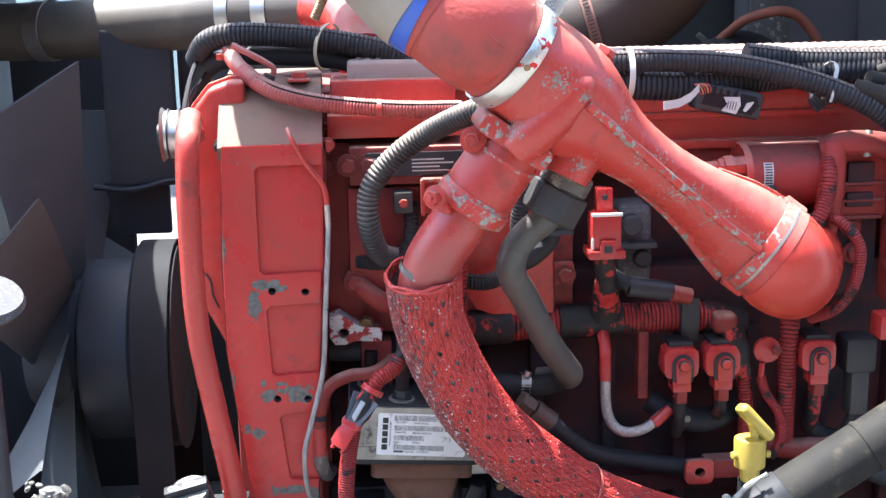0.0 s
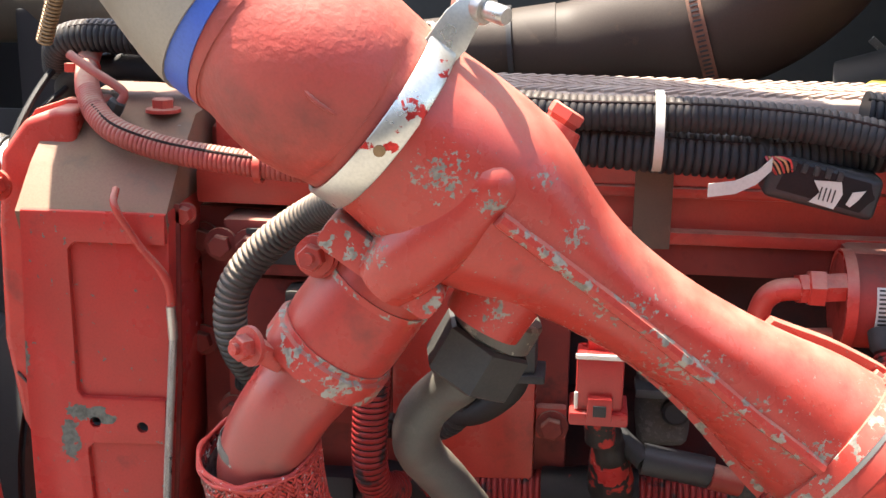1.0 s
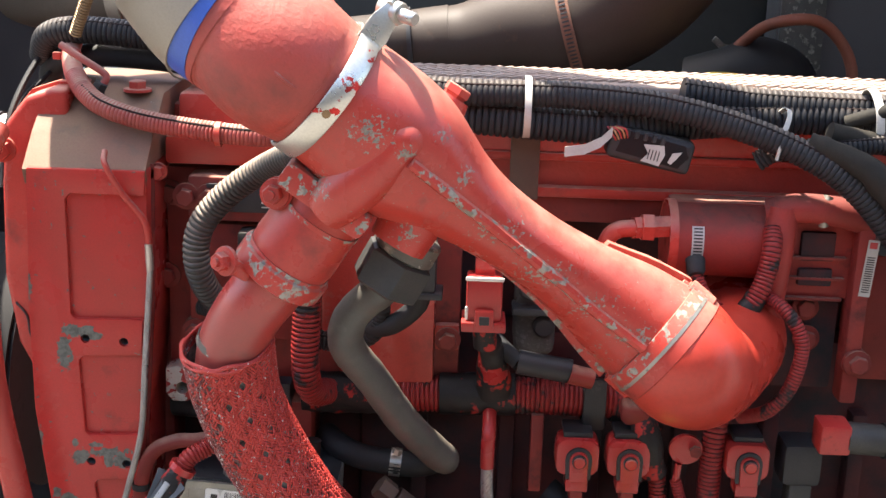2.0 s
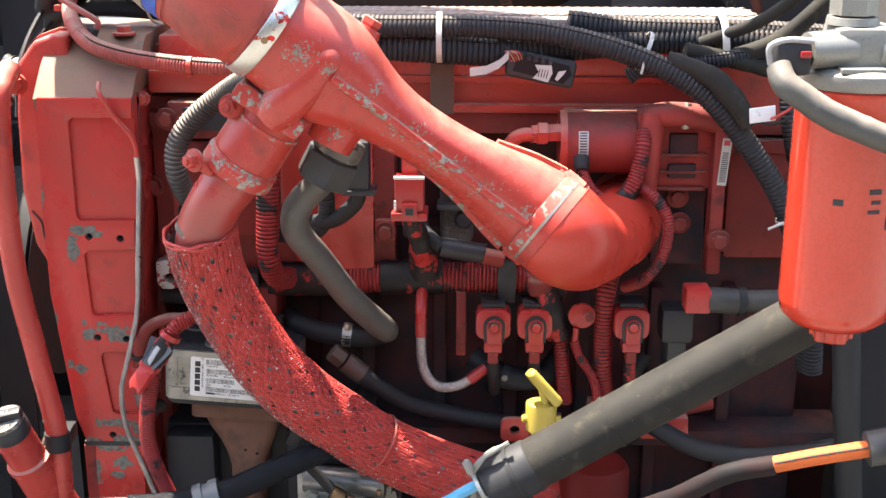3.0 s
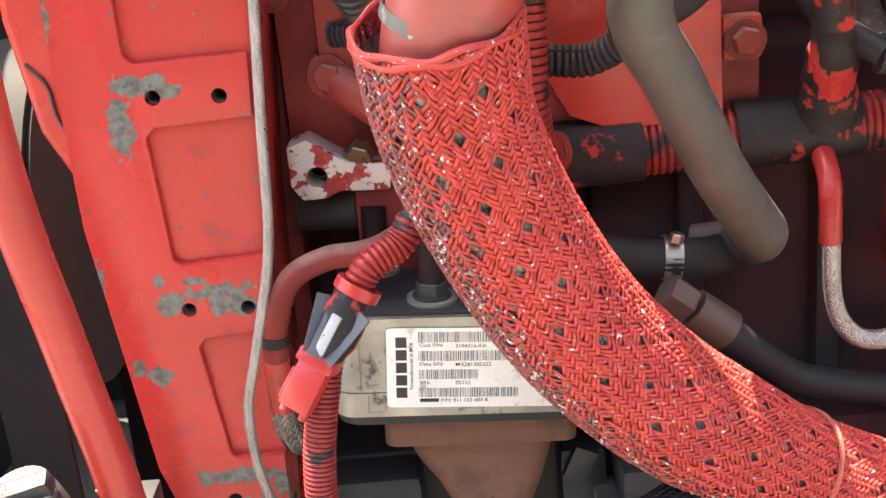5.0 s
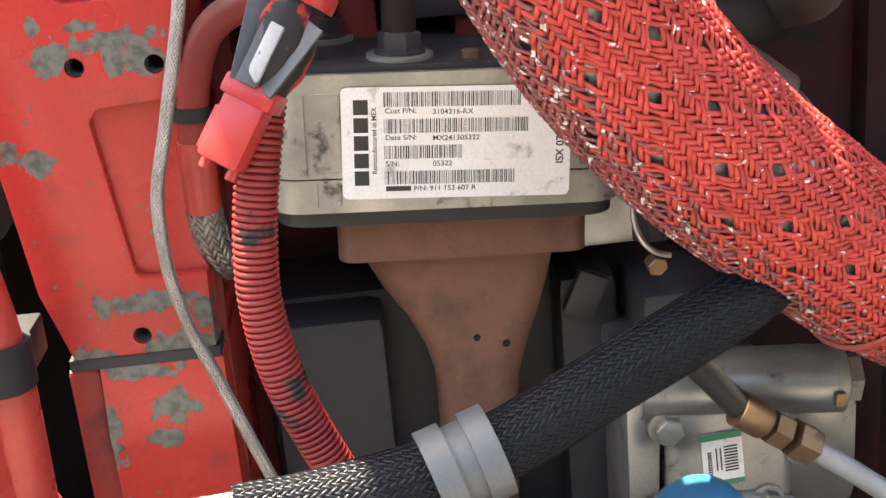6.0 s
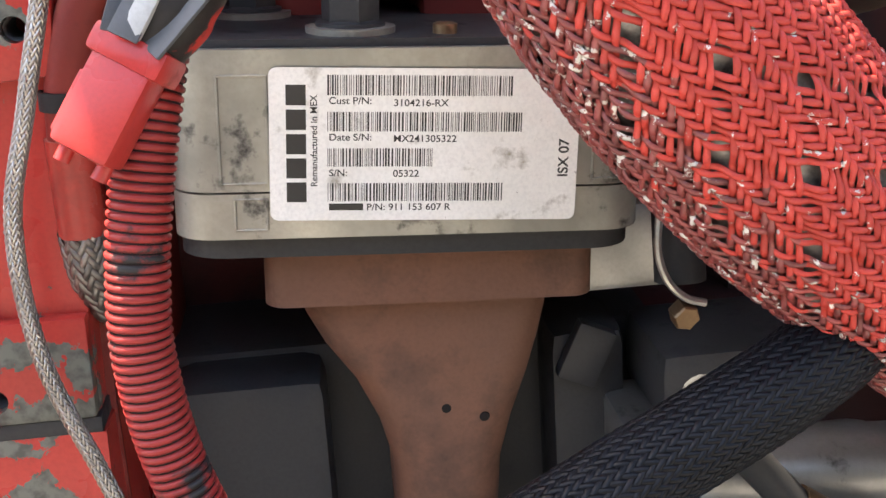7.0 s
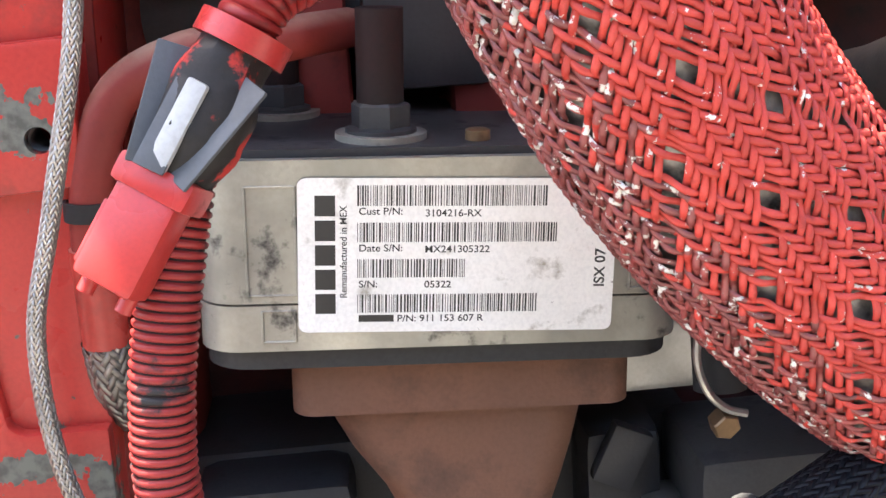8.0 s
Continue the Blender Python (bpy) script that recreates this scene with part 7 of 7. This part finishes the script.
line_thing("low_pipe", [(0.84, 1.22, 0.72), (0.82, 1.21, 0.90), (0.80, 1.20, 1.05), (0.79, 1.22, 1.20)], 0.015, "rubber", "dark upright hose by the footwell", "hose")

# ---- lower left ----
of = thing("oil_filler", "red oil filler tube with a grey lettered cap", "oil filler")
OC = Vector((-0.130, 1.205, 1.020))
OD = Vector((-0.22, -0.34, 0.91)).normalized()
part("filler_tube", lathe([(-0.20, 0.026), (-0.068, 0.0235), (-0.066, 0.0255), (-0.060, 0.0255), (-0.058, 0.0215), (-0.012, 0.0215)], OC, OD, 32), "red", of)
part("cap_skirt", lathe([(-0.018, 0.0220), (-0.014, 0.0225), (-0.002, 0.0225), (0.0, 0.0215)], OC, OD, 40), "black_plastic", of, "black ribbed cap skirt")
part("cap_top", lathe([(-0.001, 0.0215), (0.004, 0.0215), (0.006, 0.022)], OC, OD, 40), "collar", of, "dusty pale cap top")
oa = OD.cross(Vector((1, 0, 0.35))).normalized()
ob_ = oa.cross(OD)
OM = Matrix.Translation(OC + OD * 0.0062) @ Matrix((ob_, oa, OD)).transposed().to_4x4()
part("grip_bar", placed(block((-0.023, -0.006, -0.002), (0.023, 0.006, 0.009), 0.002), OM), "black_plastic", of, "dark grip bar")
if (OM.to_3x3() @ Vector((1, 0, 0))).x < 0:
    OM = OM @ Matrix.Rotation(math.pi, 4, "Z")
letters("OIL FILL", 0.0085, (-0.0185, -0.003), of, OM @ Matrix.Translation((0, 0, 0.0091)), "zinc", thick=0.0003)
letters("ENGINE", 0.0085, (-0.0165, -0.0165), of, OM @ Matrix.Translation((0, 0, 0.0002)), "ink", thick=0.0003)
cf = thing("crusted_fitting", "small metal fitting with pale flaking crust", "pipe fitting")
part("stub", lathe([(-0.12, 0.007), (0.0, 0.007), (0.002, 0.011), (0.012, 0.011), (0.014, 0.006)], (-0.258, 1.15, 1.045), (0.1, 0, 1), 18), "grey_cast", cf)
flakes = bmesh.new()
rng_f = random.Random(9)
for k in range(16):
    q = Vector((-0.258 + rng_f.uniform(-0.022, 0.018), 1.15 + rng_f.uniform(-0.010, 0.010), 1.057 + rng_f.uniform(-0.012, 0.010)))
    bmesh.ops.create_icosphere(flakes, subdivisions=1, radius=rng_f.uniform(0.003, 0.007), matrix=Matrix.Translation(q) @ Matrix.Rotation(rng_f.uniform(0, 3), 4, "Y") @ Matrix.Diagonal((1, 0.8, 0.6, 1)))
tagged(part("crust", flakes, "collar", cf, "pale flaking crust"), kind="stuff")
wc = thing("wire_clip", "bent bare wire clip beside the filler", "clip")
part("wire", tube([(-0.115, 1.22, 0.988), (-0.104, 1.232, 0.976), (-0.099, 1.236, 0.985), (-0.092, 1.236, 1.002), (-0.098, 1.235, 1.010)], 0.0022, 0.002, 8, rough=0.001), "alu", wc)
part("wire", tube([(-0.132, 1.215, 1.000), (-0.115, 1.222, 0.985), (-0.102, 1.23, 0.972), (-0.100, 1.23, 0.95)], 0.0016, 0.002, 8, rough=0.001), "white", wc)
BH = [(-0.40, 1.10, 0.956), (-0.12, 1.13, 0.951), (0.0, 1.147, 0.947), (0.05, 1.155, 0.947), (0.108, 1.164, 0.954), (0.16, 1.177, 0.972), (0.224, 1.196, 0.996), (0.252, 1.224, 1.005), (0.262, 1.275, 1.006), (0.264, 1.34, 1.0)]
bh = thing("braided_hose", "long braided hose, bare steel at one end and black further on", "hose")
part("core", tube(BH, 0.0098, 0.006, 18), "dark_metal", bh)
woven(BH[:3] + [(0.022, 1.150, 0.947)], 0.0108, 24, 0.0022, 0.0024, 0.0004, "braid_steel", "steel_braid", bh, 0.06, "bare stainless braid")
part("black_core", tube([(0.018, 1.150, 0.947)] + BH[3:], 0.0128, 0.006, 20), "rubber", bh)
woven([(0.018, 1.150, 0.947)] + BH[3:8], 0.0132, 44, 0.0018, 0.0018, 0.0003, "braid_black", "black_braid", bh, 0.08, "glossy black braid")
gc = thing("hose_clip", "grey nylon double clip round the braided hose", "hose clip")
gdir = Vector((0.93, 0.17, 0.25))
for off, w in ((-0.009, 0.010), (0.009, 0.010)):
    part("ring", ring_band(Vector((0.104, 1.163, 0.953)) + gdir * off, gdir, 0.0145, w, 0.0040, 36), "grey_clamp", gc)
part("bridge", ring_band((0.104, 1.163, 0.953), gdir, 0.0140, 0.012, 0.0022, 36), "grey_clamp", gc)

# plug and conduit next to the compressor
cn = thing("harness_plug", "red plastic harness plug hanging from taped wires", "connector")
T0, T1 = Vector((0.0275, 1.188, 1.0725)), Vector((0.0635, 1.200, 1.128))
CD = (T1 - T0).normalized()
CX = Vector((0.80, -0.35, -0.48))
CX = (CX - CD * CX.dot(CD)).normalized()
CY = CD.cross(CX)
if CY.y > 0:
    CX, CY = -CX, -CY
CMx = Matrix.Translation(T0) @ Matrix((CX, CY, CD)).transposed().to_4x4()
part("shell", placed(block((-0.0085, -0.003, 0.0), (0.0085, 0.0095, 0.026), 0.0022), CMx), "red_plastic", cn)
part("collar", placed(block((-0.0105, -0.005, 0.024), (0.0105, 0.0105, 0.032), 0.002), CMx), "red_plastic", cn)
for sx in (-0.0055, 0.0055):
    part("peg", placed(lathe([(0, 0.0022), (0.0045, 0.0022)], (sx, 0.002, -0.004), (0, 0, 1), 10), CMx), "red_plastic", cn)
part("tape_boot", tube([T0 + CD * 0.030, T0 + CD * 0.042, T0 + CD * 0.062, T0 + CD * 0.070], [0.0100, 0.0125, 0.0105, 0.009], 0.002, 14, rough=0.0028), "tape", cn, "torn black tape boot")
for fx, fa, fw in ((-0.007, -24, 0.006), (0.0075, 28, 0.005), (0.002, 6, 0.004)):
    part("tape_flap", placed(turned(block((-fw, -0.0006, -0.016), (fw, 0.0006, 0.014), 0.0005), (fx, 0.0118 - abs(fx) * 0.5, 0.046), 8, fa * 0.4, fa), CMx), "torn_tape", cn, "torn grey tape flap")
part("bare_strip", placed(block((-0.0028, 0.0105, 0.031), (0.0028, 0.013, 0.054), 0.001), CMx), "zinc", cn, "pale strip showing through the tape")
part("rail", placed(block((0.0082, 0.0015, 0.002), (0.0104, 0.0060, 0.019), 0.0008), CMx), "red_plastic", cn)
part("ring", ring_band(T0 + CD * 0.068, CD, 0.009, 0.006, 0.003, 24), "red_plastic", cn)
part("red_sleeve", tube([T0 + CD * 0.066, T0 + CD * 0.080, (0.0865, 1.210, 1.147), (0.094, 1.214, 1.158)], 0.0078, ridge=(0.0032, 0.0012), seg=14), "red_conduit", cn)
part("wire_wrap", tube([(0.090, 1.212, 1.152), (0.101, 1.218, 1.168), (0.108, 1.235, 1.18), (0.112, 1.30, 1.188)], 0.0078, 0.003, 14, rough=0.0012), "tape", cn)
line_thing("corrugated_conduit", [(0.046, 1.205, 1.100), (0.0415, 1.199, 1.080), (0.0375, 1.195, 1.060), (0.0345, 1.192, 1.040), (0.0335, 1.190, 1.015), (0.039, 1.190, 0.981), (0.0545, 1.190, 0.940), (0.075, 1.185, 0.905), (0.10, 1.18, 0.86)],
           0.0080, "red_conduit", "red corrugated conduit with black smears hanging down", "conduit", ridge=(0.0026, 0.0013), seg=18)
rp = thing("oil_feed_pipe", "red pipe with a braided lower end", "pipe")
RPp = [(0.090, 1.33, 1.118), (0.075, 1.290, 1.120), (0.060, 1.278, 1.1195), (0.040, 1.276, 1.1185), (0.019, 1.274, 1.108), (0.0085, 1.272, 1.083), (0.0055, 1.272, 1.050), (0.0055, 1.273, 1.030)]
part("pipe", tube(RPp, 0.0070, 0.003, 18), "red_grimy", rp)
part("lower_sleeve", tube([(0.0058, 1.272, 1.062), (0.0055, 1.273, 1.030)], 0.0078, 0.003, 18), "red", rp)
part("band", ring_band((0.0065, 1.272, 1.074), (0.05, 0, 1), 0.0070, 0.006, 0.0012, 20), "rubber", rp)
part("braid_core", tube([(0.0055, 1.273, 1.031), (0.0065, 1.277, 1.014), (0.0105, 1.288, 1.000), (0.015, 1.318, 0.992)], 0.0070, 0.003, 16), "dark_metal", rp)
woven([(0.0055, 1.273, 1.031), (0.0065, 1.277, 1.014), (0.0105, 1.288, 1.000), (0.015, 1.318, 0.992)], 0.0076, 18, 0.0020, 0.0023, 0.0004, "braid_steel", "steel_braid", rp, 0.08, "grimy steel braid")
solo("dark_pipe", tube([(0.02, 1.36, 1.125), (0.06, 1.355, 1.125), (0.12, 1.36, 1.12)], 0.016, 0.004, 18), "dark_metal", "dark pipe above the compressor", "pipe")
solo("black_block", block((0.095, 1.325, 1.095), (0.140, 1.39, 1.16), 0.004), "black_plastic", "black block above the compressor", "engine part")

# fuel lift pump
ap = thing("lift_pump", "cast aluminium pump body with a green and white label", "pump")
part("body", block((0.204, 1.2575, 0.80), (0.266, 1.345, 0.915), 0.007, segments=3), "grey_cast", ap)
part("upper_barrel", tube([(0.194, 1.272, 0.922), (0.285, 1.268, 0.917)], 0.0165, 0.004, 28), "grey_cast", ap)
part("barrel_end", lathe([(0, 0.0165), (0.006, 0.0165), (0.008, 0.013)], (0.284, 1.268, 0.917), (1, -0.04, -0.05), 28), "alu", ap)
part("end_bolt", hexagon((0.291, 1.268, 0.9165), (1, -0.04, -0.05), 0.012, 0.008), "alu_dirty", ap)
part("yellow_clip", block((0.2815, 1.2485, 0.911), (0.2865, 1.253, 0.918), 0.001), "brass", ap, "small brass clip")
part("rib", tube([(0.198, 1.262, 0.862), (0.245, 1.258, 0.860), (0.262, 1.262, 0.856)], 0.0075, 0.004, 18), "grey_cast", ap)
part("flange", slab([(0.186, 0.935), (0.186, 0.83), (0.200, 0.83), (0.204, 0.935)], 1.262, 1.33, 0.003), "grey_cast", ap)
part("upper_cast", block((0.20, 1.285, 0.93), (0.262, 1.345, 0.962), 0.008), "dark_metal", ap)
part("side_cast", block((0.240, 1.275, 0.84), (0.305, 1.34, 0.905), 0.01), "grey_cast", ap)
for bx, bz, br in ((0.205, 0.905, 0.007), (0.268, 0.888, 0.0065), (0.21, 0.858, 0.006), (0.252, 0.862, 0.006)):
    part("pump_bolt", hexagon((bx, 1.2575 if bx > 0.22 else 1.2605, bz), (0, -1, 0), br, 0.008, washer=br * 1.35), "alu_dirty", ap)
part("cap_rim", ring_band((0.232, 1.2580, 0.84), (0, 1, 0), 0.017, 0.006, 0.003, 28), "grey_cast", ap)
AM = pose(0.2215, 1.2566, 0.8740, 90, 0, 0) @ Matrix.Rotation(radians(4), 4, "Z")
part("label", placed(block((0, 0, 0), (0.0195, 0.026, 0.0003), 0), AM), "paper", ap, "white label with small print")
bars([(0, 0.0225, 0.0195, 0.026), (0, -0.002, 0.0195, 0.0005)], AM @ Matrix.Translation((0, 0, 0.0004)), "green", "green_stripe", ap, 0.0001)
bars([(0.0025, 0.004 + 0.0013 * k, 0.0045, 0.0048 + 0.0013 * k) for k in range(10)] + [(0.0065, 0.006, 0.0072, 0.018), (0.0085, 0.006, 0.0092, 0.018)] + [(0.0105, 0.005 + 0.0016 * k, 0.017, 0.0058 + 0.0016 * k) for k in range(9)],
     AM @ Matrix.Translation((0, 0, 0.0004)), "ink", "print_bar", ap, 0.0001)
bf = thing("brass_line_fitting", "brown brass fittings joining a black hose to a pale line", "pipe fitting")
part("black_hose", tube([(0.196, 1.225, 0.975), (0.205, 1.232, 0.958), (0.217, 1.234, 0.943), (0.231, 1.234, 0.926)], 0.0062, 0.003, 14), "rubber", bf)
fd = Vector((0.029, 0.0, -0.020)).normalized()
part("ferrule", lathe([(0, 0.0085), (0.014, 0.0085), (0.016, 0.0070)], (0.231, 1.2345, 0.9245), fd, 18), "brass", bf)
part("middle_nut", hexagon((0.2435, 1.2345, 0.9155), fd, 0.0085, 0.012), "brass", bf)
part("end_nut", hexagon((0.2535, 1.2345, 0.9085), fd, 0.0095, 0.015), "brass", bf)
part("pale_line", tube([(0.264, 1.2345, 0.901), (0.285, 1.2345, 0.885), (0.33, 1.23, 0.85)], 0.0052, 0.003, 14), "zinc", bf)
solo("blue_bowl", lathe([(0, 0.022), (0.012, 0.022), (0.020, 0.017), (0.024, 0.008), (0.025, 0.001)], (0.208, 1.215, 0.875), (0, -0.35, 1), 32), "blue_cap", "dark blue plastic bowl below the pump", "bowl")
rn = thing("small_pipe_nut", "small brass nut with a thin wire ring", "pipe fitting")
part("nut", hexagon((0.204, 1.275, 0.984), (0.1, -1, -0.2), 0.005, 0.008), "brass", rn)
part("stub", tube([(0.203, 1.27, 0.996), (0.203, 1.275, 1.03)], 0.009, 0.003, 14), "rubber", rn)
part("wire_ring", tube([(0.1935, 1.262, 1.022), (0.1925, 1.260, 1.010), (0.1955, 1.259, 1.000), (0.2015, 1.259, 0.9935), (0.2085, 1.259, 0.991)], 0.0014, 0.002, 8), "steel", rn)


# ---- each thing's origin at its foot ----
bpy.context.view_layer.update()
for ob in [o for o in scene.objects if o.type == "EMPTY" and not o.parent]:
    pts = [c.matrix_world @ Vector(q) for c in ob.children_recursive if c.type == "MESH" for q in c.bound_box]
    if not pts:
        continue
    foot = Vector(((min(p.x for p in pts) + max(p.x for p in pts)) / 2, (min(p.y for p in pts) + max(p.y for p in pts)) / 2, min(p.z for p in pts)))
    ob.location = foot
    for c in ob.children:
        c.location = c.location - foot
